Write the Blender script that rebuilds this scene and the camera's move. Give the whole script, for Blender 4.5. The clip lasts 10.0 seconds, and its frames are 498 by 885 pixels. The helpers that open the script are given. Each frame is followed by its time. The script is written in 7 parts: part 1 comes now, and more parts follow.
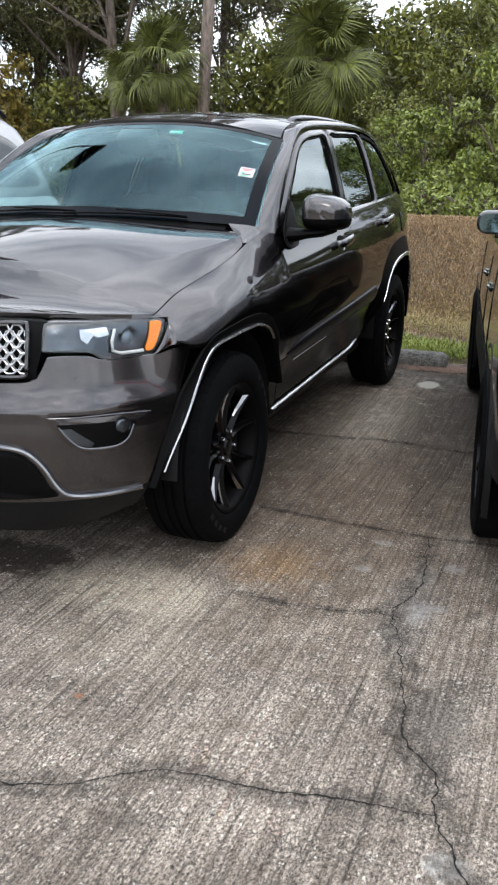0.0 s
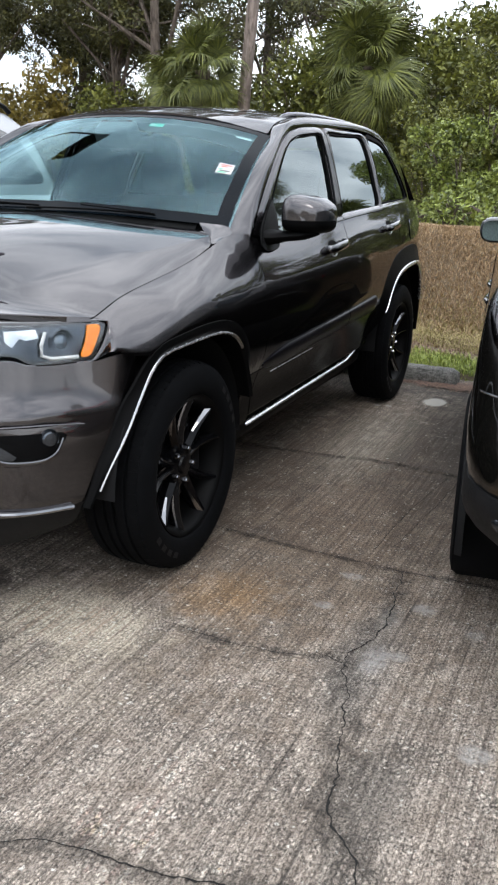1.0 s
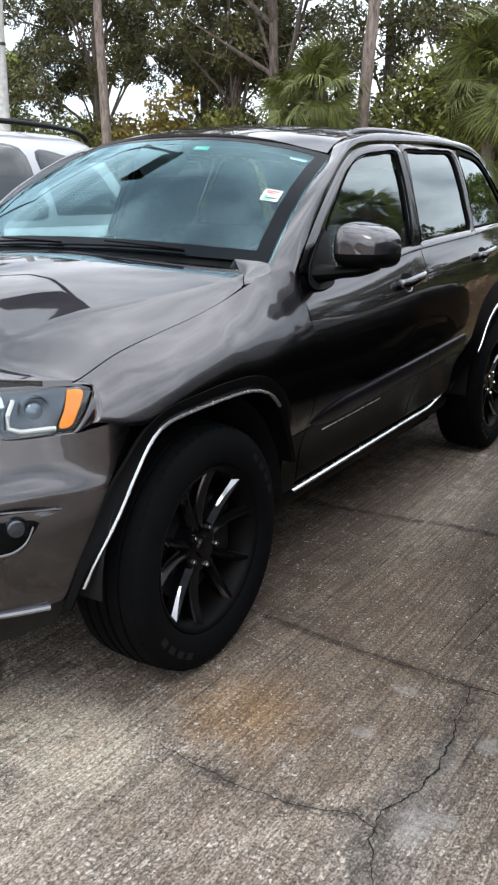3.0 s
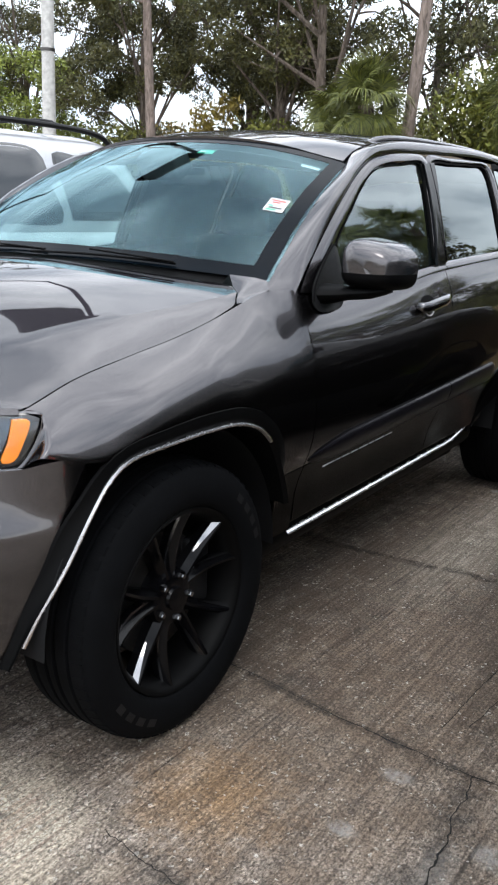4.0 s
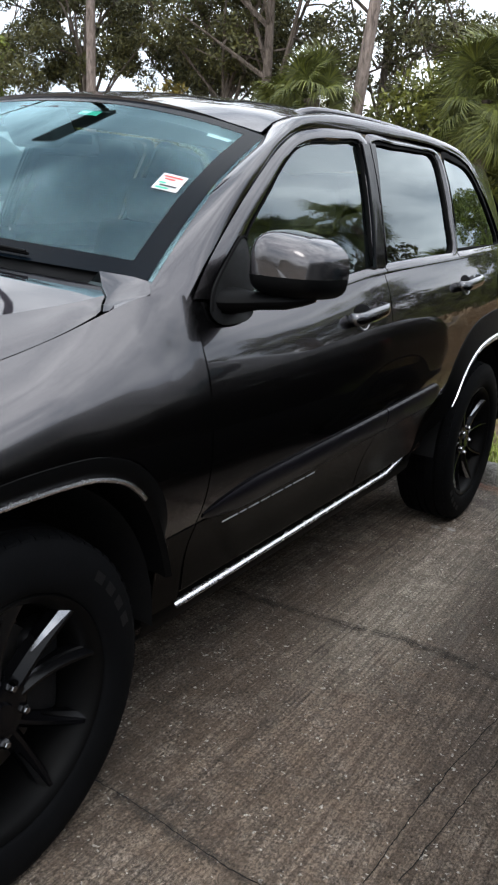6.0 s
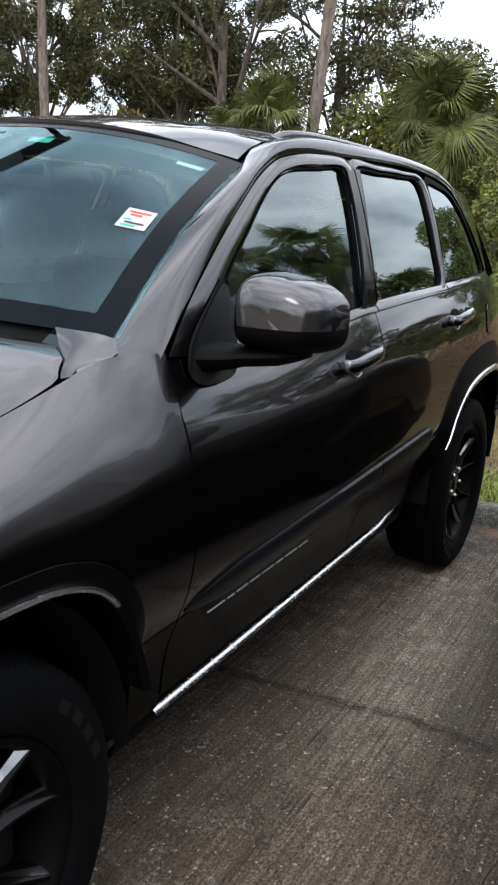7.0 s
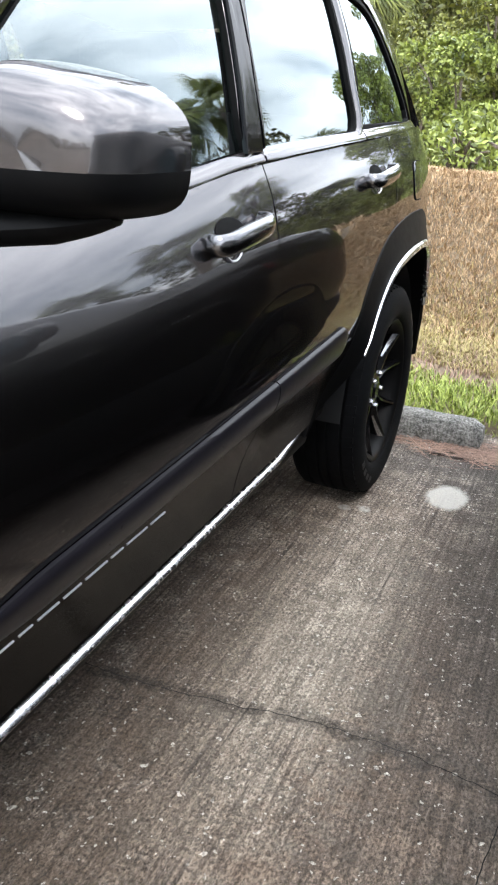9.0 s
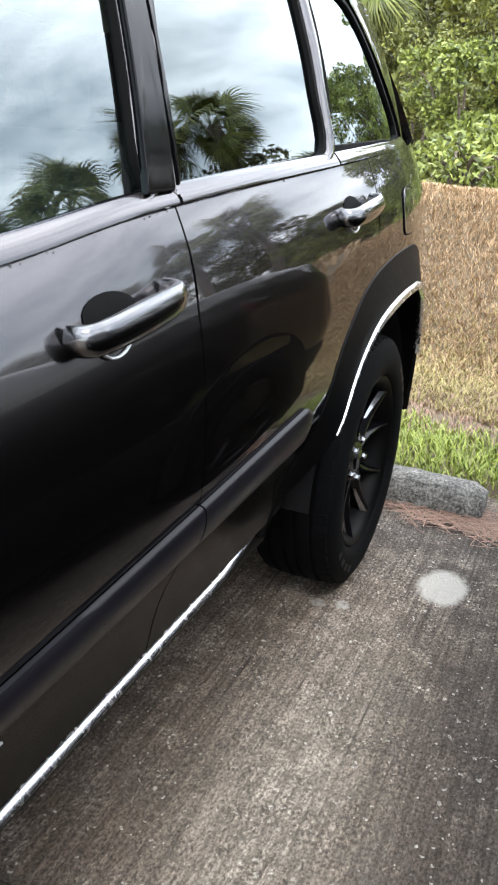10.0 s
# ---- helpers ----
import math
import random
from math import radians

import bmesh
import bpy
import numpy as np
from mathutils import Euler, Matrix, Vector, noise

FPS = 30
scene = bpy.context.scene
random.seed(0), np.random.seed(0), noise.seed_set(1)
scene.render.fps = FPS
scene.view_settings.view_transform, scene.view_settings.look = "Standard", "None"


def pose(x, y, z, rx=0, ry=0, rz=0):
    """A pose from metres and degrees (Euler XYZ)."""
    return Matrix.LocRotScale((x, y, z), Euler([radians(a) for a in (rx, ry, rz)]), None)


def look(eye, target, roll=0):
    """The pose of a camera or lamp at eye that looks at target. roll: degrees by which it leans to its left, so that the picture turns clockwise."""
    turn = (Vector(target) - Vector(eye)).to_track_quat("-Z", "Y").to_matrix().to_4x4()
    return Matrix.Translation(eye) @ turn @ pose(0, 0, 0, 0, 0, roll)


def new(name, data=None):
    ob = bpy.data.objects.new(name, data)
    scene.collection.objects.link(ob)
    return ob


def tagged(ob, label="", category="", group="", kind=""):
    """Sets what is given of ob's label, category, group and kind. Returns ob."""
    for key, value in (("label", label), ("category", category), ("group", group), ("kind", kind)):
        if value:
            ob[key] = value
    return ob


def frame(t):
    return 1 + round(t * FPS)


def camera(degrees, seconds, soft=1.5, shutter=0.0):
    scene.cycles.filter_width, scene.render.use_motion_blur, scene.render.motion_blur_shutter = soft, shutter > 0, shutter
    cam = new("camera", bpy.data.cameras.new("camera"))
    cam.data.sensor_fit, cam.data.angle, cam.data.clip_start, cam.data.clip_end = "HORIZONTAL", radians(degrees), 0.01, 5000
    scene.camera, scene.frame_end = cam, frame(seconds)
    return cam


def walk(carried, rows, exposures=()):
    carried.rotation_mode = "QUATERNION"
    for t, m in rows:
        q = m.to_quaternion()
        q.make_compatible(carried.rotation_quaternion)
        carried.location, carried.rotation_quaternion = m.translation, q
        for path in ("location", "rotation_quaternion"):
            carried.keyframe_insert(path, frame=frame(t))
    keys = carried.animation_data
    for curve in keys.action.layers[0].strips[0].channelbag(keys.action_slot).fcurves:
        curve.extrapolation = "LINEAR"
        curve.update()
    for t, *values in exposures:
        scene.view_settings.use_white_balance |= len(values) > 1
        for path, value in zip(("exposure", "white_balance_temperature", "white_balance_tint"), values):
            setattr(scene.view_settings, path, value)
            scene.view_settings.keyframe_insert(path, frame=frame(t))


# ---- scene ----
cam = camera(32.9, 10.0, 2.2)
PATH = [
    (0, (2.147, -2.967, 1.438), (1.453, -1.194, 0.828), 0.4),
    (0.5, (2.174, -2.781, 1.424), (1.387, -1.041, 0.83), 0.6),
    (1, (2.304, -2.593, 1.393), (1.529, -0.847, 0.8), 1.7),
    (1.5, (2.459, -2.41, 1.399), (1.606, -0.704, 0.796), 2.7),
    (2, (2.466, -2.28, 1.397), (1.524, -0.624, 0.786), 1.4),
    (2.5, (2.366, -2.115, 1.408), (1.396, -0.477, 0.794), 1.1),
    (3, (2.314, -1.97, 1.422), (1.282, -0.349, 0.869), 0.1),
    (3.2, (2.317, -1.891, 1.424), (1.253, -0.283, 0.892), 0.4),
    (4.5, (2.185, -1.514, 1.402), (1.083, 0.068, 0.87), 2.2),
    (5, (2.113, -1.394, 1.379), (1.121, 0.248, 0.814), 3.0),
    (5.2, (2.094, -1.311, 1.377), (1.133, 0.345, 0.797), 3.2),
    (6.3, (1.944, -0.931, 1.407), (0.954, 0.732, 0.902), 4.9),
    (6.5, (1.881, -0.882, 1.413), (0.892, 0.789, 0.935), 4.1),
    (7, (1.795, -0.764, 1.425), (0.879, 0.947, 0.942), 3.5),
    (7.5, (1.788, -0.531, 1.432), (0.892, 1.194, 0.962), 3.4),
    (8, (1.743, -0.355, 1.416), (0.833, 1.355, 0.918), 2.8),
    (8.5, (1.619, -0.189, 1.392), (0.713, 1.502, 0.829), 2.8),
    (9, (1.58, -0.008, 1.308), (0.884, 1.721, 0.58), 3.4),
    (9.5, (1.579, 0.283, 1.32), (0.95, 2.026, 0.569), 4.1),
    (10, (1.485, 0.566, 1.335), (0.782, 2.298, 0.621), 3.8),
]
EXPOSURES = [(0.0, -0.08), (2.0, 0.04), (3.0, 0.10), (5.0, 0.12), (7.0, -0.12), (8.4, -0.02), (9.0, 1.20), (9.5, 1.28), (10.0, 1.15)]
walk(cam, [(t, look(eye, target, roll)) for t, eye, target, roll in PATH], EXPOSURES)


# ---- world and light ----
SUN_AZ, SUN_EL = 150.0, 52.0
world = bpy.data.worlds.new("overcast_sky")
scene.world = world
world.use_nodes = True
wn, wl = world.node_tree.nodes, world.node_tree.links
wn.clear()
w_out = wn.new("ShaderNodeOutputWorld")
w_bg = wn.new("ShaderNodeBackground")
w_sky = wn.new("ShaderNodeTexSky")
w_sky.sky_type, w_sky.sun_disc = "NISHITA", False
w_sky.sun_elevation, w_sky.sun_rotation = radians(SUN_EL), radians(SUN_AZ)
w_dim = wn.new("ShaderNodeVectorMath")
w_dim.operation = "SCALE"
w_dim.inputs["Scale"].default_value = 0.10
w_co = wn.new("ShaderNodeTexCoord")
w_map = wn.new("ShaderNodeMapping")
w_map.inputs["Scale"].default_value = (1.0, 1.0, 2.2)
w_noise = wn.new("ShaderNodeTexNoise")
w_noise.inputs["Scale"].default_value = 2.6
w_noise.inputs["Detail"].default_value = 7.0
w_noise.inputs["Roughness"].default_value = 0.55
w_noise.inputs["Distortion"].default_value = 0.4
w_ramp = wn.new("ShaderNodeValToRGB")
w_ramp.color_ramp.elements[0].position = 0.36
w_ramp.color_ramp.elements[0].color = (0.45, 0.51, 0.588, 1)
w_ramp.color_ramp.elements[1].position = 0.66
w_ramp.color_ramp.elements[1].color = (1.50, 1.55, 1.63, 1)
w_mix = wn.new("ShaderNodeMix")
w_mix.data_type = "RGBA"
w_mix.inputs["Factor"].default_value = 0.86
wl.new(w_co.outputs["Generated"], w_map.inputs["Vector"])
wl.new(w_map.outputs["Vector"], w_noise.inputs["Vector"])
wl.new(w_noise.outputs["Fac"], w_ramp.inputs["Fac"])
wl.new(w_sky.outputs["Color"], w_dim.inputs[0])
wl.new(w_dim.outputs["Vector"], w_mix.inputs["A"])
wl.new(w_ramp.outputs["Color"], w_mix.inputs["B"])
wl.new(w_mix.outputs["Result"], w_bg.inputs["Color"])
w_sep = wn.new("ShaderNodeSeparateXYZ")
w_rise = wn.new("ShaderNodeMapRange")
w_rise.inputs["From Min"].default_value, w_rise.inputs["From Max"].default_value = 0.0, 1.0
w_rise.inputs["To Min"].default_value, w_rise.inputs["To Max"].default_value = 1.75, 2.95
wl.new(w_co.outputs["Generated"], w_sep.inputs["Vector"])
wl.new(w_sep.outputs["Z"], w_rise.inputs["Value"])
wl.new(w_rise.outputs["Result"], w_bg.inputs["Strength"])
wl.new(w_bg.outputs["Background"], w_out.inputs["Surface"])

sun = new("sun", bpy.data.lights.new("sun", "SUN"))
sun.data.energy, sun.data.angle, sun.data.color = 0.7, radians(20), (1.0, 0.97, 0.94)
sun.matrix_world = look((math.sin(radians(SUN_AZ)) * 20, math.cos(radians(SUN_AZ)) * 20, 20 * math.tan(radians(SUN_EL))), (0, 0, 0))


# ---- materials ----
def material(name):
    m = bpy.data.materials.new(name)
    m.use_nodes = True
    return m, m.node_tree.nodes, m.node_tree.links, m.node_tree.nodes["Principled BSDF"]


def noise_node(nodes, links, scale, detail=4.0, rough=0.55, vec=None, distort=0.0):
    n = nodes.new("ShaderNodeTexNoise")
    n.inputs["Scale"].default_value = scale
    n.inputs["Detail"].default_value = detail
    n.inputs["Roughness"].default_value = rough
    n.inputs["Distortion"].default_value = distort
    if vec is not None:
        links.new(vec, n.inputs["Vector"])
    return n


def ramp_node(nodes, links, fac, stops):
    r = nodes.new("ShaderNodeValToRGB")
    els = r.color_ramp.elements
    while len(els) < len(stops):
        els.new(0.5)
    for e, (p, c) in zip(els, stops):
        e.position = p
        e.color = (*c, 1) if len(c) == 3 else c
    links.new(fac, r.inputs["Fac"])
    return r


def mix_node(nodes, links, fac, a, b, mode="MIX"):
    m = nodes.new("ShaderNodeMix")
    m.data_type, m.blend_type = "RGBA", mode
    for key, v in (("Factor", fac), ("A", a), ("B", b)):
        if isinstance(v, (int, float)):
            m.inputs[key].default_value = v
        elif isinstance(v, tuple):
            m.inputs[key].default_value = (*v, 1)
        else:
            links.new(v, m.inputs[key])
    return m.outputs["Result"]


def math_node(nodes, links, op, a, b=0.0, clamp=False):
    m = nodes.new("ShaderNodeMath")
    m.operation, m.use_clamp = op, clamp
    for i, v in enumerate((a, b)):
        if isinstance(v, (int, float)):
            m.inputs[i].default_value = v
        else:
            links.new(v, m.inputs[i])
    return m.outputs[0]


def bump_node(nodes, links, height, bsdf, strength=0.3, distance=0.01, socket="Normal"):
    b = nodes.new("ShaderNodeBump")
    b.inputs["Strength"].default_value = strength
    b.inputs["Distance"].default_value = distance
    links.new(height, b.inputs["Height"])
    links.new(b.outputs["Normal"], bsdf.inputs[socket])
    return b


def plain(name, color, rough=0.5, metal=0.0, coat=0.0, vary=0.15, scale=8.0, bump=0.0, bump_scale=200.0, spec=0.5):
    """A surface with a soft mottling of its colour and an uneven gloss."""
    m, n, l, p = material(name)
    co = n.new("ShaderNodeTexCoord").outputs["Object"]
    a = noise_node(n, l, scale, 5, vec=co)
    dark = tuple(c * (1 - vary) for c in color)
    light = tuple(min(1, c * (1 + vary)) for c in color)
    l.new(ramp_node(n, l, a.outputs["Fac"], [(0.3, dark), (0.7, light)]).outputs["Color"], p.inputs["Base Color"])
    b = noise_node(n, l, scale * 6, 3, vec=co)
    l.new(math_node(n, l, "ADD", math_node(n, l, "MULTIPLY", b.outputs["Fac"], 0.12), rough - 0.06), p.inputs["Roughness"])
    p.inputs["Metallic"].default_value = metal
    p.inputs["Specular IOR Level"].default_value = spec
    p.inputs["Coat Weight"].default_value = coat
    p.inputs["Coat Roughness"].default_value = 0.03
    if bump:
        bump_node(n, l, noise_node(n, l, bump_scale, 3, vec=co).outputs["Fac"], p, bump, 0.002)
    return m


def car_paint(name, color, metal=0.75, rough=0.34):
    m, n, l, p = material(name)
    co = n.new("ShaderNodeTexCoord").outputs["Object"]
    flake = n.new("ShaderNodeTexVoronoi")
    flake.inputs["Scale"].default_value = 1400
    l.new(co, flake.inputs["Vector"])
    dust = noise_node(n, l, 3.0, 6, 0.65, co)
    c1 = ramp_node(n, l, flake.outputs["Distance"], [(0.0, tuple(c * 1.25 for c in color)), (0.7, tuple(c * 0.85 for c in color))]).outputs["Color"]
    l.new(mix_node(n, l, math_node(n, l, "MULTIPLY", ramp_node(n, l, dust.outputs["Fac"], [(0.45, (0, 0, 0)), (0.75, (1, 1, 1))]).outputs["Color"], 0.10), c1, (0.16, 0.15, 0.14)), p.inputs["Base Color"])
    p.inputs["Metallic"].default_value = metal
    p.inputs["Roughness"].default_value = rough
    p.inputs["Coat Weight"].default_value = 1.0
    p.inputs["Coat IOR"].default_value = 1.52
    p.inputs["Specular Tint"].default_value = (0.35, 0.35, 0.37, 1)
    l.new(math_node(n, l, "ADD", math_node(n, l, "MULTIPLY", dust.outputs["Fac"], 0.05), 0.0), p.inputs["Coat Roughness"])
    wave = noise_node(n, l, 5.0, 2, 0.4, co)
    bump_node(n, l, wave.outputs["Fac"], p, 0.03, 0.01, "Coat Normal")
    return m


def window_glass(name, tint, ior=1.52, gloss=(0.90, 0.99, 1.0)):
    """Thin glass: what is behind shows through its tint, and it mirrors at a slant."""
    m, n, l, p = material(name)
    n.remove(p)
    out = n["Material Output"]
    tr = n.new("ShaderNodeBsdfTransparent")
    tr.inputs["Color"].default_value = (*tint, 1)
    gl = n.new("ShaderNodeBsdfGlossy")
    gl.inputs["Roughness"].default_value = 0.015
    gl.inputs["Color"].default_value = (*gloss, 1)
    lw = n.new("ShaderNodeLayerWeight")
    lw.inputs["Blend"].default_value = 0.5
    f0 = ((ior - 1) / (ior + 1)) ** 2
    slant = math_node(n, l, "POWER", lw.outputs["Facing"], 5.0)
    fac = math_node(n, l, "ADD", math_node(n, l, "MULTIPLY", slant, 1 - f0), f0, True)
    mx = n.new("ShaderNodeMixShader")
    l.new(fac, mx.inputs["Fac"])
    l.new(tr.outputs["BSDF"], mx.inputs[1])
    l.new(gl.outputs["BSDF"], mx.inputs[2])
    l.new(mx.outputs["Shader"], out.inputs["Surface"])
    return m


def leaf_material(name, dark, light, rough=0.5):
    m, n, l, p = material(name)
    g = n.new("ShaderNodeNewGeometry")
    co = n.new("ShaderNodeTexCoord").outputs["Object"]
    big = noise_node(n, l, 0.7, 3, vec=co)
    f = math_node(n, l, "ADD", math_node(n, l, "MULTIPLY", g.outputs["Random Per Island"], 0.6), math_node(n, l, "MULTIPLY", big.outputs["Fac"], 0.5))
    mid = tuple((a + b) / 2 for a, b in zip(dark, light))
    l.new(ramp_node(n, l, f, [(0.15, dark), (0.55, mid), (0.95, light)]).outputs["Color"], p.inputs["Base Color"])
    p.inputs["Roughness"].default_value = rough
    p.inputs["Transmission Weight"].default_value = 0.0
    p.inputs["Subsurface Weight"].default_value = 0.0
    return m


def bark_material(name, dark, light):
    m, n, l, p = material(name)
    co = n.new("ShaderNodeTexCoord").outputs["Object"]
    mp = n.new("ShaderNodeMapping")
    mp.inputs["Scale"].default_value = (1, 1, 0.22)
    l.new(co, mp.inputs["Vector"])
    a = noise_node(n, l, 9, 6, 0.7, mp.outputs["Vector"], 0.6)
    l.new(ramp_node(n, l, a.outputs["Fac"], [(0.32, dark), (0.68, light)]).outputs["Color"], p.inputs["Base Color"])
    p.inputs["Roughness"].default_value = 0.95
    bump_node(n, l, a.outputs["Fac"], p, 0.9, 0.05)
    return m


PAINT = car_paint("granite_grey_metallic", (0.074, 0.069, 0.071), 1.0, 0.25)
GLOSS_BLACK = plain("gloss_black", (0.012, 0.012, 0.013), 0.22, 0.0, 1.0, 0.1)
BLACK_PLASTIC = plain("black_plastic", (0.006, 0.006, 0.0065), 0.6, vary=0.25, bump=0.25, bump_scale=500, spec=0.2)
DARK_TRIM = plain("dark_interior", (0.060, 0.062, 0.064), 0.85, vary=0.2, bump=0.2, bump_scale=300, spec=0.2)
RUBBER = plain("tyre_rubber", (0.0022, 0.0024, 0.0029), 0.8, vary=0.3, scale=14, bump=0.3, bump_scale=160, spec=0.08)
DEEP_BLACK = plain("deep_black", (0.003, 0.003, 0.003), 0.9, spec=0.1)
MOULDING = plain("moulding_dark", (0.007, 0.0065, 0.0085), 0.30, vary=0.2, spec=0.13)
# near-black in place of grey paint, for the shade low on the body
SHADED_CLADDING = plain("shaded_cladding", (0.003, 0.0027, 0.0024), 0.16, vary=0.3, spec=0.035)
BADGE_SILVER = plain("badge_silver", (0.42, 0.42, 0.43), 0.4, 0.2, vary=0.1)
RIM_BLACK = plain("black_wheel_paint", (0.0025, 0.0025, 0.003), 0.12, 0.0, 0.0, 0.15, spec=0.14)
ARCH_BLACK = plain("arch_black", (0.002, 0.002, 0.0021), 0.5, vary=0.2, spec=0.07)
HANDLE_GREY = plain("handle_grey", (0.115, 0.115, 0.12), 0.2, 1.0, 0.6, vary=0.1)
HANDLE_CHROME = plain("handle_chrome", (0.25, 0.25, 0.26), 0.16, 1.0, vary=0.1)
STEEL = plain("brake_steel", (0.10, 0.095, 0.09), 0.45, 1.0, vary=0.3)
CHROME = plain("bright_chrome", (0.72, 0.73, 0.75), 0.10, 1.0, vary=0.05)
SATIN = plain("satin_silver", (0.50, 0.50, 0.51), 0.30, 1.0, vary=0.1)
HEADLINER = plain("grey_headliner", (0.34, 0.34, 0.33), 0.95, vary=0.08)
SEAT_CLOTH = plain("black_leather", (0.040, 0.040, 0.041), 0.9, vary=0.2, bump=0.3, bump_scale=120, spec=0.03)
FRIT = plain("black_glass_edge", (0.002, 0.004, 0.0065), 0.16, spec=0.06)
AMBER = plain("amber_lens", (0.85, 0.22, 0.006), 0.2, coat=0.15, vary=0.12, scale=60)
RED_LENS = plain("red_lens", (0.45, 0.012, 0.012), 0.10, coat=1.0, vary=0.15, scale=50)
RED_REFLECTOR = plain("red_reflector", (0.75, 0.03, 0.015), 0.2, coat=1.0, vary=0.1, scale=120)
WHITE_LABEL = plain("white_label", (0.58, 0.58, 0.56), 0.6, vary=0.08, scale=30)
RED_PRINT = plain("red_print", (0.62, 0.07, 0.06), 0.6)
GREEN_PRINT = plain("green_print", (0.02, 0.42, 0.26), 0.5)
DARK_PRINT = plain("dark_print", (0.03, 0.03, 0.03), 0.6)
LAMP_REFLECTOR = plain("lamp_reflector", (0.60, 0.62, 0.64), 0.16, 1.0, vary=0.05)
LAMP_BOWL = plain("lamp_housing_grey", (0.085, 0.095, 0.108), 0.22, 0.9, vary=0.25, scale=20)
SILL_BRIGHT = plain("bright_sill_trim", (0.64, 0.64, 0.66), 0.26, 1.0, vary=0.1)
LAMP_CLEAR = plain("clear_lamp_glass", (0.10, 0.13, 0.16), 0.06, 0.3, coat=1.0)
SCREEN_GLASS = window_glass("windscreen_glass", (0.66, 0.84, 0.85), 1.72, (0.52, 0.79, 0.87))
FRONT_GLASS = window_glass("front_side_glass", (0.66, 0.78, 0.76), 2.5)
PRIVACY_GLASS = window_glass("privacy_glass", (0.030, 0.033, 0.033), 2.1)
LAMP_GLASS = window_glass("lamp_lens", (0.95, 0.97, 0.98), 1.3)
TINTED_MIRROR = plain("tinted_mirror", (0.16, 0.24, 0.27), 0.05, 1.0, vary=0.02)
MIRROR = plain("mirror_silver", (0.80, 0.84, 0.86), 0.05, 1.0, vary=0.02)
SILVER_PAINT = car_paint("silver_metallic", (0.46, 0.465, 0.48), 0.6, 0.35)
DARK_PAINT = car_paint("dark_grey_metallic", (0.040, 0.038, 0.032), 0.9, 0.2)
BARK = bark_material("bark", (0.05, 0.038, 0.03), (0.20, 0.16, 0.13))
PINE_BARK = bark_material("pine_bark", (0.085, 0.066, 0.055), (0.36, 0.285, 0.245))
OAK_LEAF = leaf_material("oak_leaves", (0.016, 0.020, 0.006), (0.150, 0.142, 0.040))
SHRUB_LEAF = leaf_material("shrub_leaves", (0.018, 0.028, 0.006), (0.24, 0.25, 0.040))
YELLOW_LEAF = leaf_material("yellowing_leaves", (0.10, 0.075, 0.015), (0.30, 0.23, 0.04))
BRIGHT_LEAF = leaf_material("bright_leaves", (0.014, 0.026, 0.005), (0.34, 0.40, 0.075))
PALM_LEAF = leaf_material("palm_leaves", (0.020, 0.030, 0.006), (0.20, 0.22, 0.045))
DRY_GRASS = leaf_material("dry_grass", (0.17, 0.10, 0.055), (0.58, 0.42, 0.24), 0.8)
STRAW_GREEN = leaf_material("half_green_grass", (0.17, 0.145, 0.05), (0.50, 0.42, 0.18), 0.8)
GREEN_GRASS = leaf_material("green_grass", (0.09, 0.14, 0.02), (0.48, 0.54, 0.12), 0.7)
NEEDLES = leaf_material("pine_needles", (0.10, 0.055, 0.042), (0.46, 0.30, 0.22), 0.8)
EARTH = plain("earth", (0.13, 0.10, 0.065), 0.95, vary=0.4, scale=4, bump=0.6, bump_scale=40)
POLE_CONCRETE = plain("pole_concrete", (0.55, 0.54, 0.52), 0.85, vary=0.25, scale=5)


def stop_concrete():
    m, n, l, p = material("weathered_concrete")
    co = n.new("ShaderNodeTexCoord").outputs["Object"]
    a = noise_node(n, l, 22, 8, 0.75, co)
    b = noise_node(n, l, 90, 4, 0.6, co)
    c = mix_node(n, l, 0.45, ramp_node(n, l, a.outputs["Fac"], [(0.38, (0.035, 0.036, 0.030)), (0.53, (0.17, 0.165, 0.145)), (0.68, (0.48, 0.47, 0.43))]).outputs["Color"],
                 ramp_node(n, l, b.outputs["Fac"], [(0.4, (0.06, 0.06, 0.055)), (0.65, (0.46, 0.45, 0.43))]).outputs["Color"])
    l.new(c, p.inputs["Base Color"])
    p.inputs["Roughness"].default_value = 0.95
    bump_node(n, l, b.outputs["Fac"], p, 0.9, 0.02)
    return m


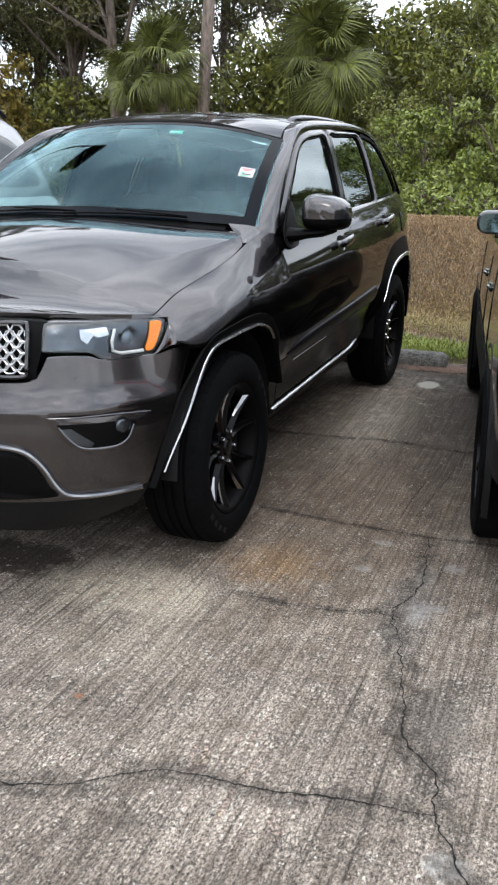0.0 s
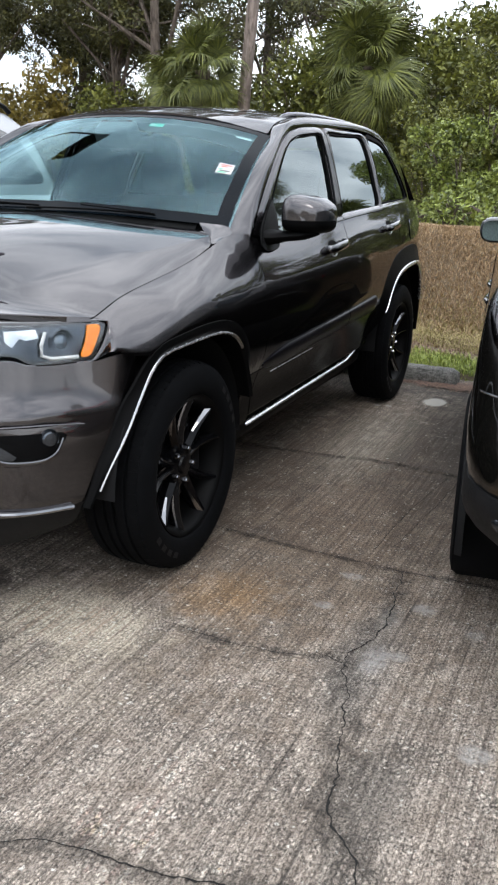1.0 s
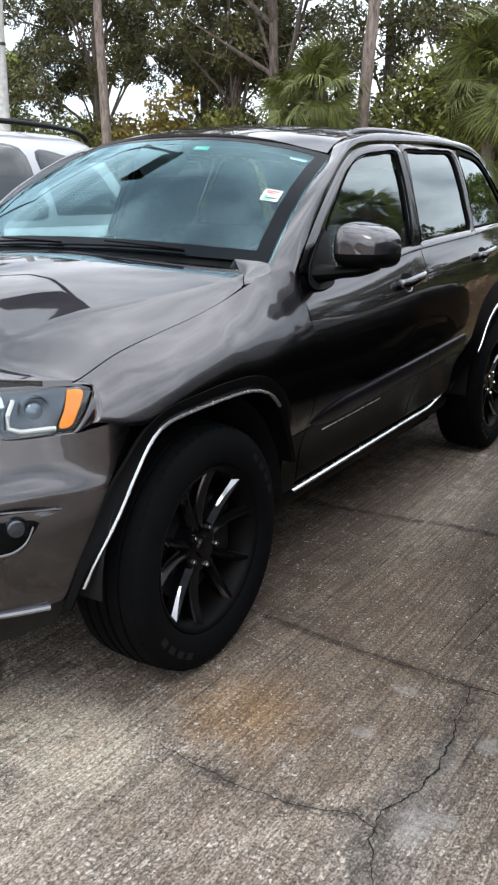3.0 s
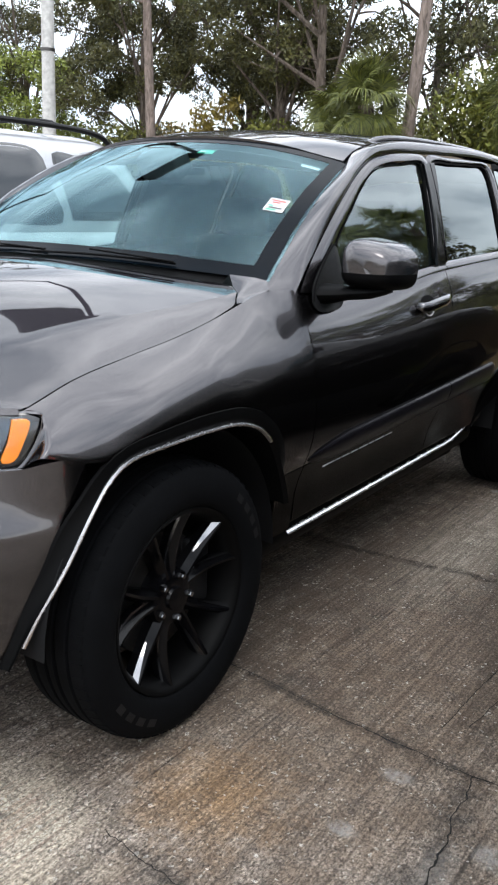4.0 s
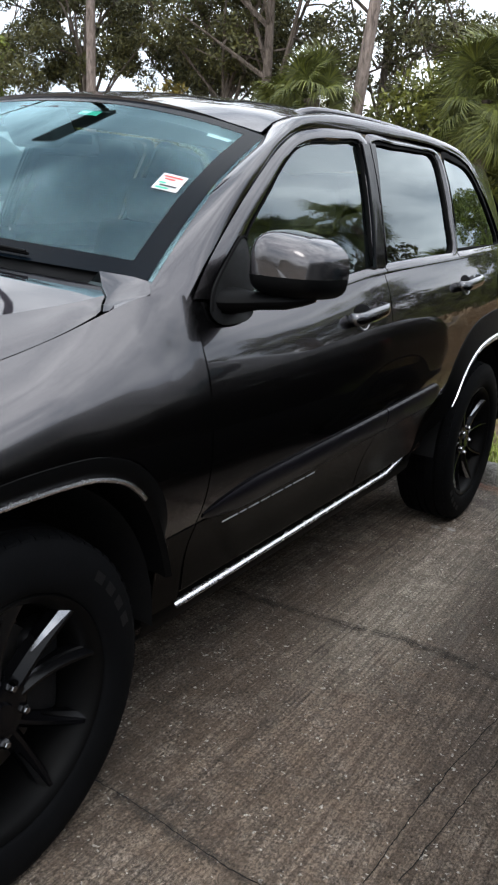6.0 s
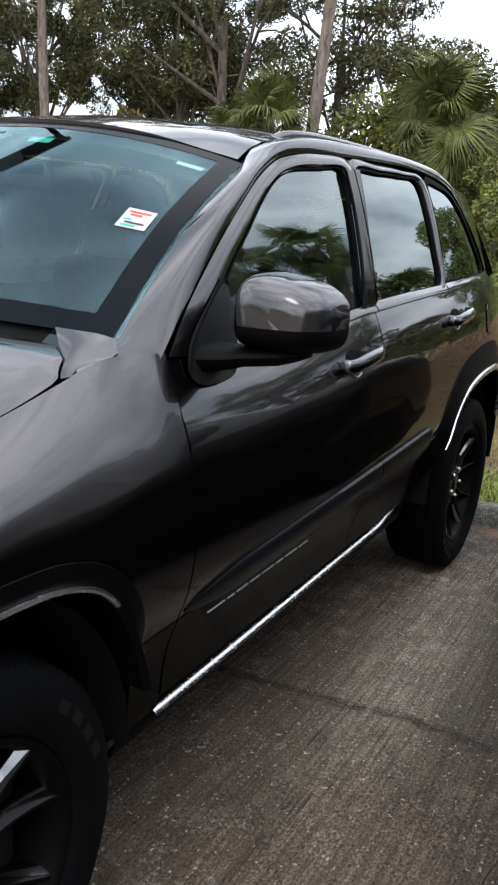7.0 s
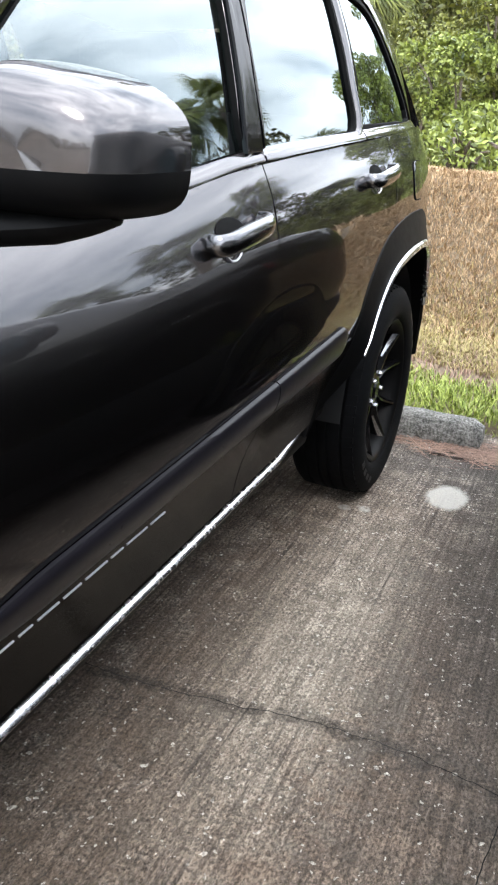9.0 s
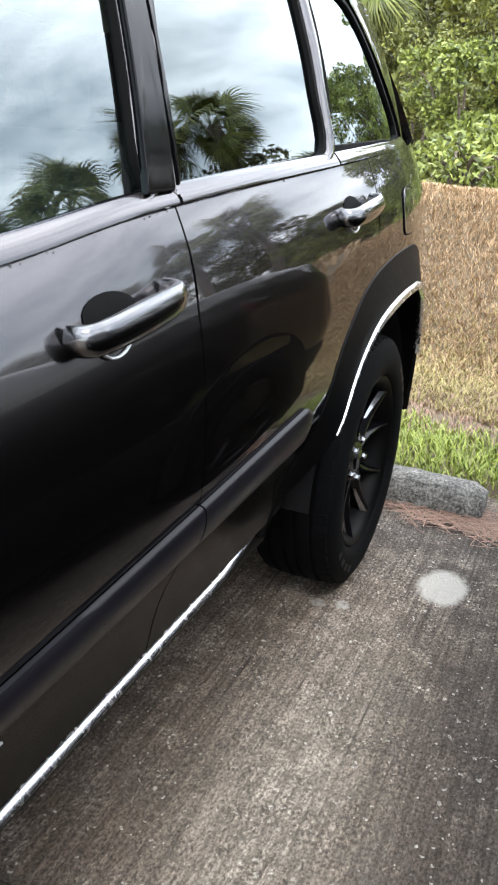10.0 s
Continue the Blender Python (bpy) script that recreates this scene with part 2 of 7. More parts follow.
def pavement_material():
    """Old broom-finished concrete with bare aggregate, oil stains, a rust mark and pale patches; shade along the sill
    is coloured in.
    """
    m, n, l, p = material("old_concrete")
    co = n.new("ShaderNodeTexCoord").outputs["Object"]
    big = noise_node(n, l, 0.9, 5, 0.6, co)
    mid = noise_node(n, l, 9.0, 8, 0.78, co, 0.4)
    mf = n.new("ShaderNodeMapping")
    mf.inputs["Rotation"].default_value = (0, 0, radians(-4))
    mf.inputs["Scale"].default_value = (1.0, 0.55, 1)
    l.new(co, mf.inputs["Vector"])
    fine = noise_node(n, l, 170, 4, 0.75, mf.outputs["Vector"], 0.2)
    base = ramp_node(n, l, mid.outputs["Fac"], [(0.36, (0.195, 0.168, 0.143)), (0.5, (0.36, 0.318, 0.278)), (0.64, (0.51, 0.462, 0.41))]).outputs["Color"]
    base = mix_node(n, l, 0.65, base, ramp_node(n, l, big.outputs["Fac"], [(0.3, (0.42, 0.40, 0.38)), (0.7, (0.68, 0.66, 0.64))]).outputs["Color"], "OVERLAY")
    blot = noise_node(n, l, 2.6, 7, 0.72, co, 0.6)
    base = mix_node(n, l, 0.75, base, ramp_node(n, l, blot.outputs["Fac"], [(0.30, (0.20, 0.185, 0.17)), (0.5, (0.5, 0.485, 0.465)), (0.70, (0.78, 0.765, 0.745))]).outputs["Color"], "OVERLAY")
    sx = n.new("ShaderNodeSeparateXYZ")
    l.new(co, sx.inputs["Vector"])
    ragged = noise_node(n, l, 8, 8, 0.8, co)
    worn = ramp_node(n, l, noise_node(n, l, 45, 4, 0.7, co).outputs["Fac"], [(0.38, (0.25, 0.25, 0.25)), (0.6, (1, 1, 1))]).outputs["Color"]

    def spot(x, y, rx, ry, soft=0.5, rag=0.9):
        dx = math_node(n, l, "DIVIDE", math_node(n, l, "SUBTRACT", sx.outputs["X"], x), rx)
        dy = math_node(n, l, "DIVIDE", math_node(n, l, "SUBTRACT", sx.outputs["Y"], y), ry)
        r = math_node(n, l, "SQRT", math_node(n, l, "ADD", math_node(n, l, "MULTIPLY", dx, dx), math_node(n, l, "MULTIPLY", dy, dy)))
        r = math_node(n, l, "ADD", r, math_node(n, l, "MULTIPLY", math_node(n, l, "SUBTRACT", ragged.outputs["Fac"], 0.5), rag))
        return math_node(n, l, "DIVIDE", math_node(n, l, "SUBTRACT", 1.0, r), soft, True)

    def stains_and_shade(c, marks):
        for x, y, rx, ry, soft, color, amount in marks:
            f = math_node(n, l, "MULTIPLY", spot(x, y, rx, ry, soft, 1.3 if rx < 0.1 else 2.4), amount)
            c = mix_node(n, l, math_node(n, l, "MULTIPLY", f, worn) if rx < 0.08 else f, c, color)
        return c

    LARGE = (
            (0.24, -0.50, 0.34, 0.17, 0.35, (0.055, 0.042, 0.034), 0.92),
            # wide darker area under the car's front
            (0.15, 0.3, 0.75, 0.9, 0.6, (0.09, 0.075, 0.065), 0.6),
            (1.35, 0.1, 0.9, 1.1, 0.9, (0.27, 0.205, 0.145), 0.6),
            (1.17, -0.17, 0.24, 0.24, 0.9, (0.50, 0.29, 0.12), 0.7),
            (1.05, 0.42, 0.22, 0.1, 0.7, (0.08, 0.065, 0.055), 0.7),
            (1.3, 1.5, 0.6, 0.07, 0.9, (0.1, 0.085, 0.075), 0.6),
            (1.72, -0.35, 0.14, 0.4, 0.8, (0.42, 0.4, 0.37), 0.5),
            (1.92, -0.95, 0.12, 0.3, 0.8, (0.13, 0.12, 0.105), 0.6),
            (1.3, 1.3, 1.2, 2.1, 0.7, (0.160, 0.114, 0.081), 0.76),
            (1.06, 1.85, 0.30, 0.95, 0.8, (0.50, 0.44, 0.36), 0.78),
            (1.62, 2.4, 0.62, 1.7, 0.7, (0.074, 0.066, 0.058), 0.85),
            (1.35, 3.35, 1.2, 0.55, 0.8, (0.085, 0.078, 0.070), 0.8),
            # brown dirt along the sill, with the car's shade coloured in
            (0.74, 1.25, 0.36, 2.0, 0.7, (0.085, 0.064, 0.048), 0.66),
            (0.76, -0.56, 0.40, 0.24, 0.6, (0.64, 0.56, 0.44), 0.85),
            (0.92, -0.88, 0.36, 0.24, 0.9, (0.52, 0.45, 0.35), 0.4),
            )
    SMALL = (
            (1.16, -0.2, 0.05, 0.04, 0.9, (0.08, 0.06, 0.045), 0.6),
            (1.514, 0.174, 0.06, 0.035, 0.5, (0.4, 0.38, 0.35), 0.65),
            (1.814, 0.039, 0.05, 0.05, 0.5, (0.42, 0.4, 0.37), 0.65),
            (1.493, -0.087, 0.045, 0.03, 0.5, (0.42, 0.4, 0.37), 0.6),
            (1.815, -0.296, 0.04, 0.035, 0.5, (0.42, 0.4, 0.37), 0.6),
            (2.002, -0.055, 0.04, 0.045, 0.5, (0.4, 0.38, 0.35), 0.5),
            (2.111, -0.672, 0.055, 0.05, 0.5, (0.48, 0.46, 0.43), 0.6),
            (1.75, -0.351, 0.055, 0.11, 0.6, (0.42, 0.4, 0.38), 0.65),
            (1.721, -0.071, 0.05, 0.12, 0.7, (0.36, 0.345, 0.32), 0.55),
            (2.018, -1.441, 0.06, 0.05, 0.5, (0.62, 0.6, 0.56), 0.75),
            (1.939, -0.3, 0.045, 0.05, 0.8, (0.06, 0.054, 0.047), 0.7),
            (1.78, -0.469, 0.035, 0.035, 0.8, (0.05, 0.045, 0.04), 0.75),
            (1.308, -1.582, 0.06, 0.05, 0.8, (0.06, 0.054, 0.047), 0.75),
            (0.935, -1.199, 0.018, 0.014, 0.5, (0.45, 0.18, 0.09), 0.8),
            (1.2, 2.96, 0.085, 0.12, 0.25, (0.56, 0.54, 0.49), 0.85),
            (0.95, 2.71, 0.028, 0.03, 0.3, (0.5, 0.48, 0.44), 0.8),
            (0.88, 2.69, 0.028, 0.026, 0.3, (0.5, 0.48, 0.44), 0.8),
            )
    base = stains_and_shade(base, LARGE)
    # broom marks along the slab
    mp = n.new("ShaderNodeMapping")
    mp.inputs["Rotation"].default_value = (0, 0, radians(-4))
    mp.inputs["Scale"].default_value = (80, 2.2, 1)
    l.new(co, mp.inputs["Vector"])
    broom = noise_node(n, l, 1.0, 4, 0.6, mp.outputs["Vector"])
    base = mix_node(n, l, 0.60, base, ramp_node(n, l, broom.outputs["Fac"], [(0.40, (0.20, 0.19, 0.185)), (0.58, (0.62, 0.62, 0.62))]).outputs["Color"], "OVERLAY")
    # single deep bristle grooves, in patches
    mg = n.new("ShaderNodeMapping")
    mg.inputs["Rotation"].default_value = (0, 0, radians(-4))
    mg.inputs["Scale"].default_value = (62, 1.3, 1)
    l.new(co, mg.inputs["Vector"])
    groove = ramp_node(n, l, noise_node(n, l, 1.0, 3, 0.55, mg.outputs["Vector"], 0.15).outputs["Fac"], [(0.30, (1, 1, 1)), (0.43, (0, 0, 0))]).outputs["Color"]
    patch = ramp_node(n, l, noise_node(n, l, 3.2, 4, 0.6, co).outputs["Fac"], [(0.40, (0.12, 0.12, 0.12)), (0.62, (1, 1, 1))]).outputs["Color"]
    groove = math_node(n, l, "MULTIPLY", groove, patch)
    base = mix_node(n, l, math_node(n, l, "MULTIPLY", groove, 0.92), base, (0.045, 0.039, 0.034))
    # dark crevices where the skin has worn off between the stones
    mv = n.new("ShaderNodeMapping")
    mv.inputs["Scale"].default_value = (1.0, 0.62, 1)
    rub = n.new("ShaderNodeVectorMath")
    rub.operation = "ADD"
    rs = n.new("ShaderNodeVectorMath")
    rs.operation = "SCALE"
    rs.inputs["Scale"].default_value = 0.02
    l.new(noise_node(n, l, 70, 3, vec=co).outputs["Color"], rs.inputs[0])
    l.new(co, rub.inputs[0])
    l.new(rs.outputs["Vector"], rub.inputs[1])
    l.new(rub.outputs["Vector"], mv.inputs["Vector"])
    ve = n.new("ShaderNodeTexVoronoi")
    ve.feature = "DISTANCE_TO_EDGE"
    ve.inputs["Scale"].default_value = 66
    l.new(mv.outputs["Vector"], ve.inputs["Vector"])
    crev = ramp_node(n, l, ve.outputs["Distance"], [(0.06, (1, 1, 1)), (0.24, (0, 0, 0))]).outputs["Color"]
    rubbed = ramp_node(n, l, mid.outputs["Fac"], [(0.42, (0.1, 0.1, 0.1)), (0.60, (1, 1, 1))]).outputs["Color"]
    crev = math_node(n, l, "MULTIPLY", crev, rubbed)
    base = mix_node(n, l, math_node(n, l, "MULTIPLY", crev, 0.7), base, (0.052, 0.045, 0.039))
    # pale and dark stones of the aggregate
    wob = n.new("ShaderNodeVectorMath")
    wob.operation = "ADD"
    scl = n.new("ShaderNodeVectorMath")
    scl.operation = "SCALE"
    scl.inputs["Scale"].default_value = 0.03
    l.new(noise_node(n, l, 40, 2, vec=co).outputs["Color"], scl.inputs[0])
    l.new(co, wob.inputs[0])
    l.new(scl.outputs["Vector"], wob.inputs[1])
    for scale, size, color, thin in ((46, 0.26, (0.66, 0.62, 0.55), 0.14), (85, 0.30, (0.60, 0.56, 0.49), 0.22), (110, 0.36, (0.05, 0.043, 0.036), 0.6)):
        v = n.new("ShaderNodeTexVoronoi")
        v.inputs["Scale"].default_value = scale
        l.new(wob.outputs["Vector"], v.inputs["Vector"])
        near = math_node(n, l, "LESS_THAN", v.outputs["Distance"], size)
        sep = n.new("ShaderNodeSeparateColor")
        l.new(v.outputs["Color"], sep.inputs["Color"])
        some = math_node(n, l, "LESS_THAN", sep.outputs["Red"], math_node(n, l, "MULTIPLY", mid.outputs["Fac"], thin))
        base = mix_node(n, l, math_node(n, l, "MULTIPLY", near, math_node(n, l, "MULTIPLY", some, 0.62)), base, color)
    pits = ramp_node(n, l, noise_node(n, l, 34, 5, 0.75, co, 0.5).outputs["Fac"], [(0.33, (1, 1, 1)), (0.42, (0, 0, 0))]).outputs["Color"]
    base = mix_node(n, l, math_node(n, l, "MULTIPLY", pits, 0.6), base, (0.045, 0.039, 0.034))
    base = mix_node(n, l, 0.72, base, ramp_node(n, l, fine.outputs["Fac"], [(0.38, (0.06, 0.057, 0.054)), (0.62, (0.95, 0.95, 0.95))]).outputs["Color"], "OVERLAY")

    base = stains_and_shade(base, [(x, y, rx, ry, soft, color, amount * 0.15) for x, y, rx, ry, soft, color, amount in LARGE])
    base = stains_and_shade(base, SMALL)
    l.new(base, p.inputs["Base Color"])
    p.inputs["Roughness"].default_value = 0.9
    p.inputs["Specular IOR Level"].default_value = 0.25
    h = math_node(n, l, "ADD", math_node(n, l, "MULTIPLY", broom.outputs["Fac"], 0.7), fine.outputs["Fac"])
    h = math_node(n, l, "SUBTRACT", h, math_node(n, l, "ADD", math_node(n, l, "MULTIPLY", groove, 0.8), math_node(n, l, "MULTIPLY", crev, 0.6)))
    h = math_node(n, l, "SUBTRACT", h, math_node(n, l, "MULTIPLY", pits, 0.8))
    bump_node(n, l, h, p, 0.85, 0.008)
    return m


PAVEMENT = pavement_material()
STOP_CONCRETE = stop_concrete()


def crack_stain():
    """Dirt along a crack that thins out to both sides."""
    m, n, l, p = material("crack_stain")
    at = n.new("ShaderNodeAttribute")
    at.attribute_name = "across"
    co = n.new("ShaderNodeTexCoord").outputs["Object"]
    a = noise_node(n, l, 14, 6, 0.7, co)
    f = math_node(n, l, "SUBTRACT", math_node(n, l, "ADD", at.outputs["Fac"], math_node(n, l, "MULTIPLY", a.outputs["Fac"], 2.6)), 1.72)
    l.new(math_node(n, l, "MULTIPLY", math_node(n, l, "MULTIPLY", f, 1.3, True), 0.62), p.inputs["Alpha"])
    p.inputs["Base Color"].default_value = (0.075, 0.065, 0.055, 1)
    p.inputs["Roughness"].default_value = 0.95
    return m


CRACK_STAIN = crack_stain()
CRACK_DIRT = plain("crack_dirt", (0.008, 0.007, 0.006), 0.98, vary=0.5, scale=40)


# ---- mesh helpers ----
def part(name, verts, faces, mat, parent=None, label="", sharp=38):
    me = bpy.data.meshes.new(name)
    me.from_pydata([tuple(v) for v in verts], [], faces)
    me.update()
    me.shade_smooth()
    me.set_sharp_from_angle(angle=radians(sharp))
    me.materials.append(mat)
    ob = new(name, me)
    ob.parent = parent
    if label:
        ob["label"] = label
    return ob


def fast_part(name, V, F, mat, parent=None, label="", smooth=False):
    """A mesh of many loose triangles or quads, from arrays."""
    V, F = np.asarray(V, dtype=np.float32), np.asarray(F, dtype=np.int32)
    k = F.shape[1]
    me = bpy.data.meshes.new(name)
    me.vertices.add(len(V))
    me.vertices.foreach_set("co", V.ravel())
    me.loops.add(len(F) * k)
    me.loops.foreach_set("vertex_index", F.ravel())
    me.polygons.add(len(F))
    me.polygons.foreach_set("loop_start", np.arange(0, len(F) * k, k, dtype=np.int32))
    me.polygons.foreach_set("use_smooth", np.full(len(F), smooth))
    me.update(calc_edges=True)
    me.validate()
    me.materials.append(mat)
    ob = new(name, me)
    ob.parent = parent
    if label:
        ob["label"] = label
    return ob


def thing(name, place, label, category, group="", kind=""):
    ob = new(name)
    ob.location = place
    ob.empty_display_size = 0.1
    return tagged(ob, label, category, group, kind)


def prof(pts):
    xs = [p[0] for p in pts]
    ys = [p[1] for p in pts]
    n = len(xs)
    d = [(ys[i + 1] - ys[i]) / (xs[i + 1] - xs[i]) for i in range(n - 1)]
    m = [d[0]] + [0.0 if d[i - 1] * d[i] <= 0 else 2 * d[i - 1] * d[i] / (d[i - 1] + d[i]) for i in range(1, n - 1)] + [d[-1]]

    def f(x):
        if x <= xs[0]:
            return ys[0]
        if x >= xs[-1]:
            return ys[-1]
        i = max(k for k in range(n - 1) if xs[k] <= x)
        h = xs[i + 1] - xs[i]
        t = (x - xs[i]) / h
        return ((1 + 2 * t) * (1 - t) ** 2 * ys[i] + t * (1 - t) ** 2 * h * m[i]
                + t * t * (3 - 2 * t) * ys[i + 1] + t * t * (t - 1) * h * m[i + 1])
    return f


def spread(n, ends=0.0):
    """n steps from 0 to 1, with an extra step close to each end for a rounded edge."""
    s = [i / (n - 1) for i in range(n)]
    return [0.0, ends] + s[1:-1] + [1 - ends, 1.0] if ends else s


def line(pts, n):
    """A smooth line of n points through pts, evenly spaced."""
    P = [Vector(p) for p in pts]
    fine = []
    for i in range(len(P) - 1):
        a, b, c, d = P[max(i - 1, 0)], P[i], P[i + 1], P[min(i + 2, len(P) - 1)]
        for k in range(12):
            t = k / 12
            fine.append(0.5 * (2 * b + (c - a) * t + (2 * a - 5 * b + 4 * c - d) * t * t + (3 * b - a - 3 * c + d) * t ** 3))
    fine.append(P[-1])
    run = [0.0]
    for a, b in zip(fine, fine[1:]):
        run.append(run[-1] + (b - a).length)
    out, j = [], 0
    for i in range(n):
        s = run[-1] * i / (n - 1)
        while j < len(run) - 2 and run[j + 1] < s:
            j += 1
        f = (s - run[j]) / max(run[j + 1] - run[j], 1e-9)
        out.append(fine[j].lerp(fine[j + 1], f))
    return out


CORE = Vector((0, 1.4, 0.75))


def sheet(rows, depth=0.02, edge=0.003, core=CORE, closed=False):
    """A panel from a grid of points: rounded at its border, which turns inwards by depth. It faces away from core."""
    n, m = len(rows), len(rows[0])
    rows = [[Vector(p) for p in r] for r in rows]
    nor = [[None] * m for _ in range(n)]
    total = 0.0
    for i in range(n):
        for j in range(m):
            a = rows[min(i + 1, n - 1)][j] - rows[max(i - 1, 0)][j]
            b = rows[i][min(j + 1, m - 1)] - rows[i][max(j - 1, 0)]
            c = a.cross(b)
            nor[i][j] = c.normalized() if c.length > 1e-12 else Vector((0, 0, 1))
            total += nor[i][j].dot(rows[i][j] - core)
    sign = 1.0 if total > 0 else -1.0
    V = []
    for i in range(n):
        for j in range(m):
            rim = i in (0, n - 1) or j in (0, m - 1)
            V.append(rows[i][j] - nor[i][j] * sign * (edge if rim else 0.0))
    F = []
    for i in range(n - 1):
        for j in range(m - 1):
            q = (i * m + j, (i + 1) * m + j, (i + 1) * m + j + 1, i * m + j + 1)
            F.append(q if sign > 0 else q[::-1])
    if depth:
        ring = [(0, j) for j in range(m)] + [(i, m - 1) for i in range(1, n)] + [(n - 1, j) for j in range(m - 2, -1, -1)] + [(i, 0) for i in range(n - 2, 0, -1)]
        base = len(V)
        for i, j in ring:
            V.append(rows[i][j] - nor[i][j] * sign * depth)
        k = len(ring)
        for a in range(k):
            b = (a + 1) % k
            ia, ib = ring[a][0] * m + ring[a][1], ring[b][0] * m + ring[b][1]
            q = (ia, ib, base + b, base + a)
            F.append(q if sign > 0 else q[::-1])
    return V, F


def mirrored(V, F):
    return [Vector((-v.x, v.y, v.z)) for v in (Vector(p) for p in V)], [f[::-1] for f in F]


def tube(path, radius, sides=8, flat=1.0, caps=True):
    """A rod along path; radius may be a list; flat squeezes it in z."""
    P = [Vector(p) for p in path]
    V, F = [], []
    for i, p in enumerate(P):
        d = (P[min(i + 1, len(P) - 1)] - P[max(i - 1, 0)]).normalized()
        up = Vector((0, 0, 1)) if abs(d.z) < 0.92 else Vector((1, 0, 0))
        a = d.cross(up).normalized()
        b = a.cross(d).normalized()
        r = radius[i] if isinstance(radius, (list, tuple)) else radius
        for k in range(sides):
            t = 2 * math.pi * k / sides
            V.append(p + a * math.cos(t) * r + b * math.sin(t) * r * flat)
    for i in range(len(P) - 1):
        for k in range(sides):
            q = (k + 1) % sides
            F.append((i * sides + k, i * sides + q, (i + 1) * sides + q, (i + 1) * sides + k))
    if caps:
        F.append(tuple(range(sides))[::-1])
        F.append(tuple((len(P) - 1) * sides + k for k in range(sides)))
    return V, F


def join(*pieces):
    V, F = [], []
    for v, f in pieces:
        o = len(V)
        V += list(v)
        F += [tuple(i + o for i in q) for q in f]
    return V, F


def lathe(profile, n=48, center=(0, 0, 0)):
    """A shape turned round the x axis from (radius, x) points."""
    V, F = [], []
    k = len(profile)
    for i in range(n):
        t = 2 * math.pi * i / n
        for r, x in profile:
            V.append(Vector((center[0] + x, center[1] + r * math.cos(t), center[2] + r * math.sin(t))))
    for i in range(n):
        j = (i + 1) % n
        for a in range(k - 1):
            F.append((i * k + a, i * k + a + 1, j * k + a + 1, j * k + a))
    return V, F


def block(size, center=(0, 0, 0), bevel=0.01, turn=None):
    """A box with rounded edges."""
    bm = bmesh.new()
    bmesh.ops.create_cube(bm, size=1.0)
    for v in bm.verts:
        v.co = Vector((v.co.x * size[0], v.co.y * size[1], v.co.z * size[2]))
    if bevel:
        bmesh.ops.bevel(bm, geom=bm.edges[:], offset=bevel, segments=3, profile=0.5, affect="EDGES")
    m = Matrix.Translation(center) @ (turn if turn is not None else Matrix.Identity(4))
    V = [m @ v.co for v in bm.verts]
    F = [tuple(v.index for v in f.verts) for f in bm.faces]
    bm.free()
    return V, F


def outline_panel(outline, place, depth, inset=0.0):
    """A flat-edged panel from a closed outline in two coordinates, put on a surface by place(a, b, out)."""
    n = len(outline)
    ca = sum(p[0] for p in outline) / n
    cb = sum(p[1] for p in outline) / n
    rings = []
    for f, o in ((1.0, -depth), (1.0, -0.002), (0.97, 0.0), (0.7, 0.0), (0.35, 0.0)):
        rings.append([Vector(place(ca + (a - ca) * f, cb + (b - cb) * f, o + inset)) for a, b in outline])
    V = [p for r in rings for p in r] + [Vector(place(ca, cb, inset))]
    F = []
    for k in range(len(rings) - 1):
        for i in range(n):
            j = (i + 1) % n
            F.append((k * n + i, k * n + j, (k + 1) * n + j, (k + 1) * n + i))
    top = (len(rings) - 1) * n
    for i in range(n):
        F.append((top + i, top + (i + 1) % n, len(V) - 1))
    return V, F


def oriented(V, F, core=CORE):
    """Turns the faces so that, on the whole, they look away from core."""
    s = 0.0
    for f in F:
        a, b, c = (Vector(V[i]) for i in f[:3])
        nrm = (b - a).cross(c - a)
        s += nrm.dot((a + b + c) / 3 - core)
    return (V, F) if s > 0 else (V, [f[::-1] for f in F])


# ---- ground ----
def slope(x, y):
    """Height of the verge and the bank behind the parking bays."""
    if y < 3.78:
        return -0.03
    foot = 4.75 + 0.25 * math.sin(x * 0.9 + 1.0) - 0.30 * (x - 0.8) * (abs(x - 0.8) < 2.0)
    t = min(max((y - foot) / (6.35 - foot), 0.0), 1.0)
    h = 0.02 + 0.10 * min((y - 3.78) / 0.9, 1.0) + 0.86 * t * t * (3 - 2 * t) ** 0.9
    if y > 6.4:
        h -= min((y - 6.4) * 0.10, 0.6)
    return h + 0.025 * noise.noise(Vector((x * 2.1, y * 2.1, 0.3)))


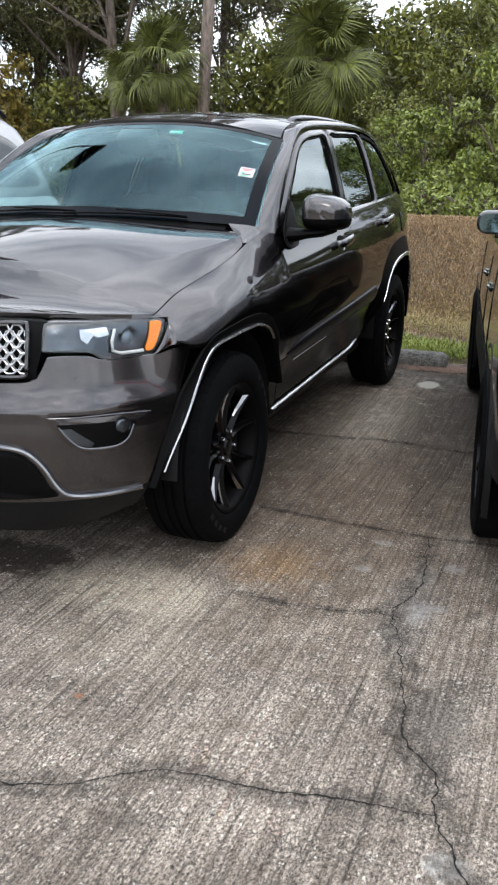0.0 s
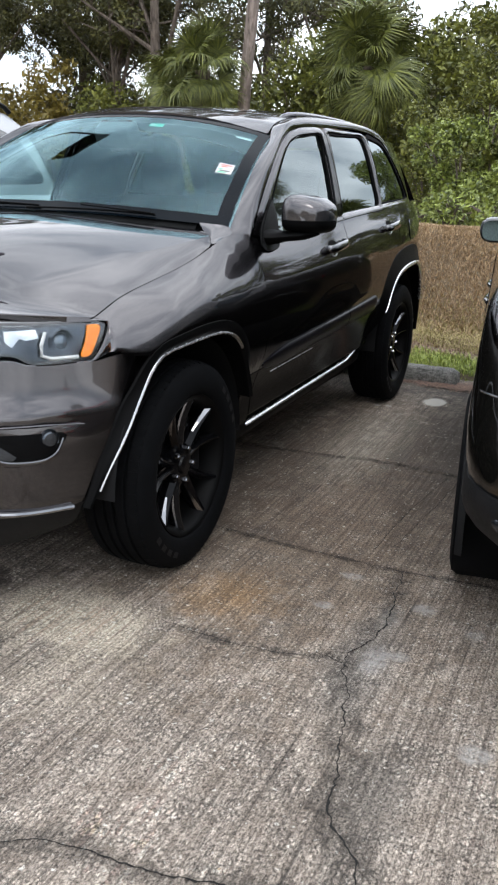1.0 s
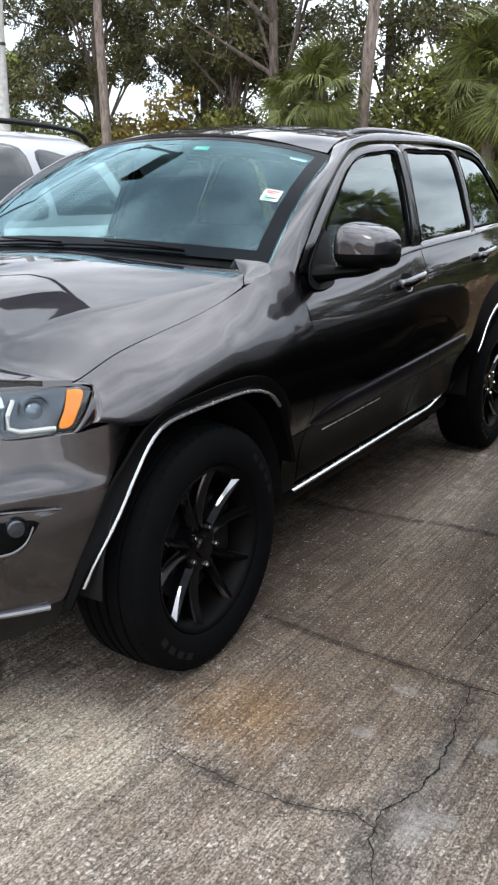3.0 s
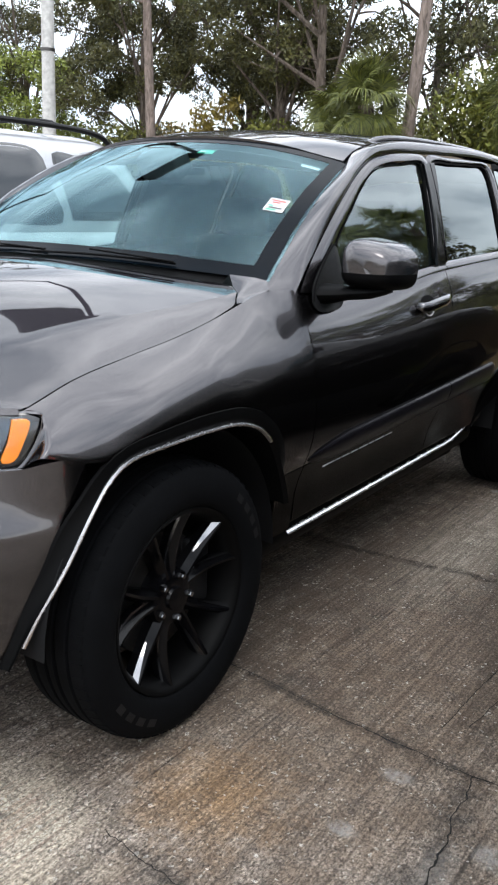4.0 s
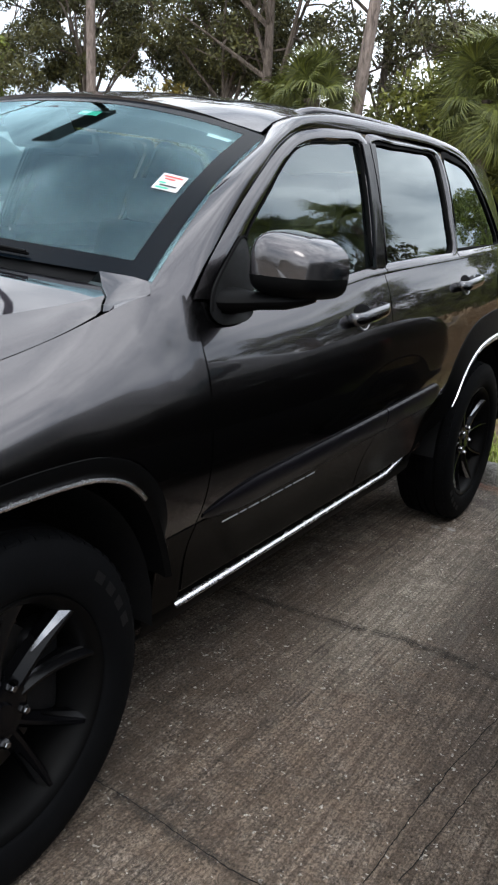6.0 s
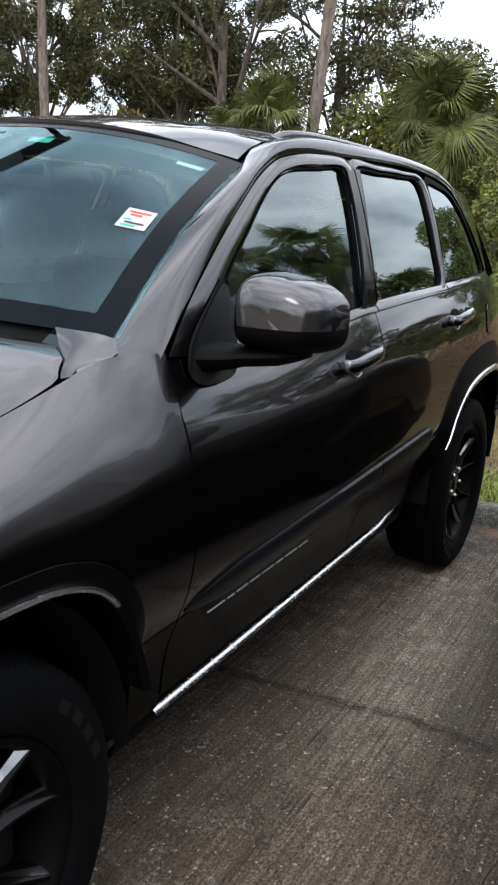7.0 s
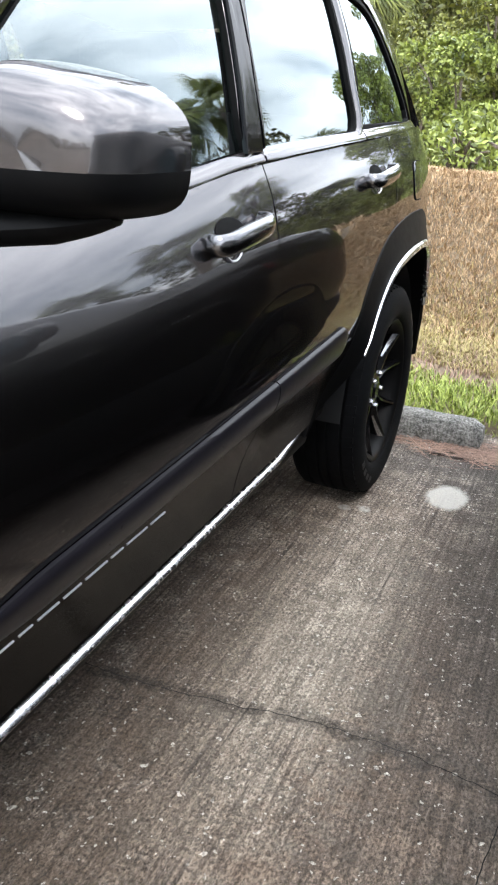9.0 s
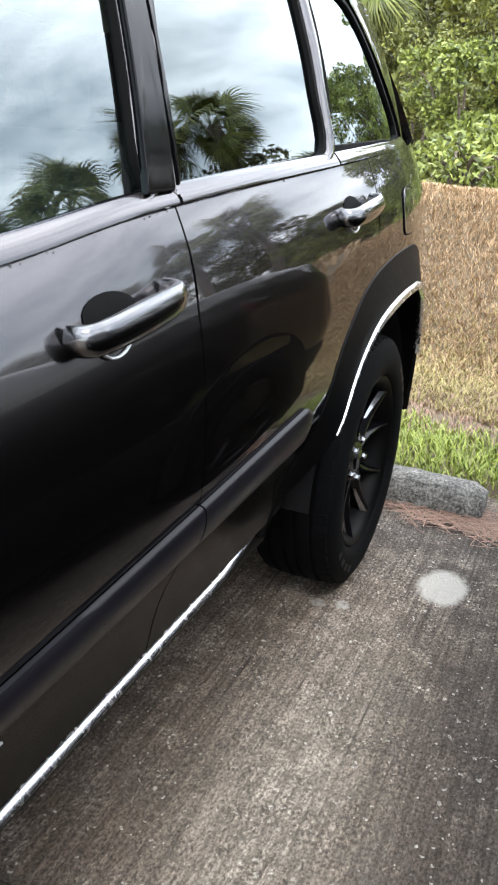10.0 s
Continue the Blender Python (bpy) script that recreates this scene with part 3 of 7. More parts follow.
def ground():
    xs = [-400, -150, -60, -30, -15] + [-8 + 0.25 * i for i in range(57)] + [8, 15, 30, 60, 150, 400]
    ys = [-400, -150, -60, -31, -10, 0, 3.77] + [3.78 + 0.13 * i for i in range(24)] + [7.2, 8, 10, 12, 15, 20, 30, 60, 150, 400]
    V = [(x, y, slope(x, y)) for y in ys for x in xs]
    m = len(xs)
    F = [(j * m + i, j * m + i + 1, (j + 1) * m + i + 1, (j + 1) * m + i) for j in range(len(ys) - 1) for i in range(m - 1)]
    tagged(part("ground", V, F, EARTH, sharp=180), "brown earth under the verge and the bank", "ground", kind="structure")
    # the concrete of the car park, with a little sag between its joints
    V = [(x, y, z) for y, z in ((-30, 0), (0.30, 0), (1.51, 0), (3.77, 0), (3.78, -0.1)) for x in (-30, -1.3, 1.7, 30)]
    F = [(j * 4 + i, j * 4 + i + 1, (j + 1) * 4 + i + 1, (j + 1) * 4 + i) for j in range(4) for i in range(3)]
    tagged(part("pavement", V, F, PAVEMENT), "old cracked broom-finished concrete with bare aggregate, stains and painted-in shade", "pavement", kind="structure")


def crack(points, width, seed, wander=0.012, stain=0.0):
    rnd = random.Random(seed)
    P = line([(x, y, 0.0) for x, y in points], max(12, int(sum(math.dist(a, b) for a, b in zip(points, points[1:])) / 0.012)))
    V, F = [], []
    drift = 0.0
    for i, p in enumerate(P):
        d = (P[min(i + 1, len(P) - 1)] - P[max(i - 1, 0)]).normalized()
        s = Vector((-d.y, d.x, 0))
        drift = drift * 0.86 + rnd.uniform(-1, 1) * wander * 0.42
        w = width * 0.72 * rnd.uniform(0.10, 1.15) * (0.6 + 0.6 * noise.noise(p * 4.0 + Vector((seed, 0, 0))))
        w = max(w, 0.0012)
        V += [p + s * (drift - w) + Vector((0, 0, 0.0025)), p + s * (drift + w) + Vector((0, 0, 0.0025))]
    F = [(2 * i, 2 * i + 1, 2 * i + 3, 2 * i + 2) for i in range(len(P) - 1)]
    F = [f[::-1] for f in F]
    ob = part("pavement_crack", V, F, CRACK_DIRT)
    tagged(ob, "dark dirt-filled crack in the concrete", "crack", "pavement cracks", "structure")
    if stain:
        V, F, A = [], [], []
        for i, p in enumerate(P):
            d = (P[min(i + 1, len(P) - 1)] - P[max(i - 1, 0)]).normalized()
            s = Vector((-d.y, d.x, 0))
            for k, o in ((0.0, -1), (0.75, -0.35), (0.75, 0.35), (0.0, 1)):
                V.append(p + s * o * stain + Vector((0, 0, 0.0015)))
                A.append(k * min(1.0, i / 6, (len(P) - 1 - i) / 6))
        F = [(4 * i + k, 4 * i + 4 + k, 4 * i + 5 + k, 4 * i + 1 + k) for i in range(len(P) - 1) for k in range(3)]
        st = part("crack_stain", V, F, CRACK_STAIN)
        attr = st.data.attributes.new("across", "FLOAT", "POINT")
        attr.data.foreach_set("value", A)
        tagged(st, "dark dirt stain along a crack in the concrete", "stain", "crack stains", "structure")


ground()
crack([(-1.2, 0.40), (0.2, 0.38), (0.84, 0.352), (1.284, 0.31), (1.669, 0.296), (1.946, 0.314), (2.6, 0.30)], 0.0060, 1, 0.006, 0.034)
crack([(1.669, 0.296), (1.708, -0.066), (1.69, -0.30), (1.69, -0.434), (1.773, -0.695), (1.842, -0.994), (1.939, -1.161), (1.97, -1.302), (2.12, -1.62), (2.3, -2.1)], 0.0055, 2, 0.016, 0.10)
crack([(-0.9, -1.75), (0.3, -1.68), (0.951, -1.582), (1.145, -1.504), (1.304, -1.388), (1.498, -1.372), (1.691, -1.337), (1.97, -1.302)], 0.0065, 3, 0.010, 0.085)
crack([(1.69, -0.434), (1.62, -0.40), (1.5, -0.43), (1.3, -0.46), (1.05, -0.44)], 0.0015, 4, 0.012, 0.04)
crack([(-1.2, 1.50), (0.633, 1.48), (1.202, 1.542), (1.676, 1.50), (2.7, 1.52)], 0.0034, 5, 0.010, 0.045)
crack([(1.52, 0.45), (1.54, 0.9), (1.60, 1.45)], 0.003, 6, 0.004)
crack([(1.58, 0.5), (1.63, 1.0), (1.66, 1.45)], 0.0025, 7, 0.004)


def wheel_stop(x0, x1, y):
    """A concrete parking stop with chamfered top and broken corners."""
    ob = thing("wheel_stop", ((x0 + x1) / 2, y, 0), "weathered grey concrete wheel stop on the pavement", "wheel stop")
    h = (x1 - x0) / 2
    V, F = [], []
    prof_yz = [(-0.085, 0.0), (-0.085, 0.045), (-0.058, 0.098), (-0.03, 0.112), (0.03, 0.112), (0.058, 0.098), (0.085, 0.045), (0.085, 0.0)]
    n = 40
    for i in range(n + 1):
        x = -h + 2 * h * i / n
        end = min(1.0, min(i, n - i) / 1.5 + 0.78)
        for py, pz in prof_yz:
            wob = 0.006 * noise.noise(Vector((x * 9, py * 30, pz * 30)))
            V.append((x, py * end + wob, max(0, pz * end + wob * (pz > 0))))
    k = len(prof_yz)
    for i in range(n):
        for a in range(k - 1):
            F.append((i * k + a, i * k + a + 1, (i + 1) * k + a + 1, (i + 1) * k + a))
    F.append(tuple(range(k))[::-1])
    F.append(tuple(n * k + a for a in range(k)))
    part("block", *oriented([Vector(v) for v in V], F, Vector((0, 0, 0.05))), STOP_CONCRETE, ob)


wheel_stop(-0.62, 1.23, 3.60)


# ---- the grey four-wheel-drive: front faces -y, front axle at y = 0 ----
WB = 2.915
belt = prof([(0.55, 1.145), (0.9, 1.155), (1.3, 1.182), (1.6, 1.214), (2.35, 1.256), (3.0, 1.285), (3.6, 1.31)])
body_x = prof([(0.30, 0.800), (0.36, 0.833), (0.40, 0.857), (0.46, 0.869), (0.52, 0.880), (0.58, 0.898), (0.64, 0.924), (0.70, 0.948), (0.76, 0.961), (0.82, 0.967), (0.90, 0.966), (0.97, 0.960), (1.04, 0.948), (1.10, 0.930), (1.16, 0.904), (1.205, 0.881), (1.24, 0.862), (1.30, 0.830)])
plan_dx = prof([(-0.6, -0.158), (-0.46, -0.092), (-0.365, -0.055), (-0.25, -0.027), (-0.1, -0.010), (0.3, 0.0), (2.6, 0.0), (2.95, -0.008), (3.2, -0.03), (3.45, -0.075), (3.65, -0.14), (3.82, -0.25)])
glass_dx = prof([(0.5, 0.0), (2.4, 0.0), (2.9, -0.015), (3.2, -0.045), (3.5, -0.11), (3.75, -0.2)])


def side(y, z, out=0.0):
    """The body's flank."""
    top = belt(y)
    zz = z - (top - 1.20) * min(max((z - 0.85) / 0.30, 0.0), 1.0)
    return Vector((body_x(zz) + plan_dx(y) + out, y, z))


def upper(y, z, out=0.0):
    """The flank of the cabin above the belt."""
    b = belt(y)
    t = (z - b) / (1.66 - b)
    return Vector((0.883 - 0.150 * t + 0.022 * t * (1 - t) * 2 + glass_dx(y) + out, y, z))


nose_x = prof([(0, 0), (0.3, 0.3), (0.5, 0.495), (0.66, 0.64), (0.80, 0.745), (0.95, 0.815), (1.06, 0.858), (1.16, 0.895), (1.23, 0.915)])
nose_y = prof([(0, -0.93), (0.3, -0.915), (0.5, -0.87), (0.66, -0.795), (0.80, -0.70), (0.95, -0.565), (1.06, -0.46), (1.16, -0.365), (1.23, -0.298)])
nose_in = prof([(0.20, 0.10), (0.28, 0.05), (0.36, 0.012), (0.45, 0.0), (0.60, 0.0), (0.70, 0.012), (0.735, 0.03), (0.80, 0.042), (0.90, 0.06), (0.97, 0.085), (1.0, 0.12)])


nose_side = prof([(-0.565, 0.815), (-0.46, 0.858), (-0.365, 0.895), (-0.298, 0.915)])


def nose(s, z, out=0.0):
    """The front fascia: s runs round from the middle to the arch."""
    a = abs(s)
    a -= 0.014 * min(1.0, max(0.0, (a - 0.60) / 0.12)) * min(1.0, max(0.0, (1.158 - a) / 0.09))
    e = 0.004
    tx, ty = nose_x(a + e) - nose_x(max(a - e, 0)), nose_y(a + e) - nose_y(max(a - e, 0))
    l = math.hypot(tx, ty)
    f = min(max((a - 0.97) / 0.18, 0.0), 1.0)
    k = out - nose_in(z) * (1 - 0.75 * f * f * (3 - 2 * f))
    return Vector(((nose_x(a) + ty / l * k) * (1 if s >= 0 else -1), nose_y(a) - tx / l * k, z))


hood_lx = prof([(-0.42, 0.800), (-0.26, 0.803), (-0.08, 0.812), (0.07, 0.822), (0.22, 0.830), (0.32, 0.826), (0.40, 0.80), (0.54, 0.792)])
hood_lz = prof([(-0.50, 0.955), (-0.42, 0.972), (-0.26, 1.022), (-0.08, 1.058), (0.07, 1.086), (0.22, 1.122), (0.32, 1.150), (0.40, 1.174), (0.54, 1.225), (0.60, 1.235)])

ARCH_F = [(-0.522, 0.385), (-0.468, 0.50), (-0.396, 0.62), (-0.334, 0.73), (-0.280, 0.805), (-0.21, 0.842), (-0.06, 0.855), (0.10, 0.859), (0.20, 0.850), (0.295, 0.812), (0.37, 0.73), (0.42, 0.62), (0.440, 0.555)]
ARCH_R = [(2.215, 0.425), (2.265, 0.505), (2.325, 0.605), (2.385, 0.70), (2.450, 0.780), (2.53, 0.838), (2.63, 0.878), (2.78, 0.900), (2.95, 0.908), (3.10, 0.90), (3.23, 0.85), (3.33, 0.75), (3.39, 0.62), (3.42, 0.50), (3.44, 0.40)]
arch_f_top = prof([(-0.50, 0.895), (-0.40, 0.872), (-0.385, 0.866), (-0.36, 0.858), (-0.30, 0.852), (-0.22, 0.872), (-0.14, 0.893), (-0.06, 0.904), (0.10, 0.908), (0.21, 0.900), (0.30, 0.872), (0.37, 0.815), (0.43, 0.72), (0.47, 0.61), (0.505, 0.48), (0.523, 0.395), (0.56, 0.39), (0.7, 0.39)])
arch_r_top = prof([(2.60, 0.915), (2.68, 0.937), (2.80, 0.955), (2.95, 0.962), (3.11, 0.95), (3.26, 0.90), (3.37, 0.79), (3.43, 0.66), (3.47, 0.50), (3.50, 0.40), (3.82, 0.40)])
door_f_front = prof([(0.38, 0.632), (0.6, 0.602), (0.8, 0.587), (1.0, 0.580), (1.1, 0.581), (1.25, 0.605)])
door_split = prof([(0.38, 1.665), (0.8, 1.665), (1.04, 1.667), (1.13, 1.683), (1.23, 1.692)])
door_r_back = prof([(0.38, 2.325), (0.52, 2.33), (0.64, 2.352), (0.77, 2.41), (0.85, 2.49), (0.905, 2.575), (0.935, 2.645), (0.98, 2.663), (1.08, 2.655), (1.2, 2.682), (1.27, 2.69)])


def sill_z(y):
    return 0.420 + 0.028 * (y - 0.65)


def panel_rows(y0, y1, z0, z1, nu, nv, surf, us=None):
    rows = []
    for v in spread(nv, 0.012):
        row = []
        for u in (us or spread(nu, 0.0014)):
            ya = y0(v) if callable(y0) else y0
            yb = y1(v) if callable(y1) else y1
            y = ya + (yb - ya) * u
            zb, zt = z0(y), z1(y)
            row.append(surf(y, zb + (zt - zb) * v, v, zb, zt))
        rows.append(row)
    return rows


def build_grey_car():
    car = thing("suv", (0, 1.4, 0), "dark grey metallic estate car with black wheels, parked on concrete", "car")
    car.location = (0, 0, 0)

    def both(name, V, F, mat, parent=car, label=""):
        a = part(name, V, F, mat, parent, label)
        b = part(name, *mirrored(V, F), mat, parent, label)
        return a, b

    def sharp_outline(pts, k=4):
        out = []
        for i, (a, b) in enumerate(pts):
            c, d = pts[(i + 1) % len(pts)]
            out += [(a + (c - a) * j / k, b + (d - b) * j / k) for j in range(k)]
        return out

    # flanks -------------------------------------------------------------
    def fender_surf(y, z, v, zb, zt):
        zs = max(zb + 0.012, zt - 0.20)
        x0, hx = side(y, zs).x, fender_x(y)
        if z <= zs:
            return side(y, z)
        t = (z - zs) / (zt - zs)
        f = min(1.0, max(0.0, (y - 0.05) / 0.50))
        f = f * f * (3 - 2 * f)
        w = min(1.0, max(0.0, (0.1 - y) / 0.4))
        front, back = (x0 - 0.006 - 0.024 * w, 0.66 - 0.08 * w), ((x0 + hx) / 2 + 0.013, 0.51)
        bx, bz = front[0] + (back[0] - front[0]) * f, zs + (zt - zs) * (front[1] + (back[1] - front[1]) * f)
        return Vector(((1 - t) ** 2 * x0 + 2 * t * (1 - t) * bx + t * t * hx, y, (1 - t) ** 2 * zs + 2 * t * (1 - t) * bz + t * t * zt))

    fender_x = prof([(-0.42, 0.800), (-0.26, 0.803), (-0.08, 0.812), (0.07, 0.822), (0.22, 0.830), (0.32, 0.832), (0.40, 0.832), (0.455, 0.837), (0.52, 0.852), (0.57, 0.868), (0.62, 0.872)])
    fender_z = prof([(-0.50, 0.955), (-0.42, 0.972), (-0.26, 1.022), (-0.08, 1.058), (0.07, 1.086), (0.22, 1.122), (0.32, 1.150), (0.40, 1.172), (0.455, 1.186), (0.52, 1.190), (0.57, 1.188), (0.62, 1.186)])

    us = [0, 0.0018] + [i / 46 for i in range(1, 46)] + [0.9982, 1]
    fender_front = prof([(0, -0.435), (0.5, -0.400), (0.8, -0.388), (0.93, -0.400), (1, -0.42)])
    rows = panel_rows(fender_front, lambda v: door_f_front(0.40 + 0.82 * v) - 0.0017, arch_f_top, fender_z, 0, 26, fender_surf, us)
    fenders = both("front_fender", *sheet(rows, 0.03, 0.0), PAINT)

    def door_surf(y, z, v, zb, zt):
        return side(y, z)

    rows = panel_rows(lambda v: door_f_front(0.40 + 0.76 * v) + 0.0017, lambda v: door_split(0.40 + 0.80 * v) - 0.0017, sill_z, lambda y: belt(y) - 0.004, 26, 24, door_surf)
    doors_f = both("front_door", *sheet(rows, 0.03, 0.0), PAINT)
    rows = panel_rows(lambda v: door_split(0.40 + 0.82 * v) + 0.0017, lambda v: door_r_back(0.40 + 0.86 * v) - 0.0017, sill_z, lambda y: belt(y) - 0.004, 26, 24, door_surf)
    doors_r = both("rear_door", *sheet(rows, 0.03, 0.0), PAINT)
    rows = panel_rows(lambda v: door_r_back(0.93 + 0.34 * v) + 0.0017, lambda v: 3.80, arch_r_top, lambda y: belt(y) - 0.004, 40, 22, door_surf)
    both("rear_quarter", *sheet(rows, 0.03, 0.0), PAINT)

    # wheel-arch flares with their bright edge; body paint, blackened for the dark surroundings it mirrors
    for name, arch, lip, skin_mat in (("front_flare", ARCH_F, 0.968, ARCH_BLACK), ("rear_flare", ARCH_R, 0.990, ARCH_BLACK)):
        P = line([(0, y, z) for y, z in arch], 46)
        rows = [[] for _ in range(8)]
        edge = []
        for i, p in enumerate(P):
            d = (P[min(i + 1, 45)] - P[max(i - 1, 0)]).normalized()
            nrm = Vector((0, -d.z, d.y))
            x_lip = lip + min(plan_dx(p.y) * 0.85, 0.0) - 0.05 * max(0.0, 0.55 - p.z)
            wide = ((0.052 - 0.010 * min(1.0, max(0.0, -p.y / 0.25))) if name == "front_flare" else 0.125) * min(1.0, max(0.45, (p.z - 0.30) / 0.35) if name == "front_flare" else max(0.16, (p.z - 0.40) / 0.34))
            q = p + nrm * wide
            sk = side(q.y, max(q.z, 0.40)).x
            if q.y < -0.298:
                sk = max(sk, nose_side(q.y) + 0.003)
            if name == "rear_flare":
                f = min(1.0, max(0.0, (p.z - 0.46) / 0.26))
                near = side(p.y, max(p.z, 0.40)).x + 0.010
                x_lip = near + (x_lip - near) * f * f * (3 - 2 * f) if p.y < 2.9 else x_lip
            xo = sk + 0.003
            for r, (o, x) in enumerate(((0.010, x_lip - 0.16), (0.003, x_lip - 0.035), (0.0, x_lip - 0.014), (0.012, x_lip - 0.004), (wide * 0.45, x_lip * 0.5 + xo * 0.5), (wide * 0.75, x_lip * 0.15 + xo * 0.85), (wide * 0.95, xo), (wide, sk - 0.006))):
                w = p + nrm * o
                rows[r].append(Vector((x, w.y, w.z)))
            w = p + nrm * 0.004
            edge.append(Vector((x_lip - 0.005, w.y, w.z)))
        a, b = both(name, *sheet(rows[2:], 0.0, 0.0), skin_mat)
        V, F = sheet(rows[:3], 0.0, 0.0, Vector((0.9, rows[2][0].y * 0.5 + rows[2][-1].y * 0.5, 3.0)))
        part("arch_liner", V, F, ARCH_BLACK, a, "black plastic liner")
        part("arch_liner", *mirrored(V, F), ARCH_BLACK, b, "black plastic liner")
        cut = edge[2:38] if name == "front_flare" else edge[7:40]
        V, F = tube(cut, 0.0065 if name == "front_flare" else [0.005 + 0.0075 * min(1.0, i / 12) for i in range(33)], 8)
        part("bright_edge", V, F, SILL_BRIGHT, a, "thin satin silver lip")
        part("bright_edge", *mirrored(V, F), SILL_BRIGHT, b, "thin satin silver lip")

    # sills
    rows = []
    for z, x in ((0.275, 0.76), (0.30, 0.805), (0.335, 0.836), (0.366, 0.844), (0.400, 0.835)):
        rows.append([Vector((x, y, z + 0.024 * (y - 0.65))) for y in [0.50 + 0.05 * i for i in range(37)]])
    sills = both("sill", *sheet(rows, 0.0, 0.0), ARCH_BLACK, car, "black plastic sill")
    strip = [(0.855, 0.625 + 0.05 * i, 0.379 + 0.028 * 0.05 * i + 0.010 * max(0, i - 28)) for i in range(32)]
    V, F = sheet([[Vector((x + d, y, z + h)) for x, y, z in strip] for d, h in ((-0.0100, 0.0098), (-0.0075, 0.0094), (0.0045, 0.0005), (0.0060, -0.003), (0.0050, -0.006))], 0.004, 0.0)
    part("sill_strip", V, F, SILL_BRIGHT, sills[0], "bright chrome strip")
    part("sill_strip", *mirrored(V, F), SILL_BRIGHT, sills[1], "bright chrome strip")

    # body-coloured skin below the mouldings, covered by black sheets that paint in its shade
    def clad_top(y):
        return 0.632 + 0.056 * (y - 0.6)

    for name, y0, y1, z0, owner in (("cladding", lambda v: door_f_front(0.40 + 0.24 * v) + 0.003, lambda v: 1.6625, lambda y: sill_z(y) + 0.004, doors_f), ("cladding", lambda v: 1.6675, lambda v: door_r_back(0.41 + 0.24 * v) - 0.003, lambda y: sill_z(y) + 0.004, doors_r), ("fender_shade", lambda v: 0.512 - 0.035 * v, lambda v: door_f_front(0.40 + 0.24 * v) - 0.003, lambda y: 0.39, fenders)):
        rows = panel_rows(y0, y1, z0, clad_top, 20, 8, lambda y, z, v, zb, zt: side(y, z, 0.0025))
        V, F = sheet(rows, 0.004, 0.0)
        part(name, V, F, SHADED_CLADDING, owner[0], "black lower cladding")
        part(name, *mirrored(V, F), SHADED_CLADDING, owner[1], "black lower cladding")

    # door mouldings with a line of raised lettering shown as plain bars
    def moulding(y0, y1, taper0, taper1):
        rows = []
        for h, o in [(math.sin(radians(a)), 0.019 * max(0.0, math.cos(radians(a))) ** 0.8) for a in range(-90, 91, 15)]:
            row = []
            for i in range(29):
                t = i / 28
                y = y0 + (y1 - y0) * t
                zc = 0.652 + 0.062 * (y - 0.6) / 1.1 if y < 1.7 else 0.714 + 0.030 * (y - 1.7) / 0.5
                k = min(1.0, max(0.0, t + 0.004) * taper0, max(0.0, 1.004 - t) * taper1) ** 0.5
                row.append(side(y, zc + h * 0.046 * k, 0.001 + o * k))
            rows.append(row)
        return sheet(rows, 0.006, 0.0)
    for (ya, yb, ta, tb), ds in (((0.615, 1.663, 5, 900), doors_f), ((1.668, 2.20, 900, 9), doors_r)):
        V, F = moulding(ya, yb, ta, tb)
        part("door_moulding", V, F, MOULDING, ds[0], "glossy dark door moulding")
        part("door_moulding", *mirrored(V, F), MOULDING, ds[1], "glossy dark door moulding")
    y = 0.715
    for w in (0.07, 0.03, 0.05, 0.045, 0.06, 0.035, 0.065, 0.05, 0.04, 0.055, 0.03, 0.06, 0.05):
        if y + w > 1.24:
            break
        zc = 0.606 + 0.050 * (y - 0.7)
        P = [side(yy, zc + 0.056 * (yy - y), 0.017) for yy in (y, y + w * 0.5, y + w)]
        part("badge_bar", *tube(P, 0.0019, 6), BADGE_SILVER, doors_f[0], "small silver lettering bar")
        y += w + 0.012

    # handles
    def handle(door, yc, zc, sx):
        # no hollow is cut: a flat black disc paints in the cup's dark
        cup = []
        for r, o in ((1.0, 0.0010), (0.9, 0.0022), (0.55, 0.0024), (0.0, 0.0024)):
            cup.append([side(yc + 0.060 * r * math.cos(a) - 0.015, zc + 0.002 + 0.026 * r * math.sin(a), o) for a in [2 * math.pi * k / 20 for k in range(21)]])
        V, F = sheet(cup, 0.0, 0.0)
        part("handle_cup", *((V, F) if sx > 0 else mirrored(V, F)), DEEP_BLACK, door, "black recess behind the handle")
        path = ((-0.112, 0.002), (-0.110, 0.022), (-0.09, 0.033), (-0.04, 0.037), (0.03, 0.038), (0.085, 0.036), (0.108, 0.026), (0.112, 0.002))
        P = line([side(yc + d, zc + 0.10 * d, o) for d, o in path], 26)
        V, F = tube(P, [0.0115 + 0.0025 * math.sin(math.pi * i / 25) for i in range(26)], 16, 1.65)
        h = part("handle", *((V, F) if sx > 0 else mirrored(V, F)), HANDLE_GREY, door, "glossy grey pull handle")
        P = line([side(yc + d, zc + z, 0.004) for d, z in ((-0.07, -0.028), (-0.045, -0.046), (-0.01, -0.044), (0.02, -0.026), (0.08, -0.012))], 16)
        V, F = tube(P, 0.0022, 6)
        part("cup_edge", *((V, F) if sx > 0 else mirrored(V, F)), SATIN, h)
    for i, sx in ((0, 1), (1, -1)):
        handle(doors_f[i], 1.468, 1.098, sx)
        handle(doors_r[i], 2.475, 1.162, sx)

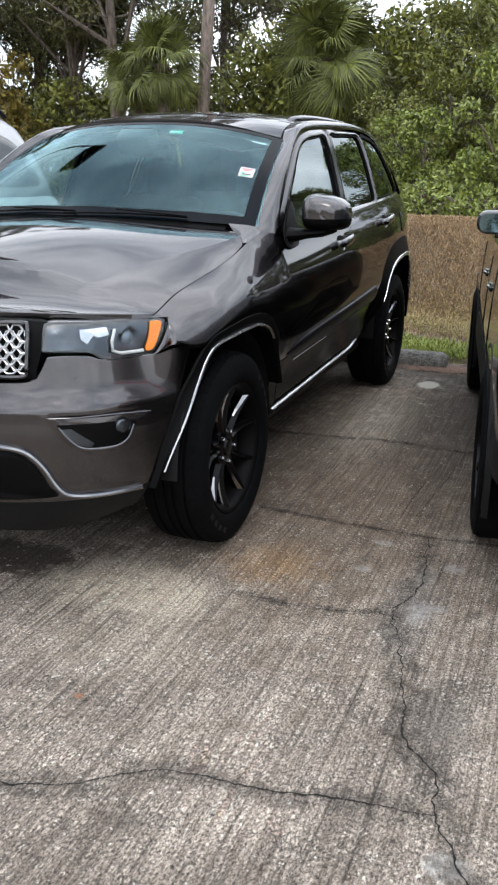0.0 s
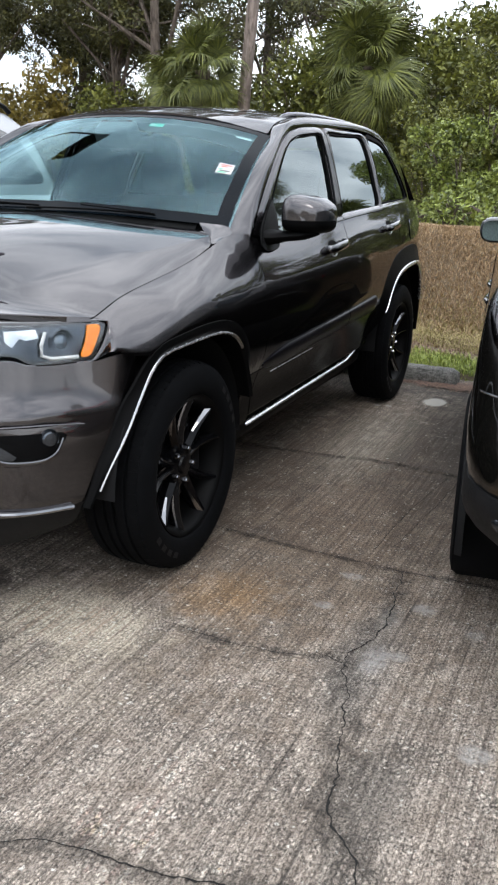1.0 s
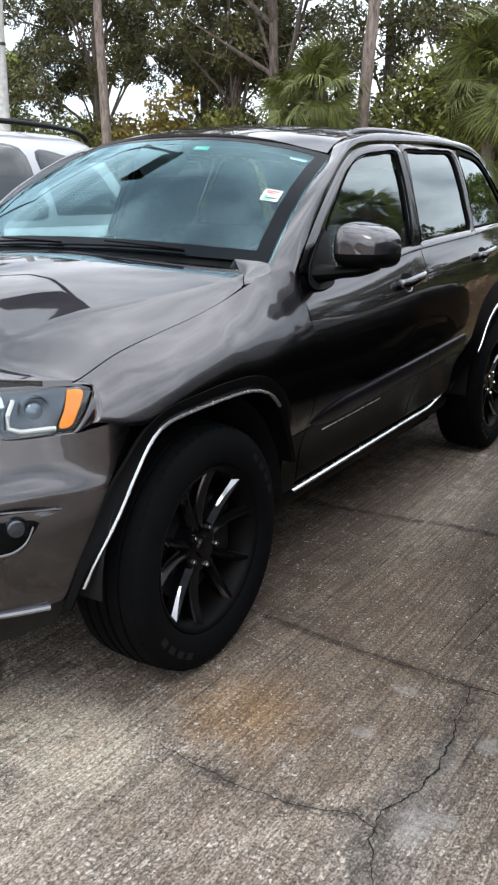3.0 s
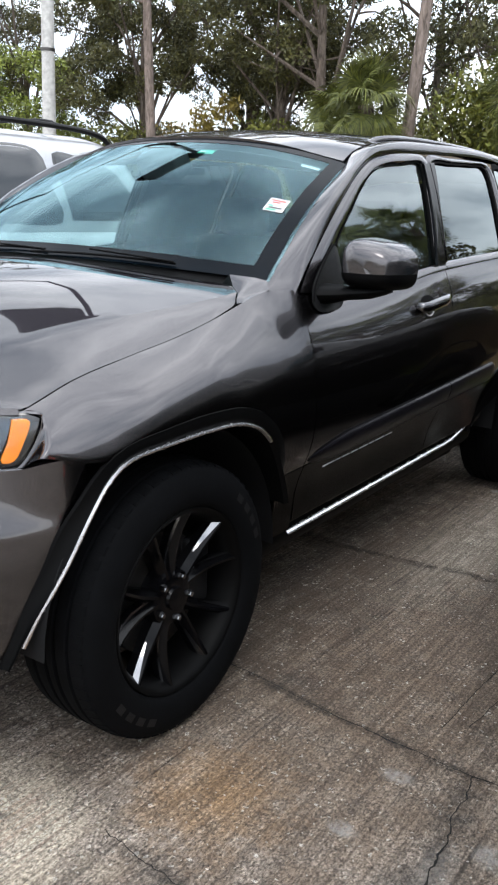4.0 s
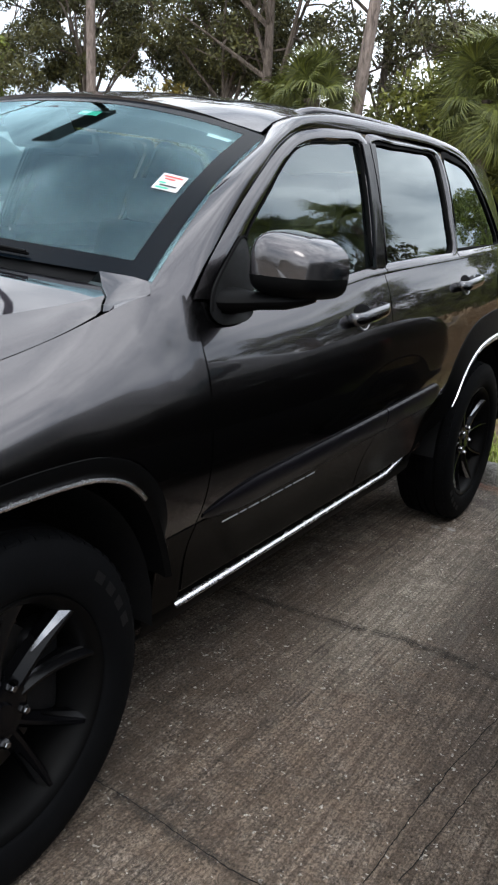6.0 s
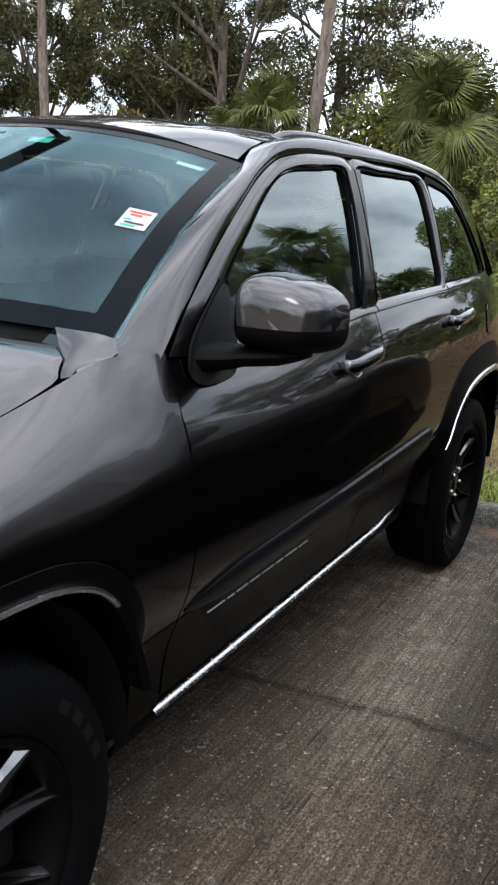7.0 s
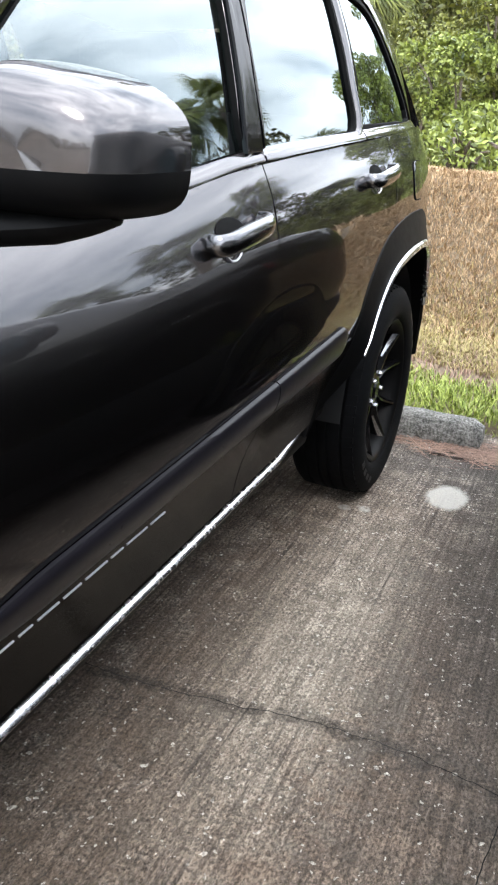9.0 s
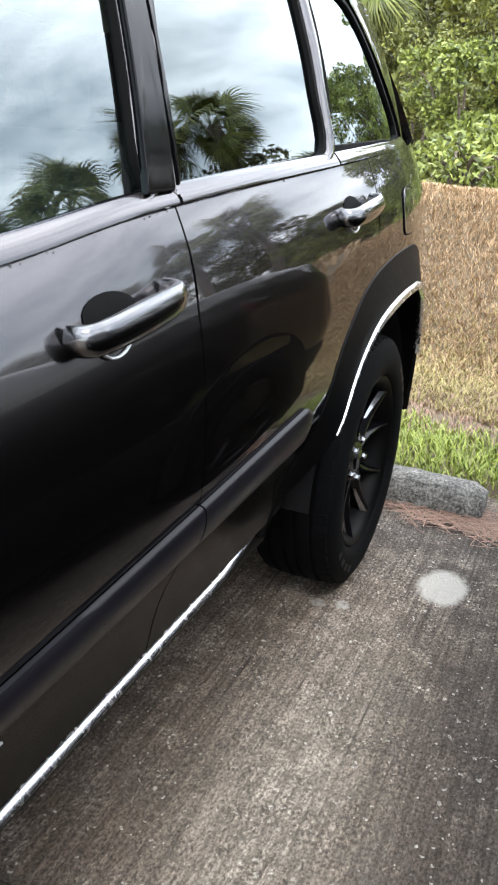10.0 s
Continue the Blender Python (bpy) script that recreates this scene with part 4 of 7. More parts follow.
    # fuel flap
    o = [(3.0 + 0.075 * math.copysign(abs(math.cos(a)) ** 0.5, math.cos(a)) + 0.01 * math.sin(a), 1.125 + 0.062 * math.copysign(abs(math.sin(a)) ** 0.5, math.sin(a))) for a in [2 * math.pi * k / 32 for k in range(32)]]
    V, F = outline_panel(o, lambda a, b, out: side(a, b, out), 0.001, 0.0035)
    flap = part("fuel_flap", *oriented(V, F), PAINT, car)
    part("flap_seam", *tube([side(a, b, 0.0012) for a, b in o + [o[0]]], 0.0024, 6, caps=False), DEEP_BLACK, flap)

    # cabin sides ----------------------------------------------------------
    frame_out = [(0.552, 1.158), (0.578, 1.183), (0.678, 1.268), (0.80, 1.354), (0.926, 1.440), (1.04, 1.512), (1.132, 1.565), (1.28, 1.620), (1.45, 1.645), (1.70, 1.662), (2.00, 1.676), (2.331, 1.688), (2.57, 1.686), (2.78, 1.674), (2.93, 1.642), (3.03, 1.575), (3.13, 1.475), (3.22, 1.38), (3.30, 1.292)]
    def on_screen(u, v, out=0.0):
        """A point of the windscreen: u across, v upwards."""
        b = Vector((u * 0.806, 0.515 - 0.175 * (1 - abs(u) ** 2.1), 1.216 + 0.036 * (1 - u * u)))
        t = Vector((u * 0.706, 1.145 - 0.095 * (1 - abs(u) ** 2.2), 1.588 + 0.090 * (1 - abs(u) ** 2.4)))
        return b.lerp(t, v) + Vector((0, -0.016, 0.024)) * math.sin(v * math.pi) + Vector((0, -0.55, 0.83)) * out

    seam = [(0.812, 0.425, 1.160), (0.816, 0.458, 1.182)] + [tuple(on_screen(1.0, v) + Vector((0.002, 0.0, -0.002))) for v in (0.0, 0.15, 0.3, 0.45, 0.6, 0.75, 0.9)]
    seam += [(0.698, 1.16, 1.598), (0.676, 1.24, 1.636), (0.652, 1.40, 1.674), (0.635, 1.62, 1.700), (0.625, 2.00, 1.714), (0.618, 2.35, 1.718), (0.605, 2.75, 1.713), (0.588, 3.05, 1.700), (0.570, 3.30, 1.678), (0.55, 3.50, 1.645)]
    A = line([upper(y, z) for y, z in frame_out], 70)
    B = line(seam, 70)
    # D-pillar: the seam's end runs down to the tail
    rows = []
    for k in range(9):
        t = k / 8
        rows.append([a.lerp(b, t) + Vector((0.030, -0.004, 0.026)) * math.sin(t * math.pi) * (1 - 0.3 * t) * min(1.0, max(0.0, q - 2) / 9) for q, (a, b) in enumerate(zip(A, B))])
    both("pillar_and_roof_rail", *sheet(rows, 0.02, 0.002), PAINT)
    # rear corner behind the quarter glass
    rows = []
    for k in range(10):
        t = k / 9
        z = 1.285 + (1.66 - 1.285) * t
        ya = 3.300 - 0.40 * t ** 1.25
        rows.append([Vector((upper(ya + (3.78 - 0.27 * t - ya) * u, z).x, ya + (3.78 - 0.27 * t - ya) * u, z)) for u in [i / 8 for i in range(9)]])
    both("rear_pillar", *sheet(rows, 0.01, 0.0), PAINT)

    def glass_panel(name, pts, mat, inset, parent, label):
        cy, cz = sum(p[0] for p in pts) / len(pts), sum(p[1] for p in pts) / len(pts)
        L = line([(0, y, z) for y, z in pts + [pts[0]]], 57)[:-1]
        rings = []
        for f in (1.015, 0.75, 0.45, 0.15):
            rings.append([upper(cy + (p.y - cy) * f, cz + (p.z - cz) * f, -inset) for p in L])
        V = [p for r in rings for p in r] + [upper(cy, cz, -inset)]
        n = len(L)
        F = [(k * n + i, k * n + (i + 1) % n, (k + 1) * n + (i + 1) % n, (k + 1) * n + i) for k in range(3) for i in range(n)]
        F += [(3 * n + i, 3 * n + (i + 1) % n, len(V) - 1) for i in range(n)]
        V, F = oriented(V, F)
        for s in (0, 1):
            ob = part(name, *((V, F) if s == 0 else mirrored(V, F)), mat, parent[s], label)
            ob.visible_shadow = False

    def surround(name, outer, inner, mat, parent, lift=0.0, bulge=0.0):
        n = 64
        a = line([(0, y, z) for y, z in outer + [outer[0]]], n)
        b = line([(0, y, z) for y, z in inner + [inner[0]]], n)
        rows = [[upper(p.y, p.z, 0.002 + lift) for p in a], [upper(p.y + (q.y - p.y) * 0.18, p.z + (q.z - p.z) * 0.18, 0.002 + 0.6 * bulge + lift) for p, q in zip(a, b)], [upper(p.y + (q.y - p.y) * 0.45, p.z + (q.z - p.z) * 0.45, 0.003 + bulge + lift) for p, q in zip(a, b)], [upper(p.y + (q.y - p.y) * 0.72, p.z + (q.z - p.z) * 0.72, 0.003 + 0.8 * bulge + lift) for p, q in zip(a, b)],
                [upper(p.y + (q.y - p.y) * 0.92, p.z + (q.z - p.z) * 0.92, 0.003 + lift) for p, q in zip(a, b)], [upper(q.y, q.z, -0.011) for q in b]]
        V, F = sheet(rows, 0.0, 0.0)
        part(name, V, F, mat, parent[0])
        part(name, *mirrored(V, F), mat, parent[1])

    win_f = [(0.795, 1.172), (0.835, 1.278), (0.884, 1.340), (1.003, 1.428), (1.10, 1.498), (1.196, 1.553), (1.28, 1.580), (1.374, 1.597), (1.50, 1.608), (1.665, 1.617), (1.654, 1.52), (1.630, 1.40), (1.606, 1.28), (1.594, 1.224), (1.30, 1.194), (1.05, 1.176)]
    fr_f = [(0.640, 1.168), (0.690, 1.252), (0.80, 1.338), (0.926, 1.426), (1.06, 1.510), (1.150, 1.558), (1.25, 1.598), (1.36, 1.620), (1.50, 1.637), (1.735, 1.650), (1.725, 1.54), (1.705, 1.40), (1.690, 1.28), (1.683, 1.222), (1.32, 1.186), (1.0, 1.163)]
    win_r = [(1.680, 1.240), (1.705, 1.36), (1.745, 1.50), (1.790, 1.620), (2.0, 1.635), (2.22, 1.643), (2.395, 1.638), (2.402, 1.52), (2.385, 1.40), (2.362, 1.282), (2.14, 1.264), (1.9, 1.250)]
    fr_r = [(1.690, 1.222), (1.700, 1.36), (1.730, 1.52), (1.742, 1.652), (2.0, 1.664), (2.25, 1.670), (2.475, 1.660), (2.488, 1.53), (2.455, 1.40), (2.430, 1.270), (2.16, 1.250), (1.92, 1.236)]
    win_q = [(2.445, 1.294), (2.485, 1.42), (2.510, 1.54), (2.530, 1.642), (2.68, 1.640), (2.80, 1.630), (2.880, 1.605), (2.955, 1.545), (3.04, 1.445), (3.125, 1.322), (2.9, 1.308), (2.65, 1.300)]
    fr_q = [(2.438, 1.272), (2.475, 1.42), (2.497, 1.54), (2.512, 1.666), (2.68, 1.664), (2.81, 1.650), (2.905, 1.614), (2.985, 1.545), (3.073, 1.437), (3.158, 1.302), (2.9, 1.290), (2.65, 1.280)]
    def between(a, b, f):
        return [(p[0] + (q[0] - p[0]) * f, p[1] + (q[1] - p[1]) * f) for p, q in zip(a, b)]
    grown = [(0.596, 1.180), (0.676, 1.260)] + [(y - 0.012, z + 0.010) if y < 1.7 and z > 1.2 else (y, z) for y, z in fr_f[2:]]
    mid_f, mid_r = between(grown, win_f, 0.93), between(fr_r, win_r, 0.72)
    surround("window_frame", grown, mid_f, PAINT, doors_f, 0.0, 0.009)
    surround("window_seal", mid_f, win_f, DEEP_BLACK, doors_f, 0.001)
    surround("window_frame", fr_r, mid_r, PAINT, doors_r, 0.0, 0.009)
    surround("window_seal", mid_r, win_r, DEEP_BLACK, doors_r, 0.001)
    surround("quarter_frame", fr_q, win_q, DEEP_BLACK, (car, car))
    glass_panel("side_window", win_f, FRONT_GLASS, 0.007, doors_f, "lightly tinted glass mirroring sky")
    glass_panel("side_window", win_r, PRIVACY_GLASS, 0.007, doors_r, "dark privacy glass mirroring palms")
    glass_panel("quarter_window", win_q, PRIVACY_GLASS, 0.006, (car, car), "dark privacy glass")
    # gloss black covers on the pillar between the doors
    for pts, ds in (([(1.606, 1.232), (1.640, 1.40), (1.664, 1.52), (1.676, 1.622), (1.733, 1.627), (1.723, 1.53), (1.704, 1.40), (1.682, 1.234)], doors_f),
                    ([(1.694, 1.240), (1.712, 1.40), (1.731, 1.53), (1.741, 1.630), (1.786, 1.632), (1.742, 1.50), (1.702, 1.36), (1.700, 1.242)], doors_r)):
        V, F = oriented(*outline_panel(sharp_outline(pts), upper, 0.012, 0.0145))
        part("pillar_cover", V, F, RIM_BLACK, ds[0], "gloss black pillar cover")
        part("pillar_cover", *mirrored(V, F), RIM_BLACK, ds[1], "gloss black pillar cover")
    # belt mouldings
    for y0, y1, ds in ((0.66, 1.685, doors_f), (1.695, 2.43, doors_r), (2.44, 3.23, (car, car))):
        ys = [y0 + (y1 - y0) * i / 24 for i in range(25)]
        V, F = sheet([[upper(y, belt(y) + h, o) for y in ys] for h, o in ((0.021, 0.000), (0.019, 0.005), (0.002, 0.015), (-0.004, 0.0155), (-0.006, 0.008))], 0.0, 0.0)
        part("belt_strip", V, F, PAINT, ds[0])
        part("belt_strip", *mirrored(V, F), PAINT, ds[1])

    # roof ---------------------------------------------------------------------
    roof_c = prof([(1.0, 1.680), (1.25, 1.722), (1.6, 1.752), (2.1, 1.768), (2.7, 1.764), (3.2, 1.738), (3.6, 1.685)])
    seam_z = prof([(1.10, 1.578), (1.24, 1.638), (1.40, 1.676), (1.62, 1.702), (2.0, 1.718), (2.35, 1.722), (2.75, 1.717), (3.05, 1.704), (3.3, 1.682), (3.6, 1.63)])
    seam_x = prof([(1.10, 0.700), (1.24, 0.672), (1.40, 0.650), (1.62, 0.635), (2.0, 0.625), (2.35, 0.618), (2.75, 0.605), (3.05, 0.588), (3.3, 0.570), (3.6, 0.54)])
    rows = []
    for j in range(29):
        w = j / 28
        row = []
        for i in range(25):
            u = -1 + i / 12
            y = (1.05 + 0.10 * abs(u) ** 2.2) * (1 - w) + 3.60 * w
            x = u * seam_x(max(y, 1.12))
            zs, zc = seam_z(max(y, 1.12)), roof_c(y)
            row.append(Vector((x, y, zs + (zc - zs) * (1 - abs(u) ** 2.4))))
        rows.append(row)
    part("roof", *sheet(rows, 0.02, 0.001), PAINT, car)
    rows = [[p + Vector((0, 0, -0.05)) for p in r] for r in rows]
    part("headliner", *sheet(rows, 0.0, 0.0, Vector((0, 2, 5))), HEADLINER, car, "pale grey cloth roof lining")
    # panoramic roof glass
    rows = []
    for j in range(9):
        y = 1.30 + 1.3 * j / 8
        rows.append([Vector((u * 0.44, y, seam_z(y) + (roof_c(y) - seam_z(y)) * (1 - abs(u * 0.44 / seam_x(y)) ** 2.4) + 0.004)) for u in [-1 + i / 6 for i in range(13)]])
    part("roof_glass", *sheet(rows, 0.004, 0.001), GLOSS_BLACK, car, "black glass roof panel")
    for s in (1, -1):
        P = line([(s * 0.600, 1.48, 1.690), (s * 0.600, 1.60, 1.722), (s * 0.592, 1.9, 1.742), (s * 0.585, 2.4, 1.750), (s * 0.572, 2.9, 1.742), (s * 0.560, 3.12, 1.722), (s * 0.552, 3.22, 1.698)], 30)
        part("roof_rail", *tube([p - Vector((0, 0, 0.008)) for p in P], 0.015, 10, 0.75), PAINT, car, "grey roof rail")

    # windscreen ----------------------------------------------------------------
    rows = [[on_screen(1.012 * (-1 + i / 24), j / 28) for i in range(49)] for j in range(29)]
    screen = part("windscreen", *sheet(rows, 0.0, 0.0), SCREEN_GLASS, car, "teal-tinted windscreen mirroring clouds")
    screen.visible_shadow = False

    def screen_patch(name, u0, u1, v0, v1, out, mat, parent, label="", n=8):
        rows = [[on_screen(u0 + (u1 - u0) * i / n, v0 + (v1 - v0) * j / n, out) for i in range(n + 1)] for j in range(n + 1)]
        return part(name, *sheet(rows, 0.0, 0.0), mat, parent, label)

    # black edge band of the glass
    for u0, u1, v0, v1 in ((-1, 1, 0.0, 0.075), (-1, 1, 0.955, 1.0), (0.935, 1.0, 0.075, 0.955), (-1.0, -0.935, 0.075, 0.955)):
        screen_patch("glass_border", u0, u1, v0, v1, 0.0012, FRIT, screen, "black printed edge", 30)
    # stickers, behind the glass
    lab = screen_patch("sticker", 0.835, 0.918, 0.435, 0.535, 0.0022, WHITE_LABEL, screen, "white paper sticker with red and green print", 3)
    for k, (m, v) in enumerate(((RED_PRINT, 0.516), (RED_PRINT, 0.500), (GREEN_PRINT, 0.475), (DARK_PRINT, 0.460), (GREEN_PRINT, 0.445))):
        screen_patch("print_bar", 0.845 + 0.008 * (k % 2), 0.908 - 0.020 * (k % 3), v - 0.004, v + 0.005, 0.0035, m, lab, "", 2)
    screen_patch("label", 0.825, 0.915, 0.862, 0.886, -0.0025, WHITE_LABEL, screen, "small white strip label", 3)
    g = screen_patch("permit", 0.262, 0.357, 0.842, 0.882, -0.0025, GREEN_PRINT, screen, "small green permit sticker", 3)
    screen_patch("print_bar", 0.272, 0.307, 0.854, 0.867, -0.0012, WHITE_LABEL, g, "", 2)
    for u, v, w in ((0.955, 0.078, 0.006), (0.962, 0.070, 0.006), (0.948, 0.040, 0.005)):
        screen_patch("print_mark", u, u + w, v, v + 0.018, -0.0025, WHITE_LABEL, screen, "", 2)
    # sensor housing and inner mirror
    V, F = block((0.20, 0.10, 0.10), on_screen(0.0, 0.86, -0.055), 0.02, Matrix.Rotation(radians(-55), 4, "X"))
    part("sensor_housing", V, F, DARK_TRIM, car, "black camera housing behind the glass")
    V, F = block((0.25, 0.03, 0.075), (0.0, 1.10, 1.545), 0.012, Matrix.Rotation(radians(8), 4, "X"))
    part("inner_mirror", V, F, GLOSS_BLACK, car, "black inner mirror")

    # bonnet ----------------------------------------------------------------------
    front_line = prof([(0, -0.800), (0.3, -0.765), (0.45, -0.715), (0.6, -0.630), (0.70, -0.545), (0.78, -0.455), (0.80, -0.42)])
    def bonnet_rear(u):
        return 0.485 - 0.178 * (1 - abs(u) ** 2.1) - 0.13 * max(0.0, (abs(u) - 0.84) / 0.16) ** 3

    # two creases run from the lamps to the rear corners; between them the bonnet is raised
    crease_x = prof([(-0.8, 0.44), (-0.43, 0.563), (-0.25, 0.606), (-0.1, 0.645), (0.125, 0.713), (0.183, 0.732), (0.378, 0.785), (0.49, 0.797)])
    crease_z = prof([(-0.8, 0.995), (-0.6, 1.022), (-0.43, 1.053), (-0.25, 1.092), (-0.1, 1.119), (0.125, 1.148), (0.183, 1.155), (0.378, 1.184), (0.49, 1.200)])
    columns = [(-1, 1, 1 - i / 6) for i in range(6)] + [(1, 0, -1 + i / 14) for i in range(29)] + [(1, 1, (i + 1) / 6) for i in range(6)]
    rows = []
    for j in spread(30, 0.006):
        row = []
        for sgn, outer, a in columns:
            y = 0.0
            for _ in range(5):
                xc = crease_x(y)
                hx = hood_lx(max(-0.42, min(0.44, y))) - 0.003
                hx = 0.795 + (hx - 0.795) * min(1, j * 2.5)
                x = sgn * (xc + (hx - xc) * a) if outer else a * xc
                u = x / hx
                yf, yb = front_line(abs(u) * 0.795), bonnet_rear(u)
                y = yf + (yb - yf) * j
            ze = (hood_lz(max(y, -0.42)) if y < 0.38 else hood_lz(0.38) + 0.14 * (y - 0.38)) + 0.002
            zc = 1.012 + (1.246 - 1.012) * (1 - (1 - j) ** 1.7) ** 0.95
            zk = max(crease_z(y), ze + 0.002)
            if outer:
                z = zk + (ze - zk) * (0.8 * a + 0.2 * a * a)
            else:
                z = zk + (max(zc, zk + 0.004) - zk) * (1 - abs(a) ** 1.9)
            if y < -0.42 and j < 0.5:
                k = (y + 0.42) / (yf + 0.42) if yf < -0.421 else 1
                z = z * (1 - k) + (1.010 - 0.030 * abs(u) ** 3) * k
            row.append(Vector((x, y, z)))
        rows.append(row)
    bonnet_tail = sorted(rows[-1], key=lambda p: p.x)
    part("bonnet", *sheet(rows, 0.02, 0.002, Vector((0, 0, 0.2))), PAINT, car, "", 9)

    # scuttle, wipers
    rows = [[Vector((u * 0.80, bonnet_rear(u) - 0.02, hood_lz(0.42) - 0.024 + 0.062 * (1 - abs(u) ** 2.6))) for u in [-0.86 + i * 0.86 / 12 for i in range(25)]],
            [on_screen(u, 0.02, -0.008) for u in [-0.86 + i * 0.86 / 12 for i in range(25)]]]
    part("scuttle", *sheet(rows, 0.0, 0.0, Vector((0, 0.4, 0))), ARCH_BLACK, car, "black plastic scuttle")
    rear_edge = [p for p in bonnet_tail if p.x > 0.70]
    top_edge = line([on_screen(0.87 + 0.13 * k / 8, 0.004, 0.0035) for k in range(9)] + [Vector((fender_x(y), y, fender_z(y))) for y in (0.48, 0.42, 0.37)], len(rear_edge))
    rows = []
    for k in range(7):
        rows.append([(a + Vector((0.001, 0.003, -0.004))).lerp(b, k / 6) for a, b in zip(rear_edge, top_edge)])
    both("cowl_corner", *sheet(rows, 0.01, 0.001, Vector((0, 0.3, 0))), PAINT)
    for u0, u1, v1 in ((-0.75, 0.02, 0.040), (-0.05, 0.66, 0.026)):
        P = [on_screen(u0 + (u1 - u0) * t, 0.004 + v1 * math.sin(t * 2.2) * 0.55, 0.010) for t in [i / 14 for i in range(15)]]
        w = part("wiper", *tube(P, 0.0036, 6, 1.2), ARCH_BLACK, car, "black wiper")
        P = [on_screen(u1 - 0.55 * (u1 - u0) * t, 0.010 + 0.022 * t, 0.020) for t in [i / 6 for i in range(7)]]
        part("wiper_arm", *tube(P, 0.0034, 6), ARCH_BLACK, w)

    # front -----------------------------------------------------------------------
    low_z = prof([(0.0, 0.40), (0.6, 0.405), (0.9, 0.402), (1.16, 0.415)])
    top_z = prof([(0.0, 0.80), (0.55, 0.80), (0.61, 0.815), (0.645, 0.875), (0.70, 0.878), (0.80, 0.872), (0.86, 0.856), (0.95, 0.850), (1.02, 0.850), (1.06, 0.862), (1.10, 0.868), (1.13, 0.876), (1.16, 0.872)])
    wing = prof([(0.36, 0.99), (0.385, 1.0), (0.50, 1.05), (0.62, 1.115), (0.73, 1.170), (0.80, 1.195), (0.90, 1.205)])
    ss = [-1.13 + 2.26 * i / 112 for i in range(113)]
    rows = []
    crease = lambda z, a: 0.010 * math.exp(-((z - 0.725) / 0.03) ** 2) * min(1.0, max(0.0, (1.10 - a) / 0.15))
    for v in spread(34, 0.008):
        row = []
        for s in ss:
            a = abs(s)
            # the front edge of the wheel opening cuts the corner back
            zb, zt = low_z(a), top_z(a)
            z = zb + (zt - zb) * v
            lim, a2 = wing(z), a
            if a > 0.85:
                a2 = 0.85 + (a - 0.85) * (lim - 0.85) / (1.13 - 0.85)
            row.append(nose(math.copysign(a2, s), z, crease(z, a2)))
        rows.append(row)
    bumper = part("front_bumper", *sheet(rows, 0.02, 0.003), PAINT, car)

    def nose_panel(name, outline, mat, parent, depth, inset, label="", sides=(1, -1)):
        V, F = outline_panel(outline, lambda a, b, o: nose(a, b, o), depth, inset)
        V, F = oriented(V, F)
        obs = []
        for s in sides:
            obs.append(part(name, *((V, F) if s > 0 else mirrored(V, F)), mat, parent, label))
        return obs

    def smooth_outline(pts, n=40):
        return [(p.x, p.y) for p in line([(a, b, 0) for a, b in pts + [pts[0]]], n + 1)[:-1]]

    # lamps: a black-edged bowl, its chrome and projector, the amber marker and a clear lens
    lamp = [(0.635, 0.893), (0.642, 0.95), (0.665, 0.972), (0.80, 0.970), (0.92, 0.966), (1.05, 0.965), (1.090, 0.963), (1.104, 0.952), (1.088, 0.900), (1.066, 0.862), (1.04, 0.852), (0.95, 0.852), (0.87, 0.858), (0.82, 0.880), (0.78, 0.886)]
    for s in (1, -1):
        hl = nose_panel("headlight", smooth_outline([(0.885 + (a - 0.885) * 1.03, 0.907 + (b - 0.907) * 1.11) for a, b in lamp]), GLOSS_BLACK, car, 0.04, -0.012, "headlight with clear lens and amber marker", (s,))[0]
        inner = smooth_outline([(min(0.885 + (a - 0.885) * 0.965, 1.045 + 0.35 * (b - 0.90)), 0.907 + (b - 0.907) * 0.86) for a, b in lamp])
        nose_panel("bowl", inner, LAMP_BOWL, hl, 0.002, -0.008, "", (s,))
        nose_panel("marker_lens", smooth_outline([(1.060, 0.957), (1.090, 0.955), (1.078, 0.910), (1.058, 0.868), (1.030, 0.866), (1.048, 0.910)], 30), AMBER, hl, 0.004, 0.001, "amber side marker", (s,))
        nose_panel("reflector", sharp_outline([(0.775, 0.955), (0.90, 0.955), (0.905, 0.930), (0.86, 0.925), (0.855, 0.935), (0.815, 0.933), (0.800, 0.908), (0.775, 0.925)]), LAMP_REFLECTOR, hl, 0.004, -0.003, "chrome reflector", (s,))
        nose_panel("reflector", sharp_outline([(0.690, 0.955), (0.745, 0.955), (0.735, 0.900), (0.685, 0.898)]), LAMP_BOWL, hl, 0.004, -0.004, "ribbed grey inner lens", (s,))
        c = nose(0.975, 0.908, -0.004)
        ring = [(0.032, 0.0), (0.030, -0.012), (0.040, -0.016), (0.044, -0.010), (0.040, 0.0)]
        d = (nose(0.975, 0.908, 1.0) - nose(0.975, 0.908, 0.0)).normalized()
        q = Vector((1, 0, 0)).rotation_difference(d).to_matrix()
        V, F = lathe(ring, 28)
        V = [q @ v + c for v in V]
        part("projector_ring", *((V, F) if s > 0 else mirrored(V, F)), LAMP_BOWL, hl, "grey ring")
        V, F = lathe([(0.0001, 0.004), (0.014, 0.002), (0.026, -0.006), (0.031, -0.014)], 28)
        V = [q @ v + c for v in V]
        part("projector", *((V, F) if s > 0 else mirrored(V, F)), LAMP_CLEAR, hl, "bluish glass projector")
